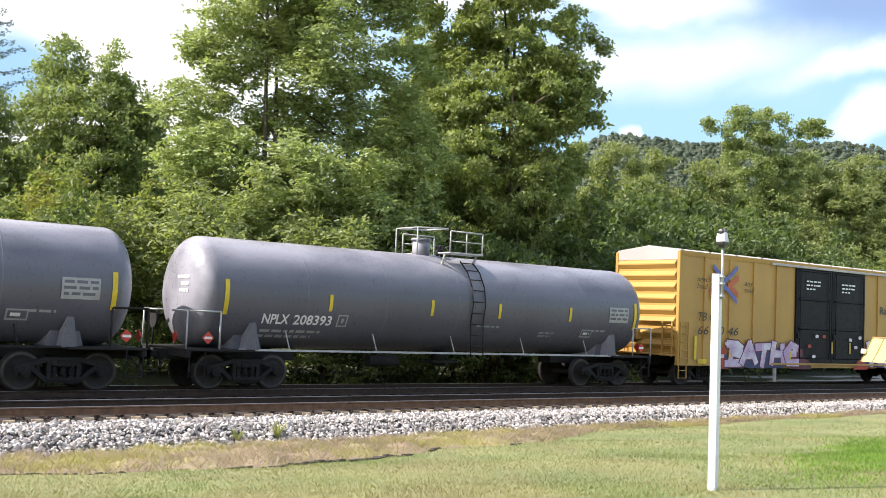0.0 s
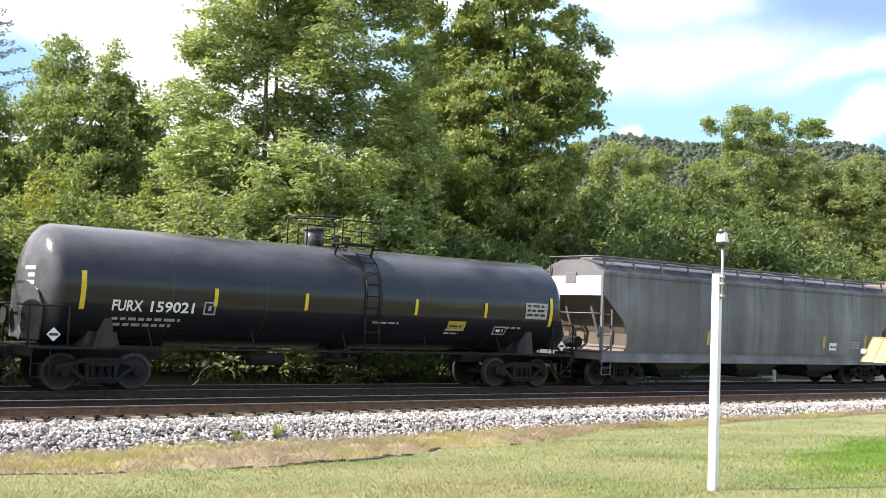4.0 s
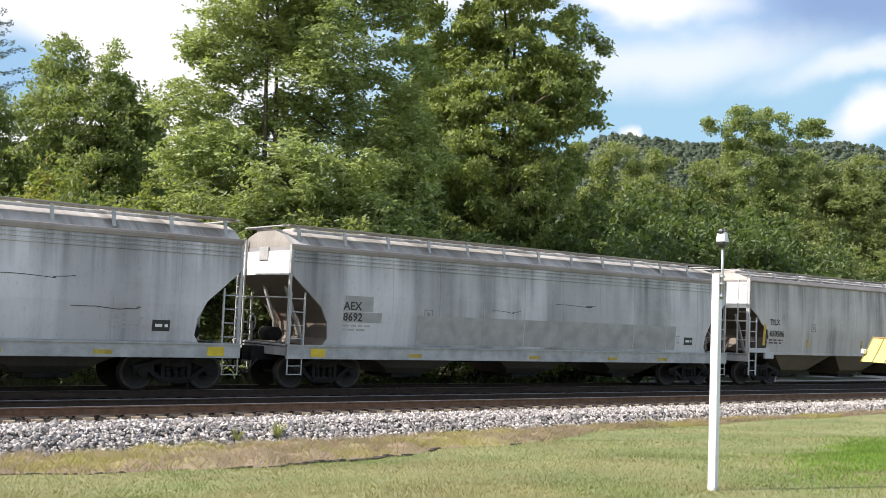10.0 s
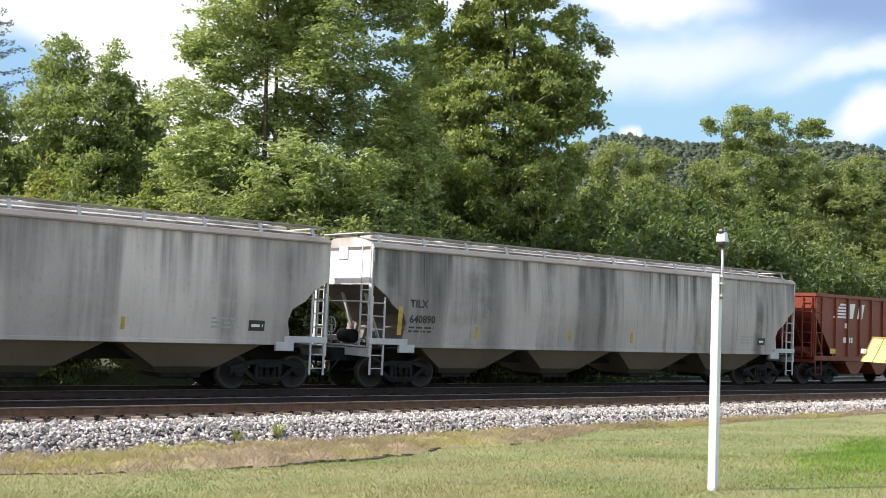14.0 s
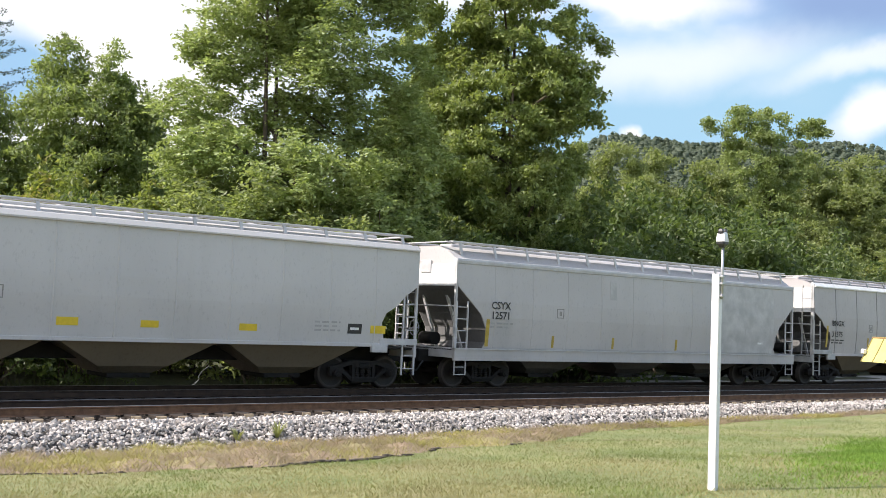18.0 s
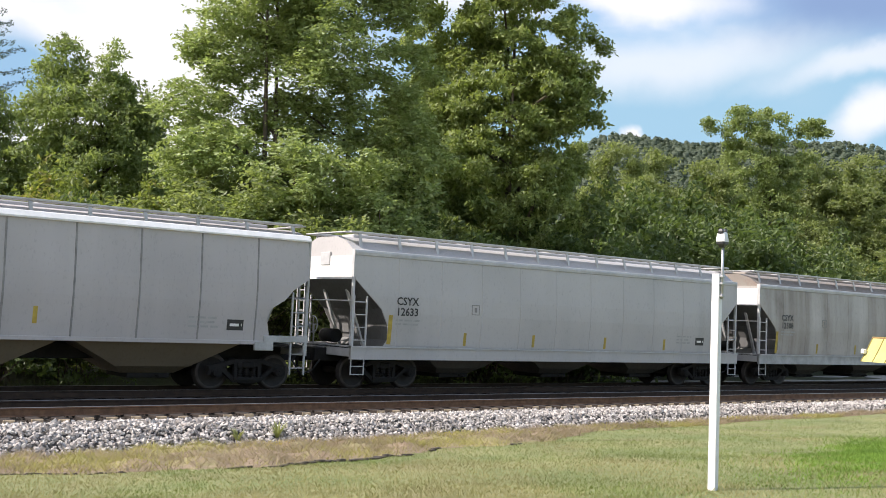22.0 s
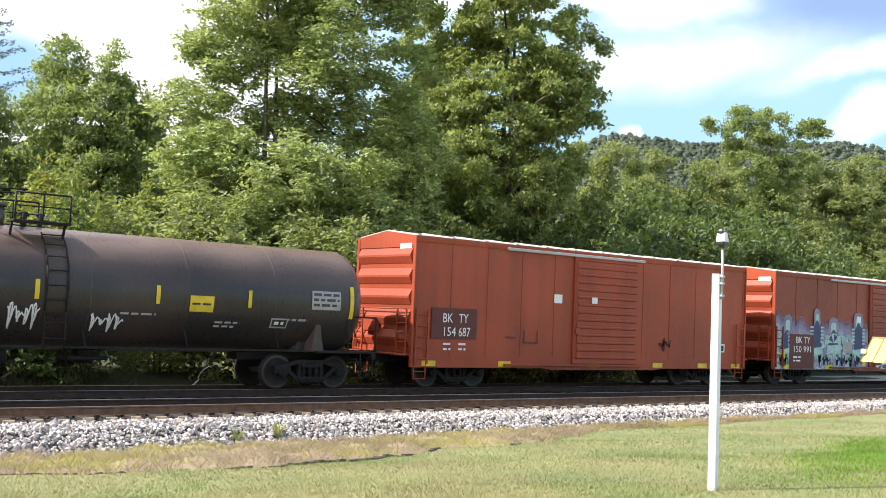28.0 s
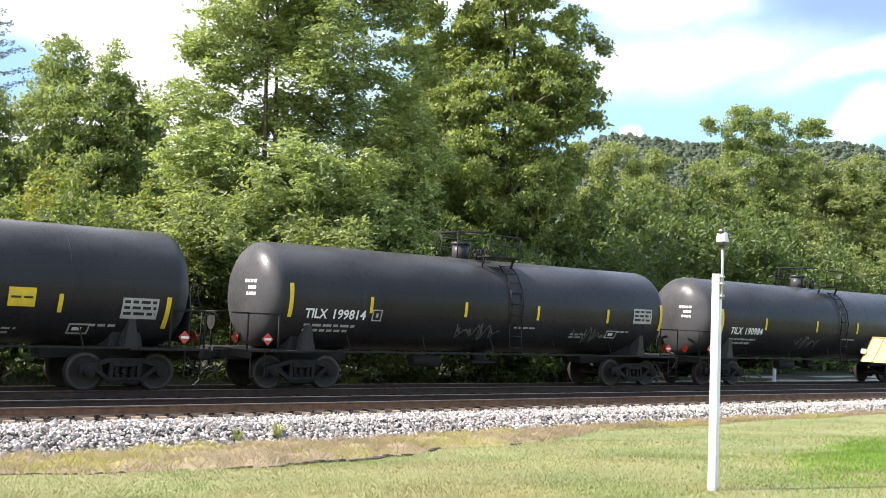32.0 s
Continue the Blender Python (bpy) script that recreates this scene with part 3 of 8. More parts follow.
def leaf_cloud(rng, centres, radii, count, size, droop=0.25, spray=0, flat_by=0.62):
    """Kite-shaped leaves scattered in and on the given clumps; spray > 0 strings them along short twigs."""
    centres, radii = np.asarray(centres, float), np.asarray(radii, float)
    weight = radii ** 2
    pick = rng.choice(len(centres), count, p=weight / weight.sum())
    d = rng.normal(size=(count, 3))
    d /= np.linalg.norm(d, axis=1, keepdims=True)
    r = radii[pick] * rng.uniform(0.35, 1.0, count) ** 0.6 * (1 + 0.15 * rng.normal(size=count))
    d[:, 2] *= flat_by
    pos = centres[pick] + d * r[:, None]
    if spray:
        n = count // spray
        twig = rng.normal(size=(n, 3)) + d[:n] * 1.2
        twig /= np.linalg.norm(twig, axis=1, keepdims=True)
        twig[:, 2] = twig[:, 2] * 0.5 - 0.1
        along = np.tile(np.arange(spray), n)
        pos = np.repeat(pos[:n], spray, 0) + np.repeat(twig, spray, 0) * (along[:, None] * size * 0.55)
        count = n * spray
        d = np.repeat(d[:n], spray, 0)
    ax = rng.normal(size=(count, 3)) + np.array([0, 0, -droop])
    if spray >= 4:
        # feathered leaves: leaflets set to either side of their stalk
        stalk = np.repeat(twig, spray, 0)
        flank = np.cross(stalk, np.array([0.0, 0.0, 1.0])) * np.where(along % 2, 1.0, -1.0)[:, None]
        ax = ax * 0.35 + stalk * 0.8 + flank * 1.1
    ax /= np.linalg.norm(ax, axis=1, keepdims=True)
    up = rng.normal(size=(count, 3)) * 0.8 + d * 0.7 + np.array([0, 0, 0.9])
    side = np.cross(ax, up)
    side /= np.linalg.norm(side, axis=1, keepdims=True) + 1e-9
    nrm = np.cross(side, ax)
    s = size * rng.uniform(0.55, 1.35, count)[:, None]
    v = np.stack([pos, pos + ax * s * 0.5 + side * s * 0.24 + nrm * s * 0.08, pos + ax * s, pos + ax * s * 0.5 - side * s * 0.24 + nrm * s * 0.08], 1).reshape(-1, 3)
    return v, np.arange(count * 4).reshape(-1, 4)


def limb(sh, rng, a, way, length, r, depth, tips, within=None):
    """A crooked limb that forks; its tips carry the leaf clumps. It ends where it would leave the crown."""
    p, d = Vector(a), Vector(way).normalized()
    steps = 3
    for i in range(steps):
        d = (d + Vector(rng.normal(size=3)) * 0.16 + Vector((0, 0, 0.05))).normalized()
        q = p + d * (length / steps)
        if within and not within(q):
            return
        sh.rod(p, q, r * (1 - 0.25 * i / steps), 6, r * (1 - 0.25 * (i + 1) / steps))
        if depth <= 1:
            tips.append(tuple(q))
        p = q
    r *= 0.7
    if depth > 0:
        for k in range(2 + (rng.random() < 0.5)):
            w = (d + Vector(rng.normal(size=3)) * 0.55 + Vector((0, 0, 0.12))).normalized()
            limb(sh, rng, p, w, length * rng.uniform(0.6, 0.85), r * 0.75, depth - 1, tips, within)


def broad_tree(seed, lobes, first, leaves, size, leaf_mat, trunk_r, label, clump=0.7, spray=0, trunks=1, shelves=300, category="tree", name="tree"):
    """A tree at the origin: trunk, forking limbs and a crown made of lobes (x, y, z, radius, half height) filled with small leafy shelves."""
    rng = np.random.default_rng(seed)
    lob = np.array(lobes, float)
    centre, ext = lob[:, :3], lob[:, [3, 3, 4]]
    height = float((lob[:, 2] + lob[:, 4]).max())
    spread = float((np.abs(lob[:, 0]) + lob[:, 3]).max())

    def within(q):
        q = np.array(q)
        return q[2] < first + 1.5 or bool((np.linalg.norm((q - centre) / ext, axis=1) < 0.95).any())

    wood, tips = Shape(), []
    for k in range(trunks):
        off = Vector((rng.uniform(-0.5, 0.5), rng.uniform(-0.5, 0.5), 0)) * (trunks - 1)
        base, top = off, off * 1.5 + Vector((rng.uniform(-0.3, 0.3), rng.uniform(-0.3, 0.3), first))
        wood.rod(base - Vector((0, 0, 0.6)), base.lerp(top, 0.12), trunk_r * 1.5, 10, trunk_r * 1.05)
        wood.rod(base.lerp(top, 0.12), top, trunk_r * 1.05, 10, trunk_r * 0.8)
        main_tip = top + Vector((rng.uniform(-0.8, 0.8), rng.uniform(-0.8, 0.8), (height - first) * 0.72))
        wood.rod(top, main_tip, trunk_r * 0.75, 8, trunk_r * 0.2)
        for i in range(12 if trunks == 1 else 8):
            f = i / (11 if trunks == 1 else 7)
            a = top.lerp(main_tip, f * 0.95)
            ang = i * 2.4 + rng.uniform(-0.4, 0.4)
            limb(wood, rng, a, (math.cos(ang), math.sin(ang), 0.25 + 0.7 * f), spread * (0.5 - 0.2 * f), trunk_r * (0.42 - 0.2 * f), 2, tips, within)
    # leafy shelves through the outer part of each lobe, so that light and sky show between them
    area = ext[:, 0] * (ext[:, 0] + 2 * ext[:, 2])
    pick = rng.choice(len(lob), shelves, p=area / area.sum())
    d = rng.normal(size=(shelves, 3))
    d /= np.linalg.norm(d, axis=1, keepdims=True)
    t = centre[pick] + d * ext[pick] * (rng.uniform(0.15, 1.0, shelves) ** 0.42)[:, None] * (1 + 0.07 * rng.normal(size=shelves))[:, None]
    if tips:
        t = np.concatenate([t, np.array(tips)])
    t = t[t[:, 2] > 0.3]
    rr = clump * rng.uniform(0.45, 1.1, len(t))
    v, f = leaf_cloud(rng, t, rr, leaves, size, spray=spray)
    thing = tagged(new(name), label, category)
    part("trunk", wood, bark, thing)
    part("crown", fast_mesh("crown", v, f, leaf_mat), leaf_mat, thing)
    return thing


def shrub(seed, height, spread, leaves, size, leaf_mat, label, name="bush", category="bush", spray=0):
    """A bush of many stems from the ground with leaf clumps all over."""
    rng = np.random.default_rng(seed)
    wood, tips = Shape(), []
    for k in range(7):
        a = k * 0.9 + rng.uniform(-0.3, 0.3)
        p = Vector((rng.uniform(-0.6, 0.6) * spread * 0.3, rng.uniform(-0.6, 0.6) * spread * 0.3, -0.4))
        limb(wood, rng, p, (math.cos(a) * 0.5, math.sin(a) * 0.5, 1.0), height * rng.uniform(0.3, 0.5), 0.045, 2, tips)
    t = np.array(tips)
    lo = rng.uniform(-1, 1, (50, 3)) * np.array([spread / 2, spread / 2, 0]) + np.array([0, 0, 1]) * rng.uniform(0.1, height * 0.6, 50)[:, None]
    t = np.concatenate([t, lo])
    t[:, :2] *= (spread / 2) / max(1e-6, np.percentile(np.abs(t[:, :2]), 95))
    t[:, 2] *= height / max(1e-6, np.percentile(t[:, 2], 97))
    rr = rng.uniform(0.35, 0.8, len(t)) * (0.35 + height * 0.09)
    v, f = leaf_cloud(rng, t, rr, leaves, size, spray=spray)
    thing = tagged(new(name), label, category)
    part("branchwork", wood, bark, thing)
    part("foliage", fast_mesh("foliage", v, f, leaf_mat), leaf_mat, thing)
    return thing


def stand(thing, x, y, turn=0.0, size=1.0, sink=0.0):
    thing.matrix_basis = pose(x, y, float(ground_z(x, y)) - sink, 0, 0, turn) @ Matrix.Scale(size, 4)
    return thing


def again(thing, x, y, turn=0.0, size=1.0, label=""):
    base = thing.scale.copy()
    ob = copy_thing(thing, pose(x, y, float(ground_z(x, y)), 0, 0, turn))
    ob.scale = (size, size, size * (0.9 + 0.2 * ((x * 7.3) % 1)))
    return tagged(ob, label) if label else ob


FACING = -37.6      # turn of the large crowns, whose lobes are shaped to fit the camera's view
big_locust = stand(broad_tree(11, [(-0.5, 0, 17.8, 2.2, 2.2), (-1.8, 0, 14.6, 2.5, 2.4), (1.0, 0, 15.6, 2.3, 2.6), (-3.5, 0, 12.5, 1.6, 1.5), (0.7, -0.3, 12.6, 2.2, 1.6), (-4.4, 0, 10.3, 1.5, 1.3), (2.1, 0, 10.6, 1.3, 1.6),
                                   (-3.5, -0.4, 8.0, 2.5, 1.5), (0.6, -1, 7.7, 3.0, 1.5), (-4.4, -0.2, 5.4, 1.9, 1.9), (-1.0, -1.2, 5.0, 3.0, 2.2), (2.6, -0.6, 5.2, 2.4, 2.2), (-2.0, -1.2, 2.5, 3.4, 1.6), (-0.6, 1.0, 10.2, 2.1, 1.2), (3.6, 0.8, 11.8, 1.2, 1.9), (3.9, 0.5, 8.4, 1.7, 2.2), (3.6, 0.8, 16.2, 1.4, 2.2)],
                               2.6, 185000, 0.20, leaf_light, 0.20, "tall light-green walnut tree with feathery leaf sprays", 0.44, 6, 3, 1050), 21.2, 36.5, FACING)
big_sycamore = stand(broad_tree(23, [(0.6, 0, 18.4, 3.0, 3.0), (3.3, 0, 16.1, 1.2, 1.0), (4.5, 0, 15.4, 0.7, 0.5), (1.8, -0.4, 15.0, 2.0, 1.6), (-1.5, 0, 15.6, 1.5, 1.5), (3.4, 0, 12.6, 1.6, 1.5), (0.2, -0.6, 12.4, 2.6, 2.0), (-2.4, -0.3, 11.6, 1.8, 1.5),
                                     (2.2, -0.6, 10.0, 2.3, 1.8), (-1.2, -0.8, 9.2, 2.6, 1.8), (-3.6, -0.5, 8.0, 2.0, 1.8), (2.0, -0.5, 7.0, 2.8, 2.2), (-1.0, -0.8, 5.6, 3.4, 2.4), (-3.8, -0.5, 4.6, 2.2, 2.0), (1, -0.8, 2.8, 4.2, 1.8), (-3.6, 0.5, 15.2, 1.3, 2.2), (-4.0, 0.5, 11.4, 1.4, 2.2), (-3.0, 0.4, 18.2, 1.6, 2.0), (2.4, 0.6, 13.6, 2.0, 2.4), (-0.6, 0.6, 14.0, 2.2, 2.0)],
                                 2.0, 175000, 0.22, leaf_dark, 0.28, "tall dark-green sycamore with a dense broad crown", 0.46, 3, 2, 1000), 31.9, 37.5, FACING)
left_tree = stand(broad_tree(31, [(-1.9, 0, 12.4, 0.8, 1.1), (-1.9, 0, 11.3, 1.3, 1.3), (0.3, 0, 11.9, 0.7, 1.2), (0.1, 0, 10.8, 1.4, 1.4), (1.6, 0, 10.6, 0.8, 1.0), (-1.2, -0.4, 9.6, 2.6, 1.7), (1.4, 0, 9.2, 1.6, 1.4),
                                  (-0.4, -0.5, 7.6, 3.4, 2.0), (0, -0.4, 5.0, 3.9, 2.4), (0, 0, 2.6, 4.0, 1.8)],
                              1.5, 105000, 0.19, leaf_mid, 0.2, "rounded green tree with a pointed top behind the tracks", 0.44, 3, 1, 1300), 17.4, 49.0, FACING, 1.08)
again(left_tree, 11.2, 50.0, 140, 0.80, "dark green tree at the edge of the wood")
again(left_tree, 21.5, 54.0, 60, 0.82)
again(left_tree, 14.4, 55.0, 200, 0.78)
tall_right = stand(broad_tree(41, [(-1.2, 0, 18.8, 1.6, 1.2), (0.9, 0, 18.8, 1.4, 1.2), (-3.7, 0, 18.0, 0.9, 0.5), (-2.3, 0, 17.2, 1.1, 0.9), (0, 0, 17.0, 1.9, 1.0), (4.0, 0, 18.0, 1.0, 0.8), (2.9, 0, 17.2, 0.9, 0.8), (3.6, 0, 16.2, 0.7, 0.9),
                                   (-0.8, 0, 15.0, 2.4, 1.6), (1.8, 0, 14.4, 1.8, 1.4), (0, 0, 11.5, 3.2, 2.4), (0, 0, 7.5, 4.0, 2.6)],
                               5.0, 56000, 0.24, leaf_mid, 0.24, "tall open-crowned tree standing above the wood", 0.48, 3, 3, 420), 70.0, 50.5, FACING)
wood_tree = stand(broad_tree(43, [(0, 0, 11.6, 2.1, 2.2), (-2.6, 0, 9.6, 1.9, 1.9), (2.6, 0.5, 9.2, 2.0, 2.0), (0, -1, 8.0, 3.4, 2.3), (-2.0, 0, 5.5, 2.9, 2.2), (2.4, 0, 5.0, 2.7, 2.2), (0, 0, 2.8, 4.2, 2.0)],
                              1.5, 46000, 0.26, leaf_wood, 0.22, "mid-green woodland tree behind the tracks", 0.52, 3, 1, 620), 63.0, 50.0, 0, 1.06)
# the last three, unseen behind the sycamore, are added to shade the bushes
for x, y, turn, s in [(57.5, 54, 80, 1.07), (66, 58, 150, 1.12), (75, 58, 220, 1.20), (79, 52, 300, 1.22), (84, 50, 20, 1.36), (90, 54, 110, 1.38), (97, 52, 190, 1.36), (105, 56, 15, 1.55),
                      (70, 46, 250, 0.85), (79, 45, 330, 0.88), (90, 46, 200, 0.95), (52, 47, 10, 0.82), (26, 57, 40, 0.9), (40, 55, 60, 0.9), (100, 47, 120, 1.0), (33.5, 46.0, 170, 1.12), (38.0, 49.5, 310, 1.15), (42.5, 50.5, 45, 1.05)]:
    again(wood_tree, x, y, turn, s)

bush_a = stand(shrub(51, 4.6, 5.0, 15000, 0.22, leaf_bush, "dense dark-green bush beside the track", spray=3), 9.0, 33.2)
bush_b = stand(shrub(52, 5.6, 5.0, 18000, 0.21, leaf_wood, "tall light-green bush with feathery leaves", spray=4), 17.5, 33.6)
bush_c = stand(shrub(53, 6.3, 4.6, 24000, 0.20, leaf_yellow, "yellow-green sapling with some turning leaves", spray=3), 10.8, 37.3)
for x, y, turn, s in [(5.0, 33.0, 40, 0.9), (22.5, 33.0, 90, 0.95), (27.5, 33.2, 150, 1.05), (32.5, 33.0, 220, 1.0), (38.0, 34.5, 10, 1.15), (43.5, 37.5, 60, 1.5),
                      (49.5, 39.0, 130, 1.7), (56.0, 40.0, 200, 1.55), (63.0, 40.0, 260, 1.4), (70.5, 40.5, 320, 1.4), (78.0, 41.0, 30, 1.4), (11.6, 33.6, 75, 0.6), (1.0, 34, 10, 1), (37.0, 38.0, 200, 1.3), (27.0, 36.0, 250, 1.5), (33.5, 35.5, 310, 1.45), (30.0, 34.5, 20, 1.2), (46.0, 40.5, 35, 1.75), (52.0, 42.0, 155, 1.85), (58.5, 43.0, 290, 1.7)]:
    again(bush_a, x, y, turn, s)
for x, y, turn, s in [(25.5, 34.0, 30, 0.95), (61.0, 42.5, 100, 1.35), (66.0, 41.5, 170, 1.25), (74.0, 43.0, 250, 1.3), (84.0, 42.0, 40, 1.3), (9.5, 36.5, 120, 1.05), (21.0, 34.2, 200, 1.0), (16.0, 36.0, 300, 1.1)]:
    again(bush_b, x, y, turn, s)
for x, y, turn, s in [(15.6, 38.6, 70, 0.9), (69.0, 39.0, 190, 1.0)]:
    again(bush_c, x, y, turn, s)


def pine_tree(seed, height, reach):
    """A conifer: straight tapering trunk, whorls of rising boughs, needle tufts along them."""
    rng = np.random.default_rng(seed)
    wood, tufts = Shape(), []
    wood.rod((0, 0, -0.5), (0, 0, height), 0.24, 10, 0.03)
    z = height * 0.25
    while z < height - 0.3:
        length = reach * (1 - (z / height) ** 2.2) + 0.3
        for k in range(5):
            a = k * 1.257 + z * 2.1 + rng.uniform(-0.3, 0.3)
            n = max(2, int(length / 0.35))
            p = Vector((0, 0, z))
            for i in range(n):
                q = p + Vector((math.cos(a), math.sin(a), 0.05 + 0.35 * i / n)) * (length / n)
                wood.rod(p, q, 0.035 * (1 - 0.8 * i / n), 5, 0.035 * (1 - 0.8 * (i + 1) / n))
                if i > 0:
                    tufts.append(tuple(q))
                p = q
        z += rng.uniform(0.75, 1.05)
    v, f = leaf_cloud(rng, tufts, np.full(len(tufts), 0.26), 26000, 0.13, spray=2)
    thing = tagged(new("pine_tree"), "dark blue-green pine with open tiers of boughs", "tree")
    part("trunk", wood, bark, thing)
    part("crown", fast_mesh("crown", v, f, leaf_pine), leaf_pine, thing)
    return thing


leaf_pine = leafy("pine_needles", (0.05, 0.085, 0.075), (0.11, 0.16, 0.13), 0.2)
stand(pine_tree(61, 21.0, 5.2), 15.1, 65.0, 20)


# ---- far wooded hill ----
def hill():
    rng = np.random.default_rng(7)
    hx = np.linspace(-300, 1500, 90)
    hy = np.linspace(160, 1100, 50)
    X, Y = np.meshgrid(hx, hy)
    rise = np.interp(Y, [160, 330, 520, 1100], [0, 57, 158, 171])
    along = 1.0 + 0.03 * np.sin(X / 170 + 0.4) + 0.02 * np.sin(X / 57)
    Z = rise * along * np.interp(X / Y, [0.3, 0.75, 1.06, 1.7, 2.5], [0.05, 0.4, 0.86, 1.08, 1.1])
    v = np.stack([X, Y, Z], -1).reshape(-1, 3)
    idx = np.arange(X.size).reshape(X.shape)
    f = np.stack([idx[:-1, :-1], idx[:-1, 1:], idx[1:, 1:], idx[1:, :-1]], -1).reshape(-1, 4)
    # floor and leaf colours are greyed and paled to paint in distance haze
    floor_mat = plain("hazed_hill_floor", (0.10, 0.13, 0.08), 0.95, var=0.4, scale=0.05, bump=0.3)
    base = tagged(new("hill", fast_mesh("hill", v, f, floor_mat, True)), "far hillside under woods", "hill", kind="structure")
    n = 9500
    y = rng.uniform(190, 640, n)
    x = y * rng.uniform(0.45, 1.75, n)
    z = np.interp(y, [160, 330, 520, 1100], [0, 57, 158, 171]) * (1.0 + 0.03 * np.sin(x / 170 + 0.4) + 0.02 * np.sin(x / 57)) * np.interp(x / y, [0.3, 0.75, 1.06, 1.7, 2.5], [0.05, 0.4, 0.86, 1.08, 1.1])
    c = np.stack([x, y, z + rng.uniform(1, 5, n)], -1)
    hazed_leaf = leafy("hazed_far_woods_leaves", (0.095, 0.128, 0.088), (0.13, 0.165, 0.105), 0.3, 0.7)
    size = rng.uniform(1.2, 2.5, n)
    lat = [(0.0, 1.0), (0.72, 0.70), (1.0, 0.0), (0.78, -0.62)]
    ring = [[(r * math.cos(6.2832 * (i + 0.5 * k) / 7), r * math.sin(6.2832 * (i + 0.5 * k) / 7), zz) for i in range(7)] for k, (r, zz) in enumerate(lat)]
    unit = np.array([p for r in ring for p in r])
    faces = np.array([(a * 7 + i, a * 7 + (i + 1) % 7, (a + 1) * 7 + (i + 1) % 7, (a + 1) * 7 + i) for a in range(3) for i in range(7)])
    bumpy = unit[None] * rng.uniform(0.75, 1.2, (n, len(unit), 1)) * size[:, None, None] + c[:, None, :]
    crown_faces = (faces[None] + (np.arange(n) * len(unit))[:, None, None]).reshape(-1, 4)
    lv, lf = leaf_cloud(rng, c, size * 1.25, 190000, 1.1, flat_by=0.95)
    tagged(new("far_woods", fast_mesh("far_woods", np.concatenate([bumpy.reshape(-1, 3), lv]), np.concatenate([crown_faces, lf + n * len(unit)]), hazed_leaf)), "distant green forest covering the ridge, haze painted into its colour", "forest", kind="stuff")


hill()


# ---- things along the far side ----
gravel = plain("pale_road_gravel", (0.42, 0.40, 0.37), 0.95, var=0.3, scale=5, bump=0.5)
lane = Shape()
gx0 = [36.0, 44.0, 56.0, 70.0, 90.0, 120.0]
lane.loft([[(x, 33.2, float(ground_z(x, 33.2)) + 0.03), (x, 35.4, float(ground_z(x, 35.4)) + 0.03), (x, 35.4, -1.2), (x, 33.2, -1.2)] for x in gx0])
tagged(part("gravel_lane", lane, gravel), "pale gravel lane beyond the far track", "road", kind="structure")

white_wood = plain("white_post_paint", (0.80, 0.79, 0.80), 0.55, var=0.12, scale=4, bump=0.15)
black_cap = plain("black_plastic", (0.025, 0.025, 0.028), 0.45, var=0.2, scale=6, bump=0.1)


def marker():
    ob = tagged(new("marker_post"), "short white trackside marker post with a round top", "post")
    ob.location = (47.3, 33.0, float(ground_z(47.3, 33.0)))
    sh = Shape()
    sh.box(-0.09, 0.09, -0.06, 0.06, -0.3, 0.86, 0.02)
    part("post", sh, white_wood, ob)
    disc = Shape()
    disc.rod((-0.03, -0.07, 0.92), (0.01, 0.0, 0.92), 0.15, 14)
    part("target", disc, white_wood, ob, "white round target")


marker()

dead_wood = plain("bleached_wood", (0.72, 0.69, 0.64), 0.85, var=0.25, scale=8, bump=0.4)
br = Shape()
br.pipe([(0, 0, 0.12), (0.2, 0, 0.03), (0.5, 0.02, 0.02), (0.8, 0.02, 0.0)], 0.024)
br.pipe([(0.12, 0, 0.08), (0.45, 0.03, 0.2), (0.62, 0.05, 0.36), (0.6, 0.05, 0.46)], 0.02)
br.pipe([(0.6, 0.05, 0.46), (0.72, 0.08, 0.62), (0.98, 0.1, 0.8)], 0.016)
br.pipe([(0.2, 0, 0.03), (0.02, 0, 0.02)], 0.018)
branch = tagged(part("fallen_branch", br, dead_wood), "bleached bare branch lying beside the far track", "branch")
branch.location = (14.55, 32.4, float(ground_z(14.9, 32.4)) + 0.02)

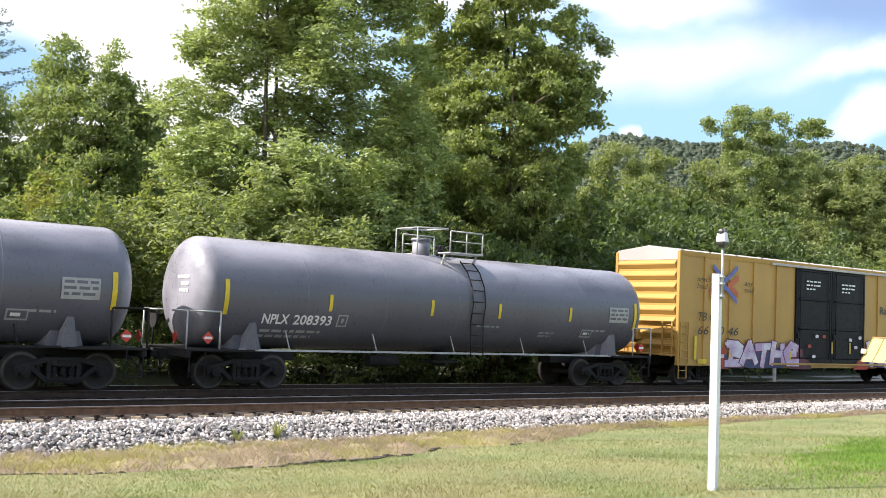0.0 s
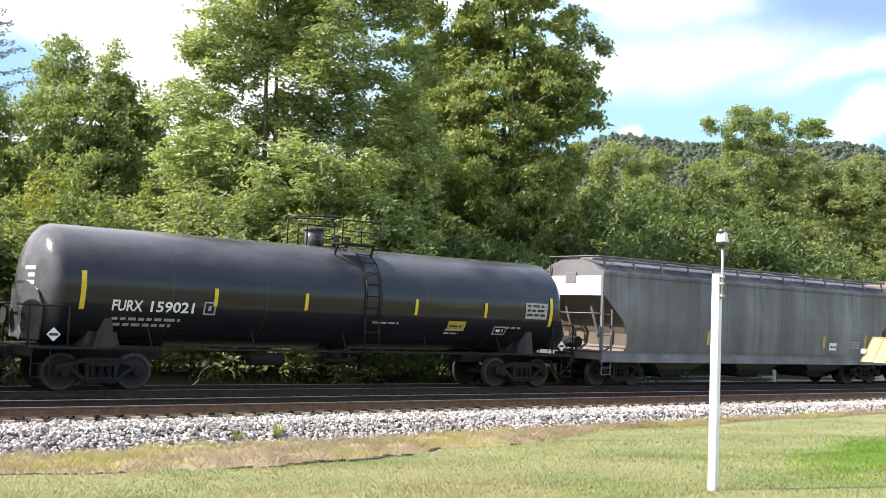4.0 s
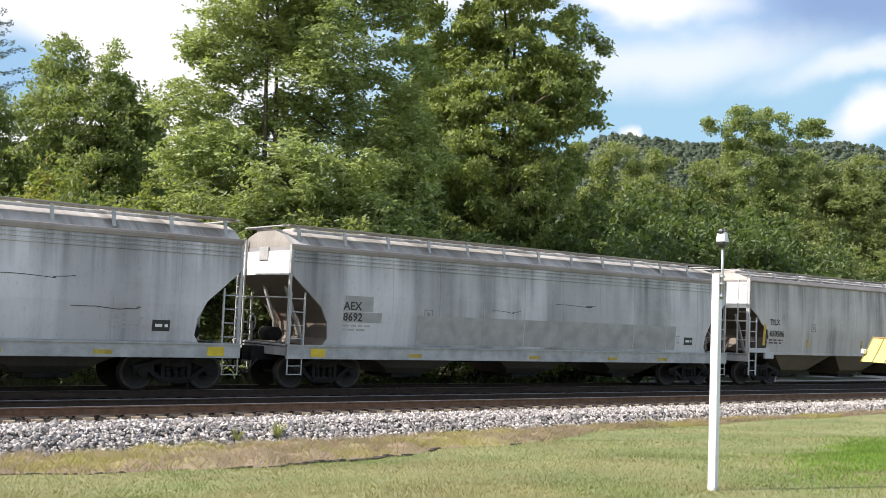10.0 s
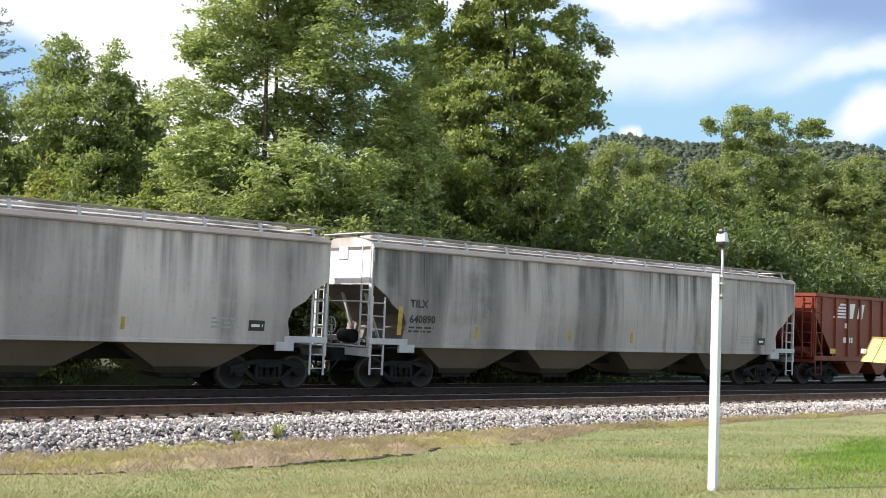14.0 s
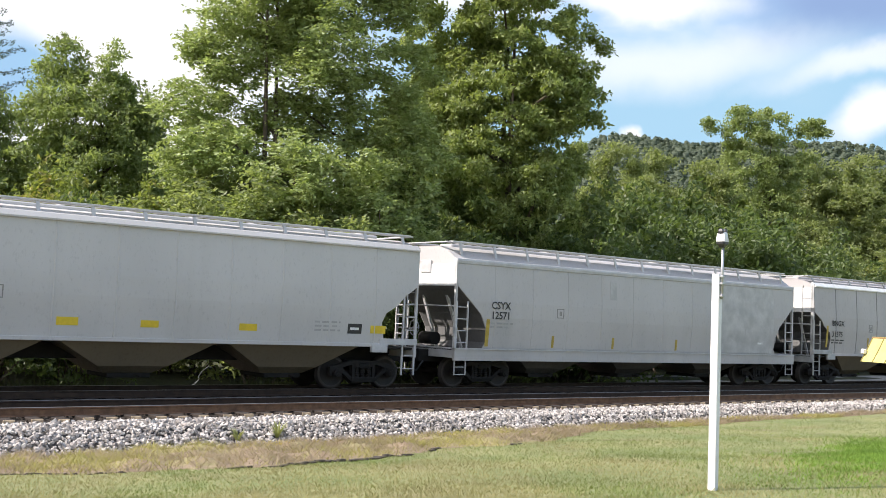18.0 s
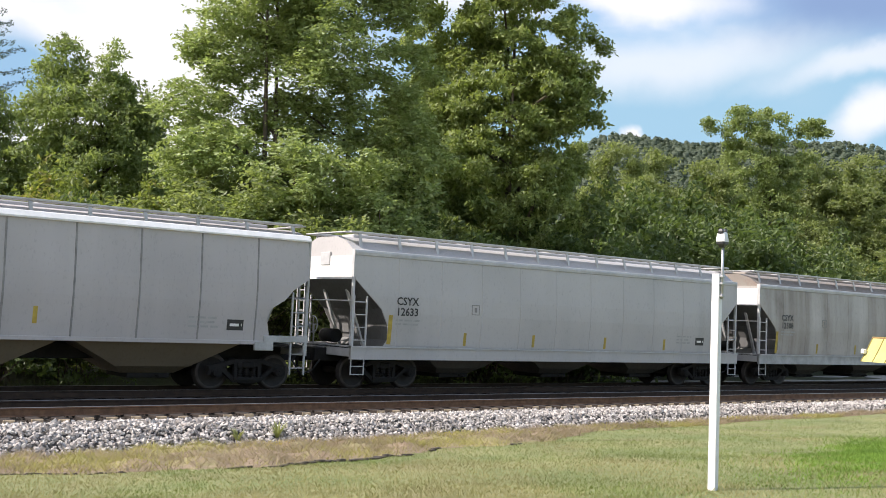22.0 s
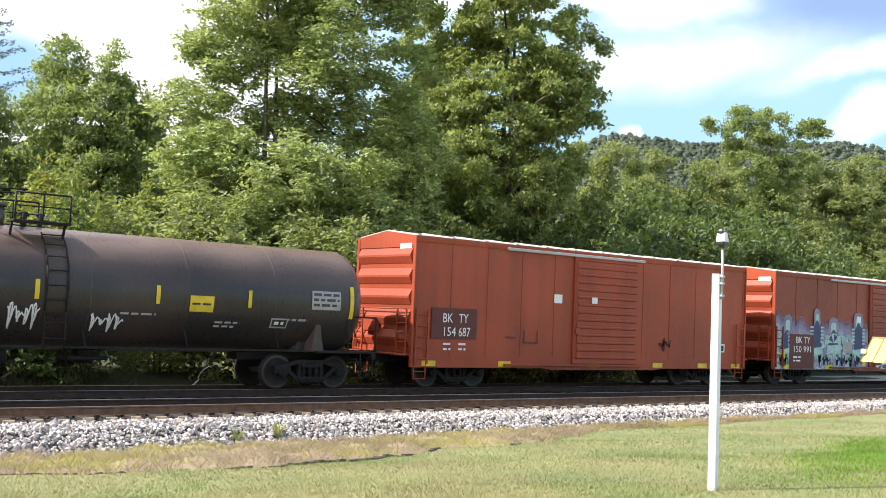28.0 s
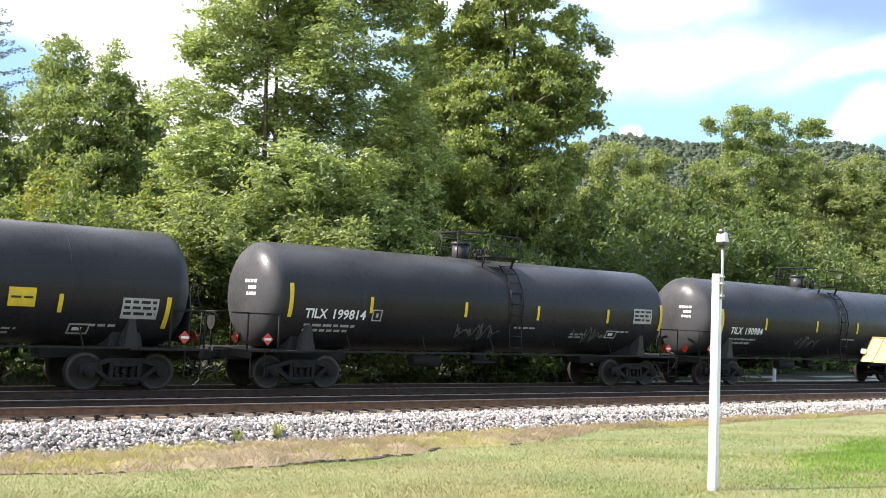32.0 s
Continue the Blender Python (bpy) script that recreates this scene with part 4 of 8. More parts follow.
# ---- things on the lawn ----
def lamp_post():
    ob = tagged(new("lamp_post"), "white square wooden post with a small solar lamp on a pipe", "post")
    ob.matrix_basis = pose(9.99, 7.75, 0.27, 0, -0.7, 14)
    sh = Shape()
    sh.box(-0.046, 0.046, -0.046, 0.046, -0.4, 2.47, 0.006)
    part("post", sh, white_wood, ob)
    p = Shape()
    p.rod((-0.01, -0.065, 2.18), (-0.01, -0.065, 2.81), 0.016, 10)
    part("pipe", p, galvanised, ob, "grey metal pipe")
    for z in (2.22, 2.36, 2.44):
        c = Shape()
        c.box(-0.04, 0.025, -0.085, -0.046, z - 0.012, z + 0.012, 0.003)
        part("strap", c, galvanised, ob)

    def frustum(levels, cx, cy):
        return Shape().loft([[(cx + sx * w, cy + sy * d, z) for sx, sy in ((-1, -0.6), (-0.8, -1), (0.8, -1), (1, -0.6), (1, 0.6), (0.8, 1), (-0.8, 1), (-1, 0.6))] for w, d, z in levels])
    part("lamp_head", frustum([(0.070, 0.055, 2.838), (0.066, 0.052, 2.87), (0.052, 0.042, 2.935), (0.044, 0.034, 2.948)], -0.028, -0.065), white_wood, ob, "white plastic lamp head")
    part("lamp_base", frustum([(0.024, 0.024, 2.77), (0.040, 0.036, 2.795), (0.066, 0.052, 2.812), (0.066, 0.052, 2.837)], -0.028, -0.065), black_cap, ob, "black lamp base")
    for sx in (-0.062, 0.022):
        part("sensor", frustum([(0.022, 0.03, 2.925), (0.026, 0.034, 2.955), (0.018, 0.024, 2.982), (0.008, 0.01, 2.988)], sx, -0.065), black_cap, ob)


galvanised = plain("galvanised_pipe", (0.50, 0.50, 0.52), 0.45, 0.7, 0.15, 6, 0.1)
lamp_post()


def canopy():
    """The tarpaulin roof of a swing set, two steep slopes over a ridge pole."""
    ob = tagged(new("play_canopy"), "yellow tarpaulin canopy with dark seams on a wooden frame", "canopy")
    ob.matrix_basis = pose(CANOPY_X, CANOPY_Y, float(ground_z(CANOPY_X, CANOPY_Y)), 0, 0, -20)
    eave, rise, L = CANOPY_Z - float(ground_z(CANOPY_X, CANOPY_Y)), 0.72, 1.0
    ridge = eave + rise
    for s in (-1, 1):
        def at(f, out=0.0):
            return s * (0.42 * (1 - f) + out), eave + rise * f - 0.03 * math.sin(f * math.pi)
        steps = [k / 5 for k in range(6)]
        sh = Shape()
        sh.loft([[(at(f)[0], -L, at(f)[1]), (at(f)[0], L, at(f)[1]), (at(f, -0.012)[0], L, at(f)[1]), (at(f, -0.012)[0], -L, at(f)[1])] for f in steps])
        cloth = part("tarpaulin", sh, yellow_cloth, ob)
        for yk in (-0.97, -0.5, 0.0, 0.5, 0.97):
            q = Shape()
            q.loft([[(at(f, 0.008)[0], yk - 0.018, at(f)[1]), (at(f, 0.008)[0], yk + 0.018, at(f)[1]), (at(f)[0], yk + 0.018, at(f)[1]), (at(f)[0], yk - 0.018, at(f)[1])] for f in steps])
            part("seam", q, seam_cloth, cloth)
        p = Shape()
        p.box(s * 0.36 - 0.04, s * 0.36 + 0.04, -0.74, -0.66, -0.3, eave + 0.1, 0.006)
        part("post", p, play_wood, ob)
    # small white box added to stand for the cloth's sunlit tip
    g = Shape()
    g.box(-0.40, -0.27, L - 0.10, L + 0.02, eave + 0.22, eave + 0.36, 0.02)
    part("tie_flap", g, white_wood, ob, "white box added for the sunlit canopy tip")
    r = Shape()
    r.rod((0, -L, ridge - 0.04), (0, L, ridge - 0.04), 0.03, 8)
    part("ridge_pole", r, play_wood, ob)


yellow_cloth = plain("yellow_tarpaulin", (0.56, 0.50, 0.17), 0.55, var=0.12, scale=3, bump=0.2)
seam_cloth = plain("dark_seam_tape", (0.16, 0.13, 0.02), 0.6, var=0.2, scale=6, bump=0.1)
play_wood = plain("cedar_wood", (0.30, 0.17, 0.08), 0.75, var=0.3, scale=6, bump=0.3)
CANOPY_X, CANOPY_Y, CANOPY_Z = 28.34, 15.80, 1.35
canopy()


# ---- rolling stock ----
steel_dark = plain("truck_steel", (0.013, 0.0105, 0.009), 0.85, 0.0, 0.5, 4, 0.4)
wheel_steel = plain("wheel_steel", (0.024, 0.018, 0.0145), 0.7, 0.1, 0.4, 4, 0.2)
rim_steel = plain("scuffed_wheel_rim", (0.062, 0.05, 0.043), 0.6, 0.2, 0.35, 5, 0.2)
yellow_paint = plain("yellow_stripe_paint", (0.72, 0.52, 0.03), 0.5, 0, 0.15, 5, 0.05)
dull_yellow = plain("dirty_yellow_paint", (0.50, 0.36, 0.06), 0.6, 0, 0.25, 5, 0.05)
white_paint = plain("white_lettering_paint", (0.80, 0.80, 0.78), 0.5, 0, 0.1, 6, 0.05)
grey_paint = plain("grey_lettering_paint", (0.38, 0.38, 0.37), 0.6, 0, 0.15, 6, 0.05)
black_paint = plain("black_lettering_paint", (0.03, 0.03, 0.032), 0.5, 0, 0.2, 6, 0.05)
faint_yellow = plain("faded_yellow_lettering_paint", (0.13, 0.105, 0.04), 0.6, 0, 0.2, 6, 0.05)
red_sign = plain("red_placard", (0.55, 0.05, 0.03), 0.5, 0, 0.15, 6, 0.05)


def wheelset_mesh():
    sh = Shape()
    sh.rod((0, -0.95, 0), (0, 0.95, 0), 0.085, 10)
    for s in (-1, 1):
        rings = []
        for y, r in ((0.80, 0.13), (0.79, 0.15), (0.765, 0.33), (0.80, 0.375), (0.805, 0.455), (0.70, 0.458), (0.685, 0.49), (0.665, 0.49), (0.66, 0.375), (0.72, 0.32), (0.70, 0.14)):
            rings.append([(r * math.cos(a), s * y, r * math.sin(a)) for a in [2 * math.pi * i / 24 for i in range(24)]])
        sh.loft(rings, True, True)
    me = mesh_of("wheelset", sh, wheel_steel)
    me.materials.append(rim_steel)
    for p in me.polygons:
        if 0.36 < math.hypot(p.center.x, p.center.z) < 0.46 and abs(p.center.y) > 0.79:
            p.material_index = 1
    return me


def side_frame_mesh():
    """A cast three-piece truck side frame with its window and journal ends, in the plane y = 0."""
    sh = Shape()
    def bar(pts, w, t):
        for a, b in zip(pts, pts[1:]):
            sh.beam((a[0], 0, a[1]), (b[0], 0, b[1]), t, w)
    bar([(-1.10, 0.57), (-0.78, 0.64), (-0.42, 0.74), (0.42, 0.74), (0.78, 0.64), (1.10, 0.57)], 0.11, 0.16)
    bar([(-0.80, 0.60), (-0.36, 0.25), (0.36, 0.25), (0.80, 0.60)], 0.10, 0.15)
    bar([(-0.34, 0.25), (-0.34, 0.74)], 0.09, 0.14)
    bar([(0.34, 0.25), (0.34, 0.74)], 0.09, 0.14)
    bar([(-0.40, 0.30), (0.40, 0.30)], 0.06, 0.26)
    bar([(-0.30, 0.66), (0.30, 0.66)], 0.10, 0.20)
    for s in (-1, 1):
        sh.box(s * 0.89 - 0.15, s * 0.89 + 0.15, -0.09, 0.09, 0.44, 0.62, 0.03)
        bar([(s * 1.06, 0.60), (s * 1.06, 0.40)], 0.07, 0.14)
        sh.rod((s * 0.89, -0.19, 0.457), (s * 0.89, 0.05, 0.457), 0.115, 14)
        sh.rod((s * 0.89, -0.215, 0.457), (s * 0.89, -0.19, 0.457), 0.075, 10)
        for q in (0.0, 2.094, 4.189):
            cx, cz = s * 0.89 + 0.05 * math.cos(q), 0.457 + 0.05 * math.sin(q)
            sh.rod((cx, -0.235, cz), (cx, -0.21, cz), 0.018, 6)
    for k in (-0.2, 0.0, 0.2):
        for j in range(5):
            sh.rod((k, 0, 0.33 + 0.055 * j), (k, 0, 0.36 + 0.055 * j), 0.078, 9)
        sh.rod((k, 0, 0.30), (k, 0, 0.62), 0.05, 8)
    return mesh_of("side_frame", sh, steel_dark)


WHEELSET, SIDE_FRAME = wheelset_mesh(), side_frame_mesh()


def bolster_mesh():
    sh = Shape()
    sh.box(-0.18, 0.18, -1.12, 1.12, 0.58, 0.74, 0.03)
    sh.box(-0.24, 0.24, -0.32, 0.32, 0.74, 0.82, 0.02)
    sh.beam((-0.5, -0.55, 0.42), (0.5, -0.55, 0.42), 0.05, 0.1)
    sh.beam((-0.5, 0.55, 0.42), (0.5, 0.55, 0.42), 0.05, 0.1)
    return mesh_of("truck", sh, steel_dark)


BOLSTER = bolster_mesh()


def truck(car, x):
    """A two-axle freight truck under a car."""
    t = part("truck", BOLSTER, steel_dark, car, "dirty cast-steel freight truck")
    t.location = (x, 0, 0)
    for s in (-1, 1):
        f = part("side_frame", SIDE_FRAME, steel_dark, t)
        f.location = (0, s * 1.0, 0)
        if s == 1:
            f.rotation_euler = (0, 0, math.pi)
        w = part("wheelset", WHEELSET, wheel_steel, t, "steel wheels on their axle")
        w.location = (s * 0.89, 0, 0.457)
    return t


def coupler(car, x, way):
    sh = Shape()
    sh.beam((x - way * 0.75, 0, 0.87), (x - way * 0.12, 0, 0.87), 0.13, 0.16)
    sh.box(x - 0.14, x + 0.14, -0.17, 0.13, 0.72, 1.0, 0.04)
    sh.rod((x - way * 0.1, -0.05, 0.58), (x - way * 0.1, -0.05, 1.06), 0.03, 6)
    part("coupler", sh, steel_dark, car)
    hose = Shape()
    hose.pipe([(x - way * 0.45, -0.35, 0.78), (x - way * 0.25, -0.32, 0.5), (x - way * 0.02, -0.15, 0.36)], 0.025)
    part("air_hose", hose, black_paint, car)


def ladder(car, x, y, z0, z1, width, rungs, mat, axis="x", r=0.017, name="ladder"):
    """Two stiles and rungs; axis is the way the rungs run."""
    sh = Shape()
    dx, dy = (width / 2, 0) if axis == "x" else (0, width / 2)
    for s in (-1, 1):
        sh.beam((x + s * dx, y + s * dy, z0), (x + s * dx, y + s * dy, z1), 0.045, 0.045)
    for i in range(rungs):
        z = z0 + (z1 - z0) * (i + 0.5) / rungs
        sh.rod((x - dx, y - dy, z), (x + dx, y + dy, z), r, 6)
    return part(name, sh, mat, car)


def words(car, text, x, z, size, mat, at=lambda z: -1.51, width=None, name="lettering", slant=0.0, bold=0.0, align="LEFT", label=""):
    """Lettering laid on the near side; at(z) gives the side's y."""
    cu = bpy.data.curves.new(name, "FONT")
    cu.body, cu.size, cu.align_x, cu.shear, cu.offset, cu.resolution_u = text, size, align, slant, bold, 2
    tmp = bpy.data.objects.new(name, cu)
    me = bpy.data.meshes.new_from_object(tmp)
    bpy.data.objects.remove(tmp)
    bpy.data.curves.remove(cu)
    co = np.empty(len(me.vertices) * 3, np.float32)
    me.vertices.foreach_get("co", co)
    co = co.reshape(-1, 3)
    if width and len(co):
        span = np.ptp(co[:, 0])
        co[:, 0] *= width / max(span, 1e-6)
    out = np.stack([co[:, 0] + x, [at(float(c) + z) for c in co[:, 1]], co[:, 1] + z], -1).astype(np.float32)
    me.vertices.foreach_set("co", out.ravel())
    me.materials.clear()
    me.materials.append(mat)
    me.update()
    return part(name, me, mat, car, label)


def plate(car, name, x0, x1, z0, z1, mat, at=lambda z: -1.51, label="", rows=6, thick=0.004):
    """A thin painted mark or plate that follows the side."""
    sh = Shape()
    front = [[(x, at(z) - thick, z) for x in (x0, x1)] for z in np.linspace(z0, z1, rows)]
    back = [[(x, at(z) + 0.004, z) for x in (x0, x1)] for z in np.linspace(z0, z1, rows)]
    sh.loft([[f[0], f[1], b[1], b[0]] for f, b in zip(front, back)])
    return part(name, sh, mat, car, label)


def small_print(car, x, z, lines, mat, at=lambda z: -1.51, height=0.05, gap=0.05, seed=1):
    """Writing too small to read: plain bars, a mesh a line."""
    rng = random.Random(seed)
    for i, w in enumerate(lines):
        sh, px = Shape(), x
        zz = z - i * (height + gap)
        while px < x + w:
            step = min(rng.uniform(0.12, 0.3), x + w - px)
            ya, yb = at(zz) - 0.004, at(zz + height) - 0.004
            sh.add([(px, ya, zz), (px + step, ya, zz), (px + step, yb, zz + height), (px, yb, zz + height)], [(0, 1, 2, 3)])
            px += step + 0.06
        part("small_print", sh, mat, car)


def end_steps(car, x, y, mat, z1=1.2, z0=0.35, w=0.42):
    sh = Shape()
    for s in (-1, 1):
        sh.beam((x + s * w / 2, y, z0), (x + s * w / 2, y, z1), 0.04, 0.02)
    for z in (z0 + 0.02, (z0 + z1) / 2):
        sh.beam((x - w / 2, y, z), (x + w / 2, y, z), 0.05, 0.02)
    part("sill_step", sh, mat, car)


def stretched(x):
    """Places along the train are noted for an even 14.72 m a second; this gives them for the true, slowing run."""
    t = (x - 20.0) / 14.72
    return x + gone(t) - 14.72 * t


def start_car(name, label, x0, x1, category):
    car = tagged(new(name), label, category, "cars of the freight train")
    x0, x1 = stretched(x0), stretched(x1)
    half = (x1 - x0) / 2
    CARS.append((car, (x0 + x1) / 2))
    for s in (-1, 1):
        coupler(car, s * half, s)
    return car, half


CARS = []
TANK_R, TANK_Z = 1.455, 2.515


def tank_side(z):
    return -math.sqrt(max(0.01, TANK_R ** 2 - (z - TANK_Z) ** 2)) - 0.018


def tank_car(x0, x1, shell_mat, label, mark="", mark_col=None, stripe=None, graffiti=False, head_shield=None, rail_mat=None, ladder_mat=None, placard="", square=False, deck_dx=0.05,
             stripes_at=(-4.1, -1.0, 2.0, 4.85), seed=0, band=None, mark_at=(-6.6, 1.92, 2.0), signs=(), ends_at=None, ez=(1.94, 2.84), sz=(2.13, 2.58), end_rail_mat=None, short=0.0):
    car, half = start_car("tank_car", label, x0, x1, "tank car")
    rail_mat, ladder_mat, stripe = rail_mat or steel_dark, ladder_mat or steel_dark, stripe or yellow_paint
    H = half - 0.68 - short               # reach of the shell
    kn = H - 0.62                 # where the heads begin
    N = 64
    rings = []
    def ring(x, r):
        return [(x, r * math.cos(a), TANK_Z + r * math.sin(a)) for a in [2 * math.pi * i / N for i in range(N)]]
    head = [(math.sin(t), math.cos(t)) for t in [math.pi / 2 * k / 9 for k in range(10)]]
    for sx, cr in reversed(head[:-1]):
        rings.append(ring(-kn - 0.62 * sx, TANK_R * cr ** 0.8))
    joints = np.linspace(-kn, kn, 7)[1:-1]
    for sx, cr in head[:-1]:
        rings.append(ring(kn + 0.62 * sx, TANK_R * cr ** 0.8))
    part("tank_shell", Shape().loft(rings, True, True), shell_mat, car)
    for j in joints:
        part("weld_seam", Shape().loft([ring(j + d, TANK_R + e) for d, e in ((-0.018, -0.002), (-0.009, 0.005), (0.009, 0.005), (0.018, -0.002))], False, True), shell_mat, car)
    if band is not None:
        part("shell_band", Shape().loft([ring(band + d, TANK_R + e) for d, e in ((-0.13, 0), (-0.12, 0.025), (0.12, 0.025), (0.13, 0))], False, True), shell_mat, car)
    # underframe
    for s in (-1, 1):
        sill = Shape()
        sill.box(min(s * (half - 0.35), s * (half - 4.2)), max(s * (half - 0.35), s * (half - 4.2)), -0.3, 0.3, 0.74, 1.02, 0.02)
        part("stub_sill", sill, steel_dark, car)
    for s in (-1, 1):
        rod = Shape()
        rod.beam((-H + 1.3, s * 1.30, 1.05), (H - 1.3, s * 1.30, 1.05), 0.05, 0.055)
        part("side_rail", rod, rail_mat, car)
        for k, xx in enumerate(np.linspace(-H + 2.8, H - 2.8, 5)):
            br = Shape()
            br.beam((xx, s * 1.29, 1.05), (xx - 0.10, s * 1.18, 1.55), 0.05, 0.02)
            part("rail_bracket", br, rail_mat, car)
        end = s * (half - 0.5)
        deck = Shape()
        deck.box(min(end, end - s * 1.9), max(end, end - s * 1.9), -1.42, 1.42, 1.0, 1.06, 0.01)
        deck.box(min(end, end - s * 0.12), max(end, end - s * 0.12), -1.42, 1.42, 0.84, 1.0, 0.01)
        part("end_platform", deck, steel_dark, car)
        cradle = Shape()
        bx = s * (half - 2.35)
        cradle.slab([(bx - 0.45, 1.05), (bx + 0.45, 1.05), (bx + 0.30, 1.6), (bx - 0.30, 1.6)], -0.95, 0.95)
        cradle.slab([(bx - 0.18, 1.05), (bx + 0.18, 1.05), (bx + 0.07, 1.75), (bx - 0.07, 1.75)], -1.34, 1.34)
        part("saddle", cradle, shell_mat, car)
        for sy in (-1, 1):
            hand = Shape()
            hand.pipe([(end, sy * 1.38, 1.06), (end, sy * 1.38, 2.0), (end, sy * 0.45, 2.0)], 0.025)
            hand.pipe([(end, sy * 1.38, 2.0), (end - s * 0.9, sy * 1.38, 2.0), (end - s * 0.9, sy * 1.38, 1.06)], 0.025)
            part("end_handrail", hand, end_rail_mat or rail_mat, car)
        truck(car, s * (half - 2.35))
        for sy in (-1, 1):
            end_steps(car, end - s * 0.3, sy * 1.42, steel_dark, 1.0, 0.35)
        br = Shape()
        br.rod((end - s * 0.1, 0.95, 1.0), (end - s * 0.1, 0.95, 1.9), 0.03, 6)
        br.loft([[(end - s * 0.1 + 0.03 * q, 0.95 + 0.25 * math.cos(a), 1.75 + 0.25 * math.sin(a)) for a in [math.pi / 6 * i for i in range(12)]] for q in (-1, 1)])
        part("hand_brake", br, steel_dark, car)
        if head_shield:
            hs = Shape()
            prof = [(-1.15, 1.2), (1.15, 1.2), (1.25, 1.9), (1.0, 2.35), (0.5, 2.55), (-0.5, 2.55), (-1.0, 2.35), (-1.25, 1.9)]
            hs.loft([[(s * (H + d - 0.12 * abs(y) ** 2), y, z) for y, z in prof] for d in (0.02, 0.05)])
            part("head_shield", hs, head_shield, car)
        if placard:
            for py, px in ((-1.43, end - s * 0.55), (-0.75, end)):
                pl = Shape()
                if py == -1.43:
                    pl.slab([(px - 0.16, 1.34), (px, 1.18), (px + 0.16, 1.34), (px, 1.50)], py - 0.02, py)
                else:
                    pl.loft([[(px + s * d, py + a, 1.34 + b) for a, b in ((-0.16, 0), (0, -0.16), (0.16, 0), (0, 0.16))] for d in (0.02, 0.04)])
                part("placard", pl, white_paint if placard == "white" else red_sign, car)
                mk = Shape()
                if py == -1.43:
                    mk.slab([(px - 0.1, 1.31), (px + 0.1, 1.31), (px + 0.1, 1.37), (px - 0.1, 1.37)], py - 0.03, py - 0.02)
                    part("placard_mark", mk, black_paint if placard == "white" else white_paint, car)
    # top works
    dx = deck_dx
    dome = Shape()
    dome.rod((dx - 0.5, 0, TANK_Z + TANK_R - 0.1), (dx - 0.5, 0, TANK_Z + TANK_R + 0.42), 0.27, 18)
    dome.rod((dx - 0.5, 0, TANK_Z + TANK_R + 0.42), (dx - 0.5, 0, TANK_Z + TANK_R + 0.50), 0.31, 18)
    part("manway", dome, shell_mat, car)
    for vx, vy in ((dx + 0.15, -0.2), (dx + 0.3, 0.2), (dx + 0.6, 0.0)):
        valve = Shape()
        valve.rod((vx, vy, TANK_Z + TANK_R - 0.05), (vx, vy, TANK_Z + TANK_R + 0.3), 0.06, 8)
        valve.rod((vx - 0.1, vy, TANK_Z + TANK_R + 0.3), (vx + 0.1, vy, TANK_Z + TANK_R + 0.3), 0.04, 8)
        part("valve", valve, steel_dark, car)
    zt = TANK_Z + TANK_R + 0.08
    for sy in (-1, 1):
        plat = Shape()
        plat.box(dx - 0.35, dx + 0.95, sy * 0.95 - 0.30, sy * 0.95 + 0.30, zt - 0.05, zt, 0.01)
        plat.beam((dx - 0.3, sy * 0.95, zt - 0.05), (dx - 0.3, sy * 0.8, zt - 0.42), 0.05, 0.05)
        plat.beam((dx + 0.9, sy * 0.95, zt - 0.05), (dx + 0.9, sy * 0.8, zt - 0.42), 0.05, 0.05)
        part("top_platform", plat, rail_mat, car)
    for sy in (-1, 1):
        rl = Shape()
        rl.pipe([(dx - 0.32, sy * 1.22, zt), (dx - 0.32, sy * 1.22, zt + 0.62), (dx + 0.92, sy * 1.22, zt + 0.62), (dx + 0.92, sy * 1.22, zt)], 0.022)
        rl.rod((dx + 0.3, sy * 1.22, zt), (dx + 0.3, sy * 1.22, zt + 0.62), 0.02, 6)
        rl.pipe([(dx - 0.32, sy * 1.22, zt + 0.32), (dx + 0.92, sy * 1.22, zt + 0.32)], 0.016)
        part("platform_railing", rl, rail_mat, car)
    guard = Shape()
    guard.pipe([(dx - 1.05, -0.55, zt - 0.12), (dx - 1.05, -0.55, zt + 0.7), (dx - 1.05, 0.55, zt + 0.7), (dx - 1.05, 0.55, zt - 0.12)], 0.022)
    part("guard_hoop", guard, rail_mat, car)
    guard = Shape()
    guard.pipe([(dx - 1.05, -0.55, zt + 0.7), (dx + 0.1, -0.55, zt + 0.75), (dx + 0.1, 0.55, zt + 0.75), (dx - 1.05, 0.55, zt + 0.7)], 0.022)
    part("guard_rail", guard, rail_mat, car)
    for sy in (-1, 1):
        stile = None
        for e in (-0.24, 0.24):
            pts = [(dx + 0.65 + e, sy * (TANK_R + 0.07) * math.cos(a), TANK_Z + (TANK_R + 0.07) * math.sin(a)) for a in [math.radians(q) for q in (58, 40, 20, 0, -20)]]
            pts.append((dx + 0.65 + e, sy * (TANK_R + 0.03), 1.0))
            one = part("side_ladder" if stile is None else "stile", Shape().pipe(pts, 0.02), ladder_mat, stile or car)
            stile = stile or one
        spots = [((TANK_R + 0.07) * math.cos(math.radians(q)), TANK_Z + (TANK_R + 0.07) * math.sin(math.radians(q))) for q in (55, 42, 29, 16, 3, -10, -23)]
        for yy_, zz_ in spots + [(TANK_R + 0.02, 1.6), (TANK_R + 0.02, 1.25)]:
            rung = Shape()
            rung.rod((dx + 0.41, sy * yy_, zz_), (dx + 0.89, sy * yy_, zz_), 0.016, 6)
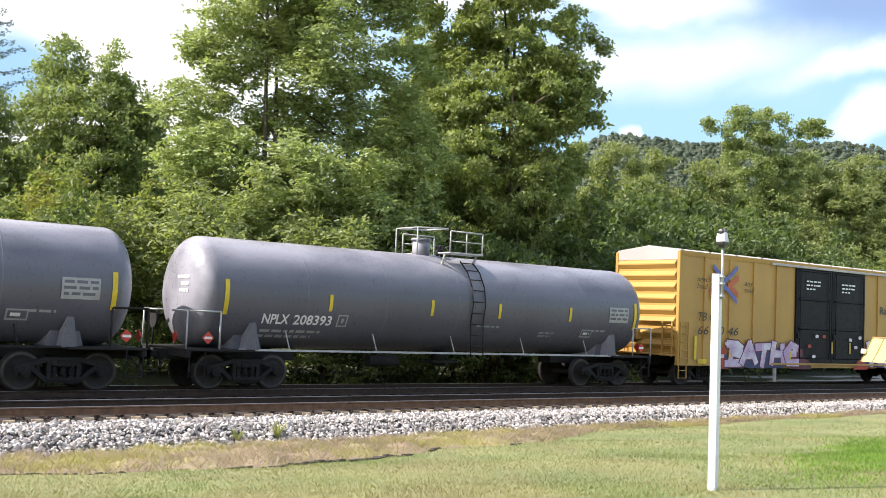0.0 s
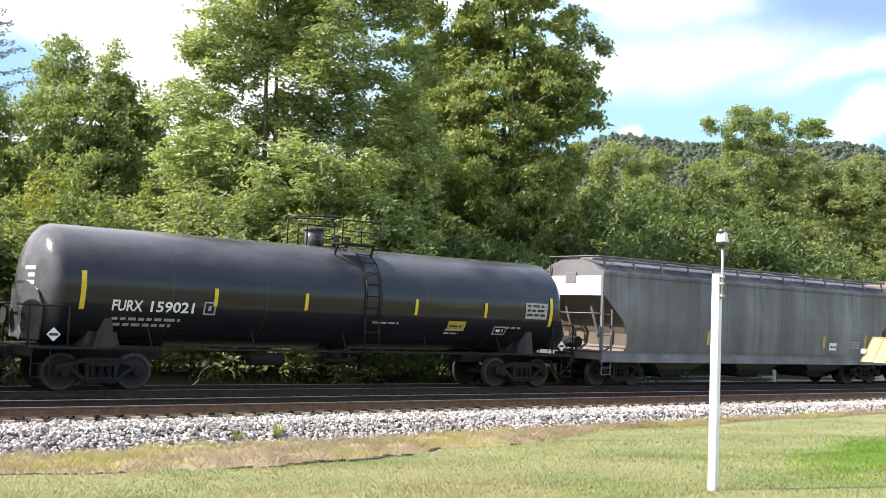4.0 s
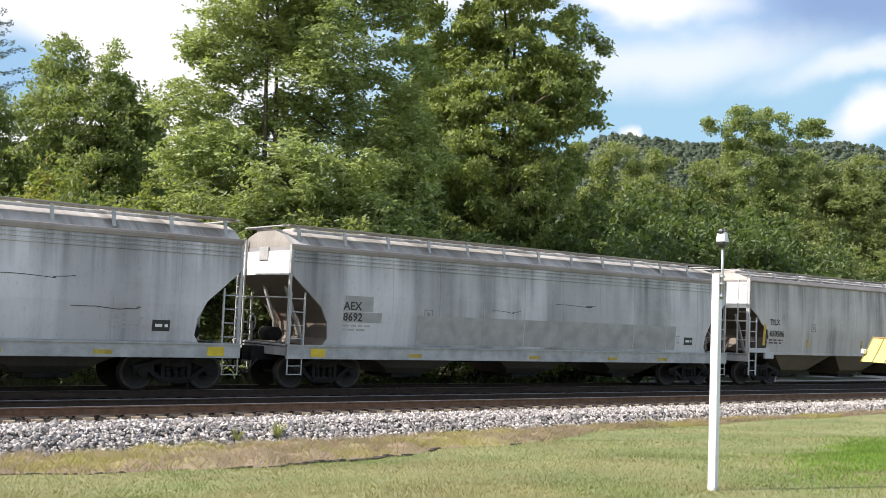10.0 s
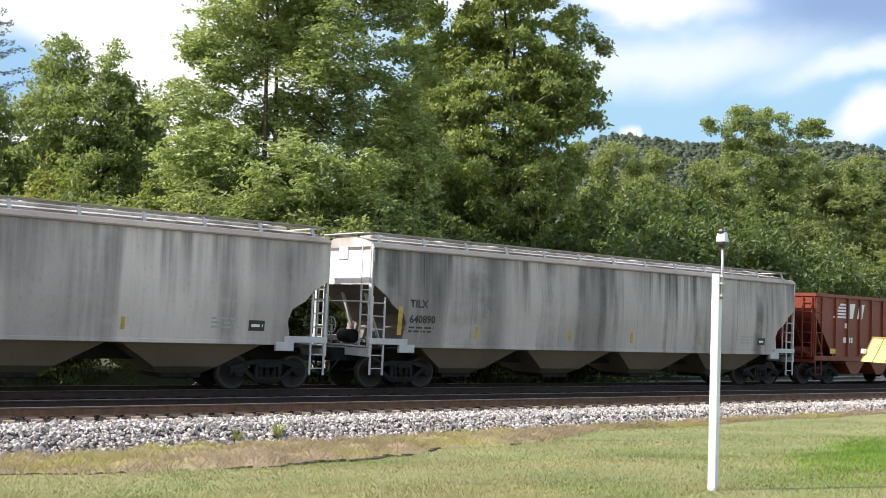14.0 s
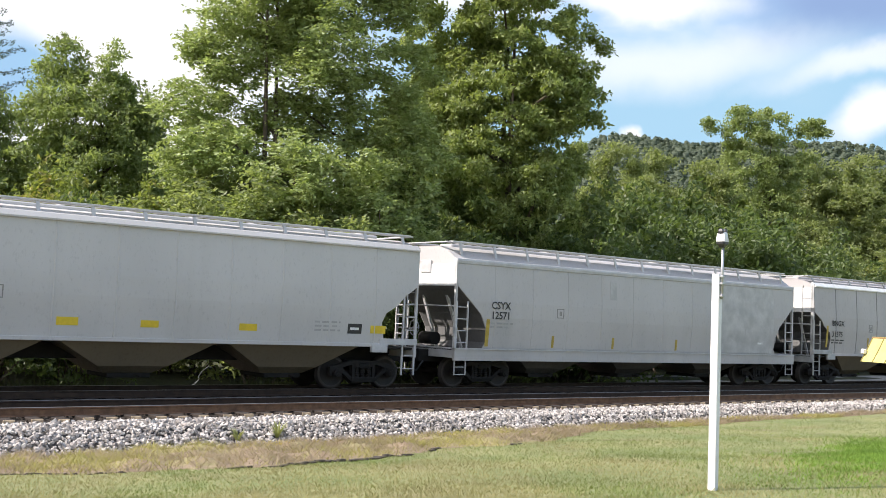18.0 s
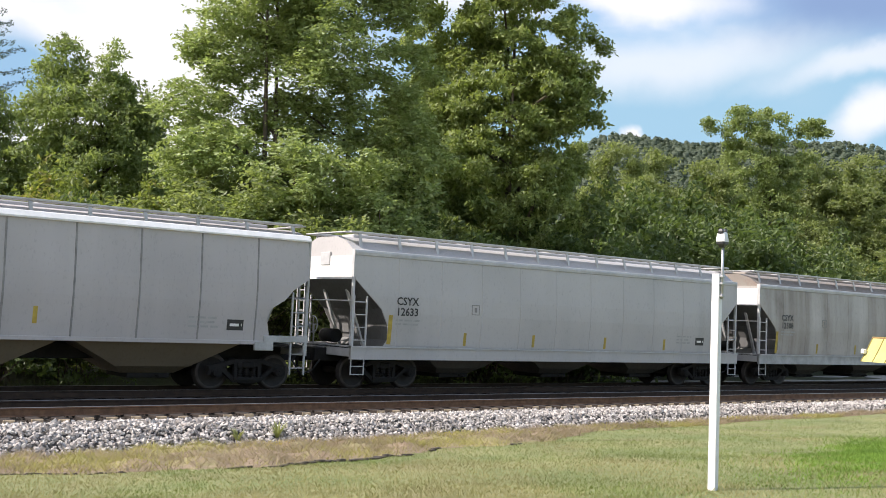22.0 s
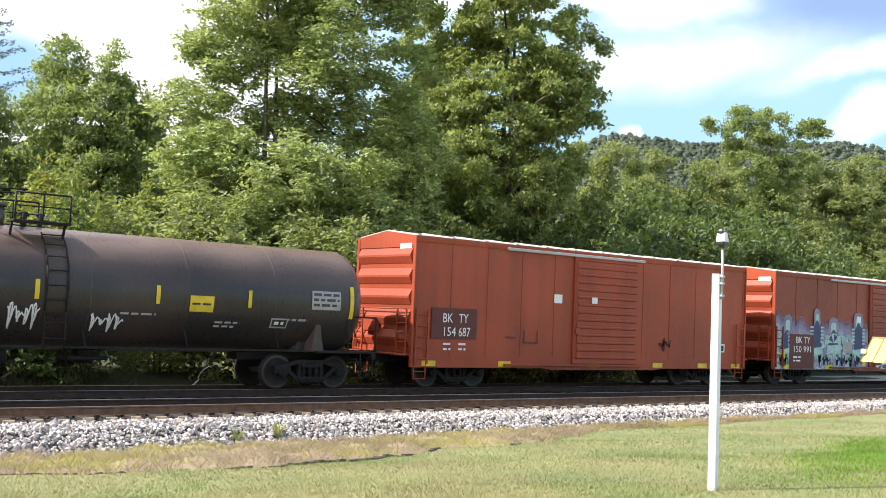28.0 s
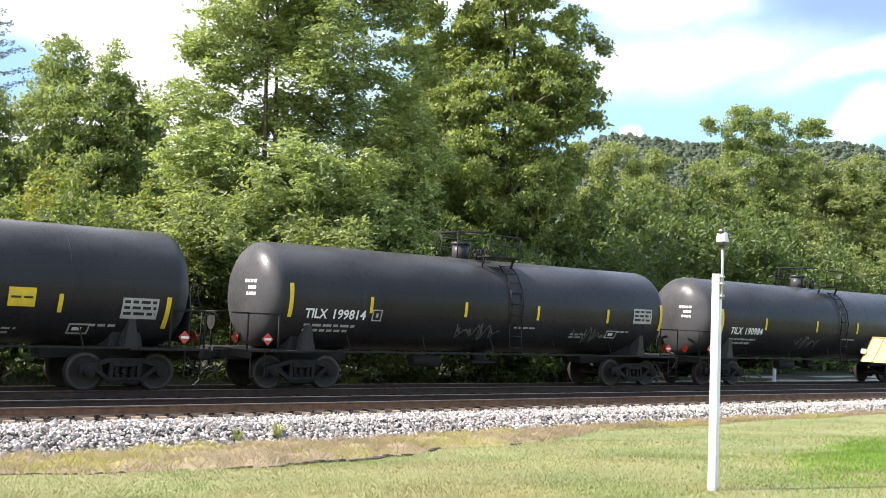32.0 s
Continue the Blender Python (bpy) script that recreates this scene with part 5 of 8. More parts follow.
            part("rung", rung, ladder_mat, stile)
    # bottom outlet
    out = Shape()
    out.rod((0.4, 0, 0.62), (0.4, 0, 1.15), 0.22, 12)
    out.box(-0.1, 0.9, -0.35, 0.35, 0.70, 0.80, 0.02)
    part("bottom_outlet", out, steel_dark, car)
    air = Shape()
    air.rod((-2.6, -0.55, 0.78), (-1.6, -0.55, 0.78), 0.17, 12)
    part("brake_reservoir", air, steel_dark, car)
    # marks
    for fx in ends_at or (-kn + 0.2, kn - 0.1):
        plate(car, "reflective_stripe", fx - 0.06, fx + 0.06, ez[0], ez[1], stripe, tank_side, rows=8)
    for fx in stripes_at:
        plate(car, "reflective_stripe", fx - 0.05, fx + 0.05, sz[0], sz[1], stripe, tank_side)
    mc = mark_col or white_paint
    mx, mz, mw = mark_at
    if mark:
        head, tail = mark.split(" ")
        unit = mw / (len(mark) - 0.4)
        words(car, head, mx, mz + 0.03, 0.36, mc, tank_side, unit * len(head) * 0.97, bold=0.008)
        words(car, tail, mx + unit * (len(head) + 0.6), mz + 0.03, 0.36, mc, tank_side, unit * len(tail) * 0.97, bold=0.008)
        small_print(car, mx + 0.05, mz - 0.20, (mw * 0.85, mw * 0.75), faint_yellow if mark_col else grey_paint, tank_side, 0.07, 0.07, seed)
        if square:
            q = mx + mw + (0.35 if square is True else square)
            for a, b, c, d in ((0, 0.32, 0.0, 0.035), (0, 0.32, 0.29, 0.325), (0, 0.035, 0, 0.32), (0.285, 0.32, 0, 0.32), (0.12, 0.2, 0.1, 0.22)):
                plate(car, "inspection_mark", q + a, q + b, mz + c, mz + d, grey_paint, tank_side, rows=2)
    zp = ez[0] + 0.22
    plate(car, "data_stencil", kn - 1.35, kn - 0.45, zp, zp + 0.50, grey_paint, tank_side)
    small_print(car, kn - 1.3, zp + 0.37, (0.8, 0.8, 0.8), shell_mat, lambda z: tank_side(z) - 0.003, 0.07, 0.07, seed + 4)
    small_print(car, kn - 2.1, sz[0] - 0.30, (0.7,), grey_paint, tank_side, 0.06, 0.05, seed + 5)
    small_print(car, 0.10 * kn, sz[0] - 0.28, (0.9,), grey_paint, tank_side, 0.05, 0.05, seed + 6)
    small_print(car, 0.44 * kn, sz[0] - 0.42, (0.7, 0.55), grey_paint, tank_side, 0.05, 0.05, seed + 7)
    zb = sz[0] - 0.50
    plate(car, "stencil_box", kn - 2.5, kn - 2.0, zb, zb + 0.26, grey_paint, tank_side)
    plate(car, "stencil_field", kn - 2.46, kn - 2.04, zb + 0.04, zb + 0.22, shell_mat, lambda z: tank_side(z) - 0.004, rows=3)
    small_print(car, kn - 2.4, zb + 0.09, (0.28,), mc, lambda z: tank_side(z) - 0.009, 0.08, 0.03, seed + 9)
    for k, w in enumerate((0.55, 0.35, 0.42)):
        zz = TANK_Z + 0.30 - k * 0.17
        hp = Shape()
        for j in range(4):
            y0 = -0.78 + j * w / 4
            rr = [min(1.0, math.hypot(yy, z2 - TANK_Z) / TANK_R) for yy, z2 in ((y0, zz), (y0 + w / 5, zz), (y0 + w / 5, zz + 0.09), (y0, zz + 0.09))]
            xx = [-kn - 0.62 * math.sqrt(max(0.0, 1 - q ** 2.5)) - 0.012 for q in rr]
            hp.add([(xx[0], y0, zz), (xx[1], y0 + w / 5, zz), (xx[2], y0 + w / 5, zz + 0.09), (xx[3], y0, zz + 0.09)], [(0, 1, 2, 3)])
        part("end_lettering", hp, mc, car)
    for (a, b, c, d, m_) in signs:
        plate(car, "yellow_sign", a, b, c, d, m_, tank_side)
        small_print(car, a + 0.06, (c + d) / 2 - 0.03, (b - a - 0.12,), black_paint, lambda z: tank_side(z) - 0.005, 0.05, 0.05, seed + 11)
    return car


def scrawl(car, x0, x1, z0, z1, mat, at, seed, loops=5, width=0.022, label="sprayed graffiti scrawl"):
    """A looping line of spray paint on the side."""
    rng = random.Random(seed)
    n = loops * 16
    pts = []
    for i in range(n + 1):
        f = i / n
        a = f * loops * 2 * math.pi
        amp = 0.5 + 0.35 * math.sin(f * 9 + seed)
        x = x0 + (x1 - x0) * (f * 0.86 + 0.07) + (x1 - x0) / loops * 0.45 * math.sin(a * 0.5 + 0.7 * math.sin(a + seed))
        z = (z0 + z1) / 2 + (z1 - z0) * 0.5 * amp * math.cos(a + 0.6 * math.sin(a * 1.5 + seed)) + 0.05 * (z1 - z0) * rng.uniform(-1, 1)
        pts.append((x, min(max(z, z0), z1)))
    sh = Shape()
    for (xa, za), (xb, zb_) in zip(pts, pts[1:]):
        d = Vector((xb - xa, zb_ - za))
        if d.length < 1e-5:
            continue
        d.normalize()
        nx, nz = -d.y * width, d.x * width
        e = 0.01
        q = [(xa + nx - d.x * e, za + nz - d.y * e), (xb + nx + d.x * e, zb_ + nz + d.y * e), (xb - nx + d.x * e, zb_ - nz + d.y * e), (xa - nx - d.x * e, za - nz - d.y * e)]
        sh.add([(x, at(z) - 0.005, z) for x, z in q], [(0, 1, 2, 3)])
    return part("graffiti", sh, mat, car, label)


def hopper_car(x0, x1, style, body_mat, label, mark=(), mark_mat=None, mark_x=2.2, mark_z=2.35, frame_mat=None, bay_mat=None, stripes=(), panel_mat=None, patches=(), stripe_mat=None, seed=0,
               roof_mat=None, ribs=0, step=0.44, end_mat=None, box_at=None, marks_low=False, chord_mat=None, sill_mat=None, slope_mat=None, seam_mat=None):
    """A covered hopper. style 'round': hopper bays show below a high side; 'sill': a deep straight side sill; 'slant': flat sides with slanted ends."""
    car, half = start_car("covered_hopper", label, x0, x1, "hopper car")
    B = half - 0.68                                     # reach of the side at the end posts
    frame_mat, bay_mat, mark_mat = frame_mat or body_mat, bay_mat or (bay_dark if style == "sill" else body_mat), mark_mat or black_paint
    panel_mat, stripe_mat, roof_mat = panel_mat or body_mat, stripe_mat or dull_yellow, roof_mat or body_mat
    chord_mat, sill_mat, slope_mat = chord_mat or roof_mat, sill_mat or frame_mat, slope_mat or slope_grime_shade
    if style == "round":
        zb, ze, zr, W = 1.27, 4.00, 4.32, 1.56
        cut = [(1.27, 1.12), (1.55, 1.16), (1.87, 1.24), (2.14, 1.12), (2.37, 0.74), (2.64, 0.50), (2.93, 0.06), (3.2, 0.04), (4.0, 0.04)]
    elif style == "sill":
        zb, ze, zr, W = 1.20, 3.80, 4.30, 1.56
        cut = [(1.20, 1.10), (1.40, 1.24), (1.80, 1.20), (2.25, 0.96), (2.55, 0.62), (3.05, 0.06), (3.3, 0.04), (3.80, 0.04)]
    else:
        zb, ze, zr, W = 1.30, 4.20, 4.45, 1.52
        cut = [(1.30, 1.05), (1.41, 0.98), (2.3, 0.54), (3.20, 0.16), (3.3, 0.16), (4.2, 0.16)]
    def wide(z):
        if style == "slant":
            return W
        f = (z - zb) / (ze - zb)
        return W * (1 - 0.045 * max(0, f - 0.55) / 0.45 - 0.05 * max(0, 0.35 - f) / 0.35)
    side = lambda z: -wide(z) - 0.004
    zs = sorted({z for z, _ in cut} | set(np.linspace(zb, ze, 12)))
    cz, cx = [c[0] for c in cut], [c[1] for c in cut]
    rings = []
    for z in zs:
        xe, w = B - np.interp(z, cz, cx), wide(z)
        # the slope sheets lie a little inside the side sheets
        rings.append([(-xe, -w, z), (xe, -w, z), (xe, w, z), (-xe, w, z)])
    part("body", Shape().loft(rings, True), body_mat, car)
    # side panel joints
    n = 11 if style != "slant" else 9
    for k in range(1, n):
        x = -B + 2 * B * k / n
        xe_ok = B - 1.3
        if abs(x) > xe_ok:
            continue
        seam = Shape()
        seam.loft([[(x - 0.025, -wide(z) - 0.0, z), (x - 0.012, -wide(z) - 0.012, z), (x + 0.012, -wide(z) - 0.012, z), (x + 0.025, -wide(z), z)] for z in np.linspace(zb + 0.02, ze - 0.02, 7)])
        part("side_seam", seam, seam_mat or body_mat, car)
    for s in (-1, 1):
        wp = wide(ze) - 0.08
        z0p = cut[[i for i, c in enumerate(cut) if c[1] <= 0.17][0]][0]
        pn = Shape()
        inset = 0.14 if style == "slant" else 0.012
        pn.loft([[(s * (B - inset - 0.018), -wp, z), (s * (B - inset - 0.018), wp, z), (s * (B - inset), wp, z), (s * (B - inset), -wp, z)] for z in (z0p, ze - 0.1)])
        part("end_panel", pn, end_mat or frame_bright, car, "end sheet painted pale as if sunlit")
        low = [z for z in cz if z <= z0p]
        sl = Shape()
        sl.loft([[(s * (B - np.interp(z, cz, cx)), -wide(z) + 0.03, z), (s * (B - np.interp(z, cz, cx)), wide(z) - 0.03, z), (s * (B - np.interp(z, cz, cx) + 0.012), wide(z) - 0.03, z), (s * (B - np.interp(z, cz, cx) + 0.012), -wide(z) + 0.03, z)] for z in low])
        part("slope_sheet", sl, slope_mat, car, "grimy end slope sheet coloured dark as in shade")
    # top chord
    for s in (-1, 1):
        w = wide(ze)
        ch = Shape()
        if style == "round":
            # the roof's eave slopes outwards over the side
            ch.sweep([(s * (w - 0.02), ze - 0.07), (s * (w + 0.07), ze - 0.06), (s * (w + 0.075), ze - 0.02), (s * (w - 0.03), ze + 0.10), (s * (w - 0.12), ze + 0.12), (s * (w - 0.12), ze - 0.07)], -B + 0.03, B - 0.03)
        else:
            ch.sweep([(s * (w - 0.02), ze - 0.10), (s * (w + 0.035), ze - 0.08), (s * (w + 0.045), ze), (s * (w + 0.02), ze + 0.06), (s * (w - 0.12), ze + 0.08), (s * (w - 0.12), ze - 0.10)], -B + 0.03, B - 0.03)
        part("top_chord", ch, chord_mat, car)
        for k in range(ribs):
            zz = ze - 0.60 - 0.40 * k if style == "slant" else ze - 0.15 - 0.11 * k
            rb = Shape()
            rb.sweep([(s * (wide(zz)), zz - 0.03), (s * (wide(zz) + 0.03), zz - 0.02), (s * (wide(zz) + 0.03), zz + 0.015), (s * wide(zz), zz + 0.03)], -B + 0.12, B - 0.12)
            part("side_rib", rb, body_mat, car)
    # roof
    rf = Shape()
    w = wide(ze) - 0.1
    prof = [(-w, ze), (-w, ze + 0.05), (-w * 0.72, ze + (zr - ze) * 0.62), (-w * 0.35, zr - 0.03), (0, zr), (w * 0.35, zr - 0.03), (w * 0.72, ze + (zr - ze) * 0.62), (w, ze + 0.05), (w, ze)]
    rf.sweep(prof, -B + 0.05, B - 0.05)
    part("roof", rf, roof_mat, car)
    hatch = Shape()
    hatch.box(-B + 0.7, B - 0.7, -0.32, 0.32, zr - 0.04, zr + 0.08, 0.03)
    part("hatch_trough", hatch, roof_mat, car)
    for k in range(9):
        x = -B + 1.2 + (2 * B - 2.4) * k / 8
        st = Shape()
        st.box(x - 0.05, x + 0.05, -0.26, 0.26, zr + 0.08, zr + 0.12, 0.01)
        part("hatch_clamp", st, frame_mat, car)
    zw = zr + 0.05
    for s in (-1, 1):
        rb = Shape()
        rb.box(-B + 0.1, B - 0.1, s * 0.98 - 0.18, s * 0.98 + 0.18, zw, zw + 0.05, 0.008)
        part("running_board", rb, roof_rust if chord_mat is roof_rust else frame_mat, car)
        for k in range(13):
            x = -B + 0.4 + (2 * B - 0.8) * k / 12
            pst = Shape()
            pst.beam((x, s * 1.12, zw), (x, s * 1.24, ze + 0.10), 0.09, 0.035)
            part("board_bracket", pst, frame_mat, car)
    for s in (-1, 1):
        eb = Shape()
        eb.box(min(s * (B - 0.1), s * (B + 0.05)), max(s * (B - 0.1), s * (B + 0.05)), -1.08, 1.08, zw, zw + 0.035, 0.008)
        part("end_running_board", eb, frame_mat, car)
    # side sill
    for s in (-1, 1):
        if style == "round":
            sl = Shape()
            sl.box(-B + 1.05, B - 1.05, s * 1.47 - 0.05, s * 1.47 + 0.05, 1.20, 1.30, 0.01)
            part("side_sill", sl, body_mat, car)
            for e in (-1, 1):
                es = Shape()
                es.box(min(e * B, e * (B - 1.3)), max(e * B, e * (B - 1.3)), s * 1.50 - 0.05, s * 1.50 + 0.05, 1.27, 1.44, 0.01)
                es.box(min(e * (B - 1.02), e * (B - 1.55)), max(e * (B - 1.02), e * (B - 1.55)), s * 1.50 - 0.055, s * 1.50 + 0.055, 1.05, 1.28, 0.01)
                part("end_sill_side", es, frame_mat, car)
        else:
            zl, zh = (0.85, 1.22) if style == "sill" else (0.98, 1.36)
            sl = Shape()
            sl.slab([(-B, zl + 0.06), (-B + 0.1, zl), (B - 0.1, zl), (B, zl + 0.06), (B, zh - 0.13), (B - 0.9, zh), (-B + 0.9, zh), (-B, zh - 0.13)] if style == "slant" else [(-B, zl), (B, zl), (B, zh), (-B, zh)], s * 1.52 - 0.05, s * 1.52 + 0.05)
            part("side_sill", sl, sill_mat, car)
            lip = Shape()
            zf = zh - 0.02 if style == "sill" else zl
            lip.box(-B, B, s * 1.51 - 0.1, s * 1.51 + 0.1, zf - 0.02, zf + 0.02)
            part("sill_flange", lip, frame_mat, car)
    # centre sill
    cs = Shape()
    cs.box(-half + 0.3, half - 0.3, -0.3, 0.3, 0.74, 1.12, 0.02)
    part("centre_sill", cs, steel_dark, car)
    # bays
    nb = 4 if style == "round" and (x1 - x0) > 19 else 3
    inner = B - (1.7 if style == "round" else 2.2)
    for k in range(nb):
        c = -inner + 2 * inner * (k + 0.5) / nb
        hw = inner / nb - 0.02
        zt = zb + 0.02
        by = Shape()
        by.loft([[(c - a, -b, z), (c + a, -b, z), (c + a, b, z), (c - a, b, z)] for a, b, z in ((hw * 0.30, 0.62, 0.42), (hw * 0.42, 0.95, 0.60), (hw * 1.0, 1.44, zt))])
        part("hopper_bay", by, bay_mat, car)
        gate = Shape()
        gate.box(c - 0.55, c + 0.55, -0.7, 0.7, 0.30, 0.42, 0.02)
        gate.rod((c + 0.2, -0.95, 0.36), (c + 0.2, 0.95, 0.36), 0.03, 6)
        part("outlet_gate", gate, steel_dark, car)
    for s in (-1, 1):
        xb = s * B
        # end deck, cross sill, posts
        dk = Shape()
        dk.box(min(xb, s * (B - 1.4)), max(xb, s * (B - 1.4)), -1.45, 1.45, 1.14, 1.19, 0.01)
        part("end_deck", dk, steel_dark, car)
        cr = Shape()
        cr.box(min(xb, xb - s * 0.1), max(xb, xb - s * 0.1), -1.52, 1.52, 0.92, 1.22, 0.01)
        part("end_sill", cr, frame_mat, car)
        for sy in (-1, 1):
            po = Shape()
            po.beam((xb - s * 0.04, sy * 1.47, 1.2), (xb - s * 0.04, sy * (wide(ze) - 0.02), ze + 0.05), 0.09, 0.06)
            part("corner_post", po, frame_mat, car)
            ladder(car, xb - s * 0.28 if style != "slant" else xb - s * 0.30, sy * 1.50, 0.42 if style == "round" else 1.2, 2.6, 0.42, 6 if style == "round" else 4, frame_mat)
            if style == "round":
                ladder(car, xb - s * 0.02, sy * 1.2, 1.2, ze, 0.42, 8, frame_mat, "y", name="end_ladder")
            else:
                end_steps(car, xb - s * 0.25, sy * 1.52, frame_mat, 0.9, 0.42)
                if sy == 1:
                    ladder(car, xb + s * 0.02, 1.22, 1.1, ze + 0.25, 0.42, 10, frame_mat, "y", name="end_ladder")
            st = Shape()
            st.beam((xb - s * 0.3, sy * 0.6, 3.0), (xb - s * 1.0, sy * 0.62, 1.2), 0.10, 0.06)
            part("slope_brace", st, frame_mat, car)
        if style == "slant":
            for yy_ in (-0.85, -0.3, 0.3, 0.85):
                pp = Shape()
                pp.beam((xb - s * 0.06, yy_, 1.2), (xb - s * 0.06, yy_, ze), 0.07, 0.05)
                part("end_post", pp, frame_mat, car)
            br = Shape()
            br.slab([(xb - s * 0.55, 1.2), (xb - s * 0.85, 1.2), (xb - s * 0.12, 2.25), (xb - s * 0.12, 2.0)], -1.42, -1.34)
            part("gusset", br, frame_mat, car)
            tb = Shape()
            tb.box(min(xb, xb - s * 0.14), max(xb, xb - s * 0.14), -1.5, 1.5, ze + 0.0, ze + 0.14, 0.02)
            part("end_header", tb, frame_mat, car)
        rail_ = Shape()
        rail_.rod((xb, -1.45, 2.45), (xb, 1.2, 2.45), 0.02, 6)
        part("grab_rail", rail_, frame_mat, car)
        cyl = Shape()
        cyl.rod((s * (B - 0.55), 0.1, 1.45), (s * (B - 0.55), 0.75, 1.45), 0.2, 12)
        part("brake_cylinder", cyl, steel_dark, car)
        vent = Shape()
        vent.box(min(s * (B - 0.05), s * (B + 0.015)), max(s * (B - 0.05), s * (B + 0.015)), -0.25, 0.25, ze - 0.35, ze + 0.02, 0.01)
        part("end_panel_bracket", vent, frame_mat, car)
        truck(car, s * (half - 2.15))
    wheel = Shape()
    rim = [(-B - 0.03, 0.45 + 0.24 * math.cos(a), 1.75 + 0.24 * math.sin(a)) for a in [math.pi / 8 * i for i in range(17)]]
    wheel.pipe(rim, 0.018, 5)
    for i in (0, 4, 8, 12):
        wheel.rod((-B - 0.03, 0.45, 1.75), rim[i], 0.014, 5)
    wheel.rod((-B, 0.45, 1.2), (-B, 0.45, 1.75), 0.025, 6)
    part("hand_brake", wheel, frame_mat, car)
    # marks
    for i, t in enumerate(mark):
        words(car, t, -B + mark_x, mark_z - step * i, 0.31, mark_mat, lambda z: side(z) - 0.014, name="lettering", bold=0.006)
    if mark:
        small_print(car, -B + mark_x, mark_z - step * (len(mark) - 1) - 0.16, (0.9, 0.8), grey_paint if style != "round" else black_paint, side, 0.05, 0.06, seed)
    if mark:
        q0, h0 = -B + mark_x + 2.75, mark_z - 0.20
        for a, b, c, d in ((0, 0.30, 0, 0.025), (0, 0.30, 0.275, 0.30), (0, 0.025, 0, 0.30), (0.275, 0.30, 0, 0.30), (0.11, 0.20, 0.08, 0.22)):
            plate(car, "inspection_mark", q0 + a, q0 + b, h0 + c, h0 + d, seam_paint, side, rows=2)
    for (a, b, z0_, z1_) in stripes:
        plate(car, "reflective_stripe", a, b, z0_, z1_, stripe_mat, side)
    for (a, b, z0_, z1_, m_) in patches:
        plate(car, "paint_patch", a, b, z0_, z1_, m_, lambda z: side(z) - 0.003, rows=10)
    small_print(car, B - 3.4, zb + 0.55, (0.8, 0.7, 0.8), grey_paint, side, 0.05, 0.06, seed + 3)
    q = box_at or (B - 2.35, B - 1.9, zb + 0.28, zb + 0.55)
    plate(car, "stencil_box", *q, white_paint if box_at else black_paint, side, rows=3)
    small_print(car, q[0] + 0.07, q[2] + 0.1, (q[1] - q[0] - 0.12,), black_paint if box_at else white_paint, lambda z: side(z) - 0.004, 0.07, 0.03, seed + 8)
    if marks_low:
        for k, x in enumerate((-B + 0.7, -5.2, -0.6, 2.9, 5.4, B - 0.9)):
            plate(car, "reflective_stripe", x, x + 0.45, 0.92 if k % 5 else 0.90, 1.02 if k % 5 else 1.12, dull_yellow if k % 5 else yellow_paint, lambda z: -1.572)
    return car


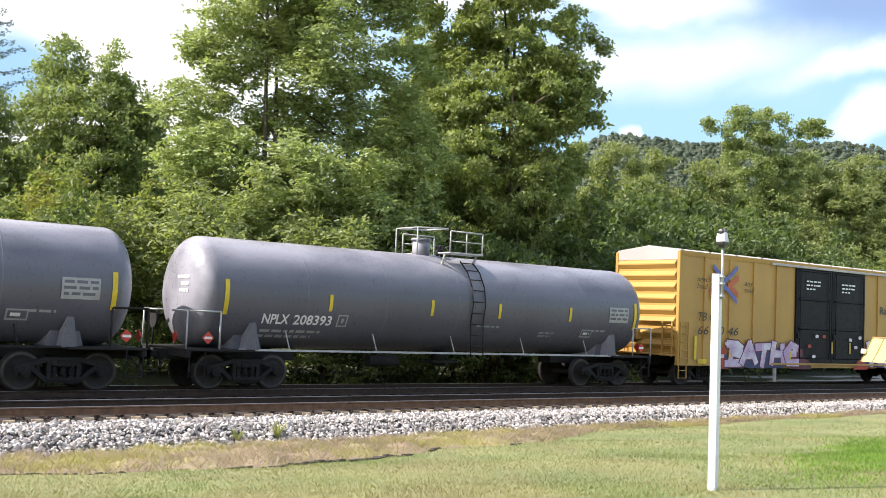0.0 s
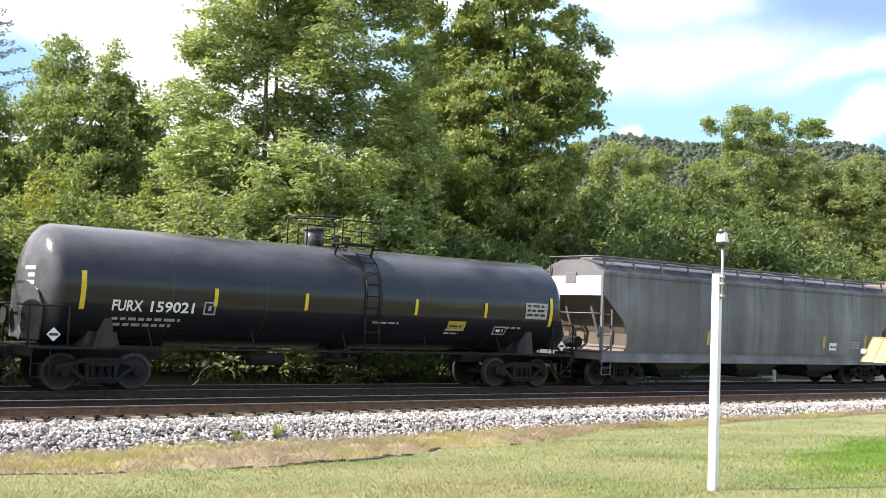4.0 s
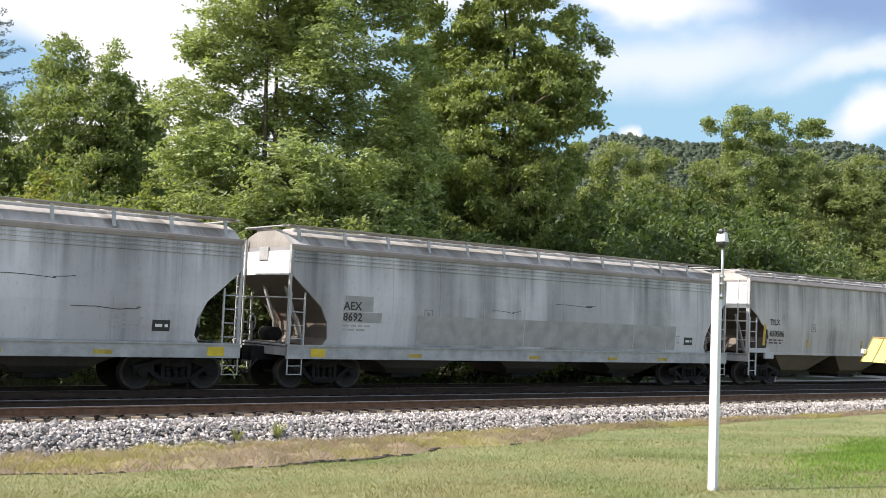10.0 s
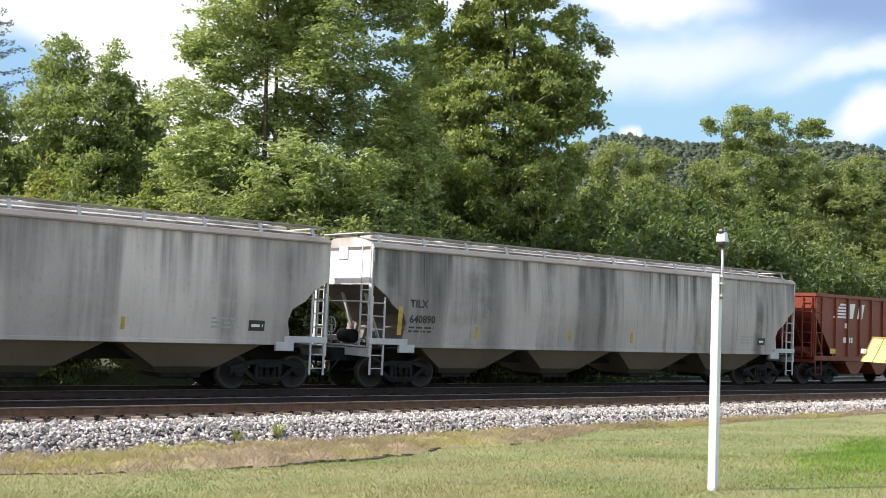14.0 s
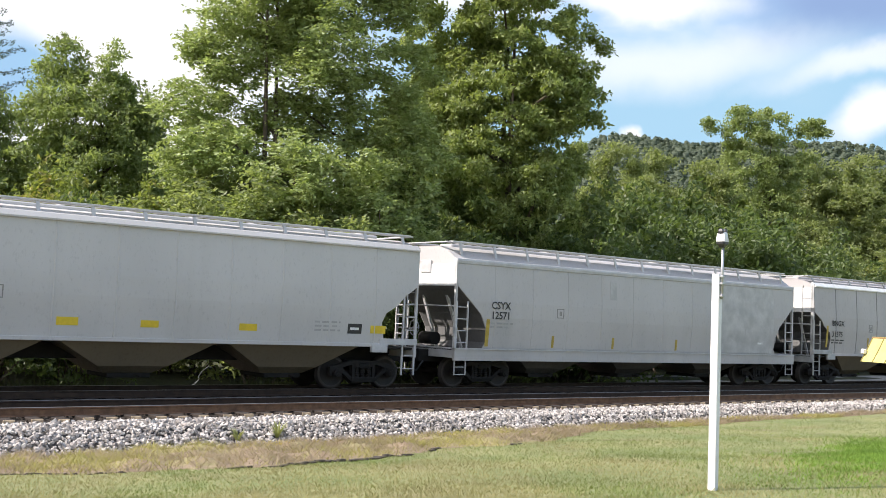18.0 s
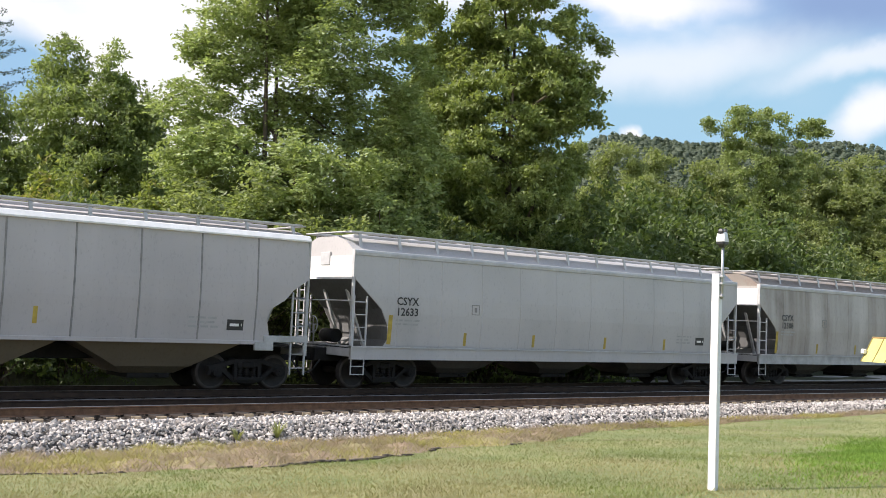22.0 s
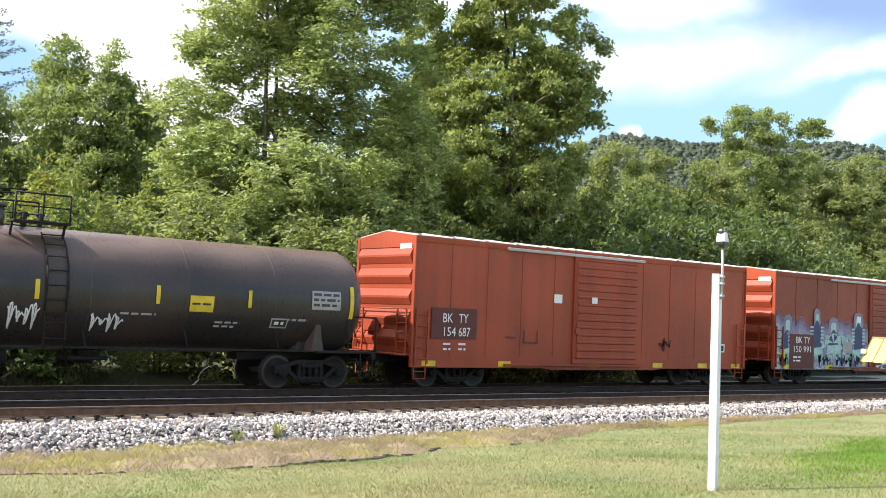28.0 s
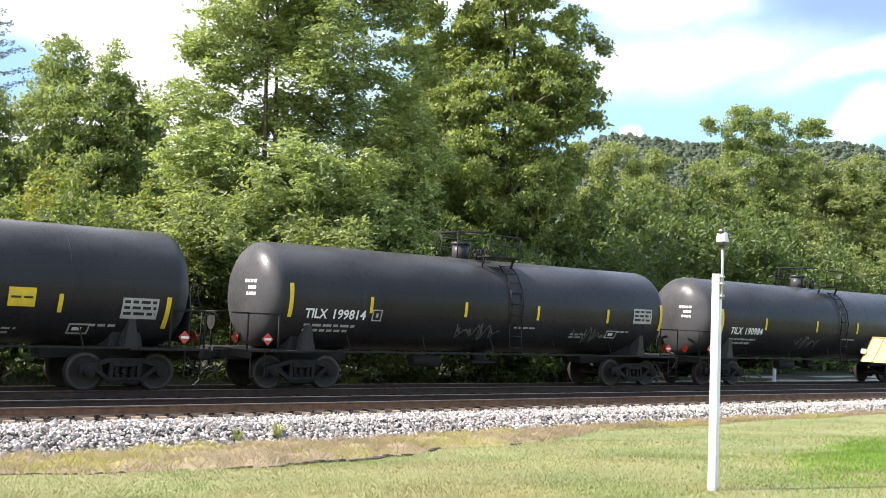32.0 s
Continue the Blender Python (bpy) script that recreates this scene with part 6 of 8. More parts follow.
def open_hopper(x0, x1, body_mat, label, frame_mat=None, seed=0):
    """An open coal hopper: ribbed flat sides, slanted ends over open platforms."""
    car, half = start_car("open_hopper", label, x0, x1, "hopper car")
    B, W, zb, zt = half - 0.66, 1.50, 1.18, 3.64
    frame_mat = frame_mat or body_mat
    zs = [zb, 1.6, 2.3, 2.95, 3.64]
    xe = [B - 1.35, B - 1.05, B - 0.5, B - 0.05, B - 0.02]
    for s in (-1, 1):
        rows = [[(-x, s * W, z), (x, s * W, z), (x, s * (W - 0.03), z), (-x, s * (W - 0.03), z)] for x, z in zip(xe, zs)]
        part("side_sheet", Shape().loft(rows), body_mat, car)
        tc = Shape()
        tc.box(-B, B, s * (W + 0.02) - 0.06, s * (W + 0.02) + 0.06, zt - 0.08, zt + 0.06, 0.015)
        part("top_chord", tc, body_mat, car)
        ss = Shape()
        ss.box(-B, B, s * (W + 0.0) - 0.06, s * (W + 0.0) + 0.06, 1.0, 1.2, 0.015)
        part("side_sill", ss, frame_mat, car)
        for k in range(9):
            x = -B + 1.5 + (2 * B - 3.0) * k / 8
            p = Shape()
            p.slab([(x - 0.05, 1.15), (x + 0.05, 1.15), (x + 0.05, zt - 0.06), (x - 0.05, zt - 0.06)], min(s * W, s * (W + 0.07)), max(s * W, s * (W + 0.07)))
            part("side_post", p, body_mat, car)
    for s in (-1, 1):
        sl = Shape()
        sl.loft([[(s * x, -W + 0.03, z), (s * x, W - 0.03, z), (s * (x - 0.04), W - 0.03, z), (s * (x - 0.04), -W + 0.03, z)] for x, z in ((B - 2.2, 0.9), (B - 1.05, 1.7), (B - 0.05, 2.95), (B - 0.05, zt))])
        part("slope_sheet", sl, body_mat, car)
        hd = Shape()
        hd.box(min(s * B, s * (B - 0.1)), max(s * B, s * (B - 0.1)), -W, W, zt - 0.08, zt + 0.06, 0.015)
        part("end_chord", hd, body_mat, car)
        dk = Shape()
        dk.box(min(s * B, s * (B - 1.5)), max(s * B, s * (B - 1.5)), -1.45, 1.45, 1.05, 1.12, 0.01)
        part("end_deck", dk, frame_mat, car)
        es = Shape()
        es.box(min(s * B, s * (B - 0.1)), max(s * B, s * (B - 0.1)), -1.52, 1.52, 0.9, 1.16, 0.01)
        part("end_sill", es, frame_mat, car)
        for y in (-1.44, -0.5, 0.5, 1.44):
            p = Shape()
            p.beam((s * (B - 0.06), y, 1.1), (s * (B - 0.06), y, zt), 0.08, 0.06)
            part("end_post", p, frame_mat, car)
            q = Shape()
            q.beam((s * (B - 0.1), y * 0.9, 2.8), (s * (B - 1.0), y * 0.9, 1.1), 0.07, 0.06)
            part("end_brace", q, frame_mat, car)
        for sy in (-1, 1):
            ladder(car, s * (B - 0.3), sy * 1.53, 1.1, zt - 0.1, 0.42, 6, frame_mat)
            ladder(car, s * (B + 0.02), sy * 1.2, 1.1, zt - 0.1, 0.42, 6, frame_mat, "y", name="end_ladder")
            end_steps(car, s * (B - 0.3), sy * 1.53, frame_mat, 1.0, 0.42)
        tk = Shape()
        tk.rod((s * (B - 0.6), -0.9, 1.34), (s * (B - 0.6), -0.2, 1.34), 0.2, 12)
        part("brake_cylinder", tk, frame_mat, car)
        truck(car, s * (half - 1.95))
    for k in range(3):
        c = (k - 1) * (2 * B - 4.4) / 3
        by = Shape()
        hw = (2 * B - 4.4) / 6
        by.loft([[(c - a, -1.4, z), (c + a, -1.4, z), (c + a, 1.4, z), (c - a, 1.4, z)] for a, z in ((hw * 0.25, 0.45), (hw, 1.2))])
        part("hopper_bay", by, frame_mat, car)
    cs = Shape()
    cs.box(-half + 0.3, half - 0.3, -0.3, 0.3, 0.74, 1.05, 0.02)
    part("centre_sill", cs, steel_dark, car)
    return car


def box_car(x0, x1, body_mat, label, ze, zs, end_mat, roof_mat, door, door_mat, posts, seed=0, shiny=None, ends=7):
    """A boxcar with corrugated ends, side seams or posts, and sliding doors; door = (from, to) along x."""
    car, half = start_car("boxcar", label, x0, x1, "boxcar")
    B, W = half - 0.80, 1.47
    zp = ze + 0.20
    body = Shape()
    body.box(-B, B, -W, W, zs + 0.32, ze, 0.015)
    part("body", body, body_mat, car)
    for s in (-1, 1):
        sill = Shape()
        d0, d1 = door
        sill.slab([(-B, zs), (d0 - 1.2, zs), (d0 - 0.9, zs - 0.05), (d1 + 0.9, zs - 0.05), (d1 + 1.2, zs), (B, zs), (B, zs + 0.34), (-B, zs + 0.34)], s * W - 0.02, s * W + 0.02)
        part("side_sill", sill, body_mat, car)
        ch = Shape()
        ch.sweep([(s * (W - 0.1), ze - 0.14), (s * (W + 0.03), ze - 0.14), (s * (W + 0.05), ze - 0.02), (s * (W + 0.05), ze + 0.02), (s * (W - 0.1), ze + 0.03)], -B - 0.02, B + 0.02)
        part("side_plate", ch, body_mat, car)
        n = posts
        for k in range(n + 1):
            x = -B + 2 * B * k / n
            if d0 - 0.12 < x < d1 + 0.12:
                continue
            p = Shape()
            wv = 0.05 if shiny is None else 0.09
            out = 0.014 if shiny is None else 0.06
            x = min(max(x, -B + wv), B - wv)
            p.slab([(x - wv, zs + 0.02), (x + wv, zs + 0.02), (x + wv, ze - 0.13), (x - wv, ze - 0.13)], min(s * W, s * (W + out)), max(s * W, s * (W + out)))
            part("side_post", p, body_mat, car)
        # doors
        leaves = [(d0, d1)] if shiny is None else [(d0, (d0 + d1) / 2), ((d0 + d1) / 2, d1)]
        for a, b in leaves:
            dr = Shape()
            dr.box(a + 0.01, b - 0.01, min(s * W, s * (W + 0.08)), max(s * W, s * (W + 0.08)), zs + 0.14, ze - 0.16, 0.02)
            leaf = part("door", dr, door_mat, car, "sliding door of the boxcar")
            for k in range(14 if shiny is None else 4):
                z = zs + 0.35 + (ze - zs - 0.6) * k / (13 if shiny is None else 3)
                rb = Shape()
                rb.sweep([(s * (W + 0.08), z - 0.05), (s * (W + 0.11), z - 0.02), (s * (W + 0.11), z + 0.02), (s * (W + 0.08), z + 0.05)], a + 0.18, b - 0.18)
                part("door_rib", rb, door_mat, leaf)
            lk = Shape()
            for e in (a + 0.22, b - 0.22) if shiny is not None else (a + 0.1,):
                lk.rod((e, s * (W + 0.13), zs + 0.3), (e, s * (W + 0.13), ze - 0.3), 0.018, 6)
            lk.box(a + 0.05, a + 0.22, min(s * (W + 0.09), s * (W + 0.15)), max(s * (W + 0.09), s * (W + 0.15)), zs + 1.1, zs + 1.3, 0.01)
            part("door_lock_bar", lk, door_mat, leaf)
        for z, h in ((zs + 0.06, 0.07), (ze - 0.17, 0.09)):
            tr = Shape()
            tr.box(d0 - (2.9 if shiny is None else 1.6), d1 + (0.2 if shiny is None else 1.6), min(s * W, s * (W + 0.12)), max(s * W, s * (W + 0.12)), z, z + h, 0.01)
            part("door_track", tr, body_mat if z < 2 else roof_mat, car)
    roof = Shape()
    roof.sweep([(-W - 0.04, ze + 0.0), (-W - 0.04, ze + 0.03), (0, zp), (W + 0.04, ze + 0.03), (W + 0.04, ze + 0.0)], -B, B)
    part("roof", roof, roof_mat, car)
    for k in range(13):
        x = -B + 0.1 + (2 * B - 0.2) * k / 12
        rb = Shape()
        rb.loft([[(xx, -W - 0.03, ze + 0.03), (xx, 0, zp), (xx, W + 0.03, ze + 0.03), (xx, W + 0.03, ze + 0.065), (xx, 0, zp + 0.04), (xx, -W - 0.03, ze + 0.065)] for xx in (x - 0.06, x + 0.06)])
        part("roof_rib", rb, roof_mat, car)
    for s in (-1, 1):
        # corrugated end
        nz = ends
        step = (ze - zs - 0.75) / nz
        for k in range(nz):
            z = zs + 0.5 + step * (k + 0.5)
            c = Shape()
            c.loft([[(s * B, y * f, z - step * 0.40), (s * (B + 0.02 * 1), y * f, z - step * 0.36), (s * (B + 0.11), y * f * 0.985, z - step * 0.05), (s * (B + 0.11), y * f * 0.985, z + step * 0.05), (s * (B + 0.02), y * f, z + step * 0.36), (s * B, y * f, z + step * 0.40)] for y, f in ((-W + 0.1, 1), (W - 0.1, 1))])
            part("end_corrugation", c, end_mat, car)
        top = Shape()
        top.loft([[(s * (B + d), -W, ze - 0.30), (s * (B + d), W, ze - 0.30), (s * (B + d), W, ze + 0.02), (s * (B + d), 0, zp), (s * (B + d), -W, ze + 0.02)] for d in (-0.02, 0.03)])
        part("end_top_panel", top, end_mat if shiny is None else roof_pale, car)
        for sy in (-1, 1):
            po = Shape()
            po.box(min(s * B, s * (B + 0.05)), max(s * B, s * (B + 0.05)), sy * W - 0.07, sy * W + 0.07, zs, ze, 0.015)
            part("corner_post", po, end_mat, car)
            ladder(car, s * (B - 0.28), sy * (W + 0.08), zs + 0.1, 2.3, 0.42, 5, body_mat)
            ladder(car, s * (B + 0.15), sy * 1.12, zs + 0.3, 2.3, 0.44, 5, end_mat, "y", name="end_ladder")
            end_steps(car, s * (B - 0.28), sy * (W + 0.02), body_mat, zs + 0.1, 0.3)
        bs = Shape()
        bs.box(min(s * B, s * (B + 0.4)), max(s * B, s * (B + 0.4)), -1.4, 1.4, zs + 0.33, zs + 0.38, 0.01)
        part("crossover_platform", bs, end_mat, car)
        gr = Shape()
        gr.rod((s * (B + 0.16), -1.3, 2.3), (s * (B + 0.16), 1.3, 2.3), 0.02, 6)
        part("end_grab_rail", gr, end_mat, car)
        bx = Shape()
        bx.box(min(s * B, s * (B + 0.25)), max(s * B, s * (B + 0.25)), 0.2, 0.75, 1.6, 2.0, 0.03)
        part("brake_housing", bx, end_mat, car)
        cp = Shape()
        cp.box(min(s * (B - 0.5), s * (half - 0.35)), max(s * (B - 0.5), s * (half - 0.35)), -0.24, 0.24, 0.72, 1.04, 0.02)
        part("draft_sill", cp, steel_dark, car)
        truck(car, s * (half - 2.75))
    und = Shape()
    und.box(-half + 0.9, half - 0.9, -0.35, 0.35, 0.78, 1.1, 0.02)
    for x in np.linspace(-B + 4.5, B - 4.5, 5):
        und.box(x - 0.08, x + 0.08, -1.42, 1.42, 0.85, 1.08)
    part("underframe", und, steel_dark, car)
    tk = Shape()
    tk.rod((-1.6, -0.8, 0.75), (-0.5, -0.8, 0.75), 0.18, 12)
    part("brake_reservoir", tk, steel_dark, car)
    return car, B, (lambda z: -W - 0.028 if shiny is None else -W - 0.075), W


# ---- paints of the cars ----
seam_paint = plain("grimy_seam_paint", (0.27, 0.26, 0.25), 0.65, 0, 0.3, 4, 0.1)
bay_dark = paint("dark_bay_paint", (0.11, 0.10, 0.09), (0.04, 0.035, 0.03), 0.5, 0.45, 0.75, 1.2, 0.7, 71.0, 0.2)
# tank tops and ends get a pale dusty tone that stands in for sunlight
tank_grey = paint("weathered_top_lit_grey_tank_paint", (0.115, 0.113, 0.135), (0.05, 0.05, 0.055), 0.35, 0.5, 0.8, 0.8, 0.42, 1.0, 0.12, lit_dust=(0.38, 0.37, 0.41), lit_share=0.85, gloss=0.4)
tank_black = paint("black_tank_paint", (0.018, 0.018, 0.022), (0.06, 0.05, 0.045), 0.35, 0.5, 0.8, 0.8, 0.36, 2.0, 0.3, lit_dust=(0.075, 0.075, 0.08), lit_share=0.5, gloss=0.2)
tank_gloss = paint("gloss_black_tank_paint", (0.016, 0.016, 0.02), (0.04, 0.035, 0.03), 0.2, 0.55, 0.85, 0.8, 0.22, 2.6, 0.2, lit_dust=(0.16, 0.16, 0.17), lit_share=0.7, gloss=0.4)
tank_black_dull = paint("dusty_black_tank_paint", (0.026, 0.025, 0.028), (0.05, 0.045, 0.04), 0.35, 0.48, 0.8, 0.8, 0.42, 3.0, 0.3, lit_dust=(0.098, 0.098, 0.102), lit_share=0.65, gloss=0.2)
tank_rust_top = paint("rust_tinged_black_paint", (0.042, 0.036, 0.033), (0.15, 0.075, 0.05), 0.45, 0.45, 0.8, 0.7, 0.42, 4.0, 0.3, lit_dust=(0.21, 0.145, 0.115), lit_share=0.8, gloss=0.4)
hop_dark = paint("sooty_grey_hopper_paint", (0.20, 0.20, 0.205), (0.05, 0.045, 0.045), 0.7, 0.42, 0.66, 0.8, 0.6, 5.0, 0.3, rust=0.2, bands=0.45, drip=0.85, low_dust=0.75, low_col=(0.085, 0.08, 0.082))
hop_tan = paint("brownish_grey_hopper_paint", (0.315, 0.252, 0.20), (0.09, 0.075, 0.06), 0.7, 0.46, 0.66, 0.8, 0.6, 6.0, 0.2, rust=0.45, bands=0.75, drip=0.85)
hop_pale = paint("pale_grey_hopper_paint", (0.68, 0.655, 0.655), (0.15, 0.14, 0.125), 0.4, 0.5, 0.68, 0.8, 0.55, 7.0, 0.06, rust=0.08, bands=0.35, drip=0.3)
hop_aex = paint("streaked_pale_grey_paint", (0.635, 0.625, 0.64), (0.12, 0.12, 0.12), 0.65, 0.47, 0.66, 1.0, 0.55, 8.5, 0.12, rust=0.1, bands=0.35, drip=0.85)
hop_aex_b = paint("streaked_grey_paint", (0.60, 0.59, 0.60), (0.13, 0.13, 0.13), 0.65, 0.46, 0.64, 1.0, 0.55, 11.5, 0.12, rust=0.1, bands=0.4, drip=0.80)
hop_tilx = paint("grimy_off_white_paint", (0.53, 0.495, 0.47), (0.10, 0.095, 0.09), 0.7, 0.46, 0.66, 1.2, 0.6, 13.0, 0.15, bands=0.35, drip=0.75)
hop_tilx_b = paint("stained_off_white_paint", (0.595, 0.531, 0.492), (0.11, 0.105, 0.10), 0.7, 0.47, 0.66, 1.1, 0.6, 17.3, 0.15, bands=0.35, drip=0.70)
hop_tilx_c = paint("black_streaked_white_paint", (0.50, 0.45, 0.42), (0.07, 0.065, 0.06), 0.8, 0.46, 0.62, 1.3, 0.6, 21.9, 0.15, bands=0.5, drip=0.95)
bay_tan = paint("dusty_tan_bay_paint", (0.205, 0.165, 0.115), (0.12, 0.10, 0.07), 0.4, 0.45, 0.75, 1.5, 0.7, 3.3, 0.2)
hop_ecnx = paint("clean_light_grey_paint", (0.53, 0.515, 0.505), (0.25, 0.24, 0.22), 0.25, 0.5, 0.8, 0.9, 0.5, 23.0, 0.06)
hop_csyx = paint("satin_grey_paint", (0.48, 0.459, 0.452), (0.20, 0.20, 0.20), 0.3, 0.5, 0.8, 0.8, 0.5, 27.0, 0.08)
hop_bngx = paint("flat_grey_paint", (0.475, 0.445, 0.44), (0.19, 0.187, 0.185), 0.3, 0.5, 0.8, 0.8, 0.55, 29.0, 0.1)
hop_csyx_b = paint("dusty_warm_grey_paint", (0.50, 0.468, 0.44), (0.16, 0.125, 0.10), 0.7, 0.44, 0.7, 1.2, 0.6, 33.0, 0.15, bands=0.3, rust=0.1, low_dust=0.4, low_col=(0.25, 0.21, 0.17), drip=0.40)
frame_dull = plain("dull_blue_grey_frame_paint", (0.20, 0.20, 0.205), 0.65, 0, 0.35, 1.2, 0.15)
frame_white = plain("off_white_frame_paint", (0.52, 0.515, 0.515), 0.6, 0, 0.14, 3, 0.15)
# extra white, to paint in the sun on end sheets and eaves
frame_bright = plain("sunlit_white_sheet_paint", (0.84, 0.83, 0.81), 0.5, 0, 0.12, 3, 0.1)
# slope sheets: grime plus the recess's shade, both put into the colour
slope_grime_shade = paint("brown_grimed_shaded_slope_paint", (0.20, 0.165, 0.135), (0.07, 0.055, 0.045), 0.6, 0.42, 0.66, 1.0, 0.75, 81.0, 0.2, rust=0.3)
slope_grey_shade = paint("grey_shaded_slope_paint", (0.17, 0.168, 0.165), (0.06, 0.055, 0.05), 0.5, 0.42, 0.66, 1.0, 0.75, 83.0, 0.2)
frame_grey = plain("grey_frame_paint", (0.44, 0.44, 0.43), 0.6, 0, 0.25, 3, 0.15)
red_hopper = paint("oxide_red_hopper_paint", (0.20, 0.045, 0.025), (0.05, 0.02, 0.015), 0.5, 0.45, 0.75, 0.9, 0.55, 37.0, 0.2)
brown_hopper = paint("old_dark_brown_paint", (0.040, 0.028, 0.024), (0.016, 0.013, 0.011), 0.5, 0.45, 0.75, 0.9, 0.65, 39.0, 0.25, rust=0.25)
box_red = paint("faded_oxide_red_boxcar_paint", (0.35, 0.062, 0.026), (0.13, 0.030, 0.016), 0.5, 0.42, 0.72, 1.6, 0.6, 41.0, 0.2, rust=0.35)
box_red_b = paint("deep_oxide_red_boxcar_paint", (0.26, 0.047, 0.022), (0.09, 0.022, 0.013), 0.5, 0.42, 0.72, 1.6, 0.6, 43.0, 0.2, rust=0.35)
box_yellow = paint("mustard_yellow_boxcar_paint", (0.47, 0.28, 0.075), (0.2, 0.12, 0.05), 0.35, 0.48, 0.8, 0.8, 0.55, 45.0, 0.1)
box_black = paint("black_door_paint", (0.008, 0.008, 0.012), (0.03, 0.027, 0.025), 0.25, 0.5, 0.8, 0.8, 0.6, 47.0, 0.2, gloss=0.15)
roof_pale = paint("pale_galvanised_roof", (0.45, 0.42, 0.40), (0.25, 0.2, 0.18), 0.4, 0.45, 0.8, 0.8, 0.5, 49.0, 0.1)
roof_rust = paint("dusty_roof", (0.31, 0.275, 0.245), (0.13, 0.09, 0.065), 0.5, 0.45, 0.7, 0.8, 0.7, 51.0, 0.15, rust=0.3)
roof_white = paint("dusty_white_roof", (0.52, 0.49, 0.45), (0.13, 0.11, 0.09), 0.85, 0.42, 0.60, 2.2, 0.7, 53.0, 0.25, rust=0.15, low_dust=0.9, low_col=(0.17, 0.15, 0.13))

lilac_paint = plain("lilac_spray_paint", (0.70, 0.60, 0.70), 0.55, 0, 0.2, 4, 0.05)
violet_paint = plain("dull_violet_spray_paint", (0.25, 0.22, 0.33), 0.6, 0, 0.3, 2.5, 0.05)
mint_paint = plain("mint_spray_paint", (0.40, 0.60, 0.55), 0.55, 0, 0.25, 4, 0.05)
navy_paint = plain("navy_spray_paint", (0.035, 0.045, 0.13), 0.55, 0, 0.25, 4, 0.05)
red_spray = plain("red_spray_paint", (0.45, 0.05, 0.03), 0.55, 0, 0.2, 4, 0.05)
blue_paint = plain("blue_emblem_paint", (0.13, 0.16, 0.42), 0.55, 0, 0.15, 4, 0.05)
orange_red = plain("orange_red_emblem_paint", (0.55, 0.13, 0.06), 0.55, 0, 0.15, 4, 0.05)
brown_red = plain("brown_red_emblem_paint", (0.30, 0.07, 0.03), 0.55, 0, 0.15, 4, 0.05)
maroon_patch = plain("maroon_patch_paint", (0.11, 0.022, 0.018), 0.6, 0, 0.2, 3, 0.05)
grey_patch = plain("grey_patch_paint", (0.37, 0.36, 0.35), 0.6, 0, 0.2, 2, 0.05)
pale_patch = plain("pale_patch_paint", (0.68, 0.67, 0.66), 0.55, 0, 0.12, 2, 0.05)
def run_stain(name, col, most, seed):
    """Grime that has run down a side in ragged streaks and lets the paint show between them."""
    m, tree, bsdf = shader(name)
    streak = noise_of(tree, 3.0, (1, 0.2, 0.07), seed, 2)
    tree.links.new(mixer(tree, ramp(tree, noise_of(tree, 9, offset=seed), 0.3, 0.7), col, [v * 0.7 for v in col]), bsdf.inputs["Base Color"])
    tree.links.new(ramp(tree, streak, 0.22, 0.70, most), bsdf.inputs["Alpha"])
    bsdf.inputs["Roughness"].default_value = 0.8
    return m


stain_dark = run_stain("dark_run_stain", (0.16, 0.145, 0.12), 0.22, 2.0)
stain_faint = run_stain("faint_dust_stain", (0.22, 0.20, 0.17), 0.15, 7.0)
pale_patch = plain("pale_grey_patch_paint", (0.50, 0.49, 0.48), 0.6, 0, 0.2, 2, 0.05)
bay_rust = paint("dusty_rusty_bay_paint", (0.20, 0.165, 0.13), (0.07, 0.05, 0.035), 0.5, 0.42, 0.66, 1.2, 0.75, 61.0, 0.2, rust=0.5)
dun_patch = plain("dun_patch_paint", (0.34, 0.29, 0.235), 0.6, 0, 0.2, 2, 0.05)
faint_grey = plain("faint_grey_spray_paint", (0.13, 0.13, 0.13), 0.6, 0, 0.3, 5, 0.05)
oil_stain = plain("oily_stain", (0.075, 0.073, 0.085), 0.4, 0, 0.35, 3, 0.05)
cream_paint = plain("cream_spray_paint", (0.66, 0.63, 0.55), 0.6, 0, 0.2, 4, 0.05)
# dark base, pale top: the sunlit upper half is painted in
tank_white_top = paint("top_lit_pale_grey_tank_paint", (0.085, 0.084, 0.105), (0.07, 0.07, 0.075), 0.4, 0.5, 0.75, 0.8, 0.45, 61.0, 0.12, lit_dust=(0.68, 0.675, 0.72), lit_share=0.95)


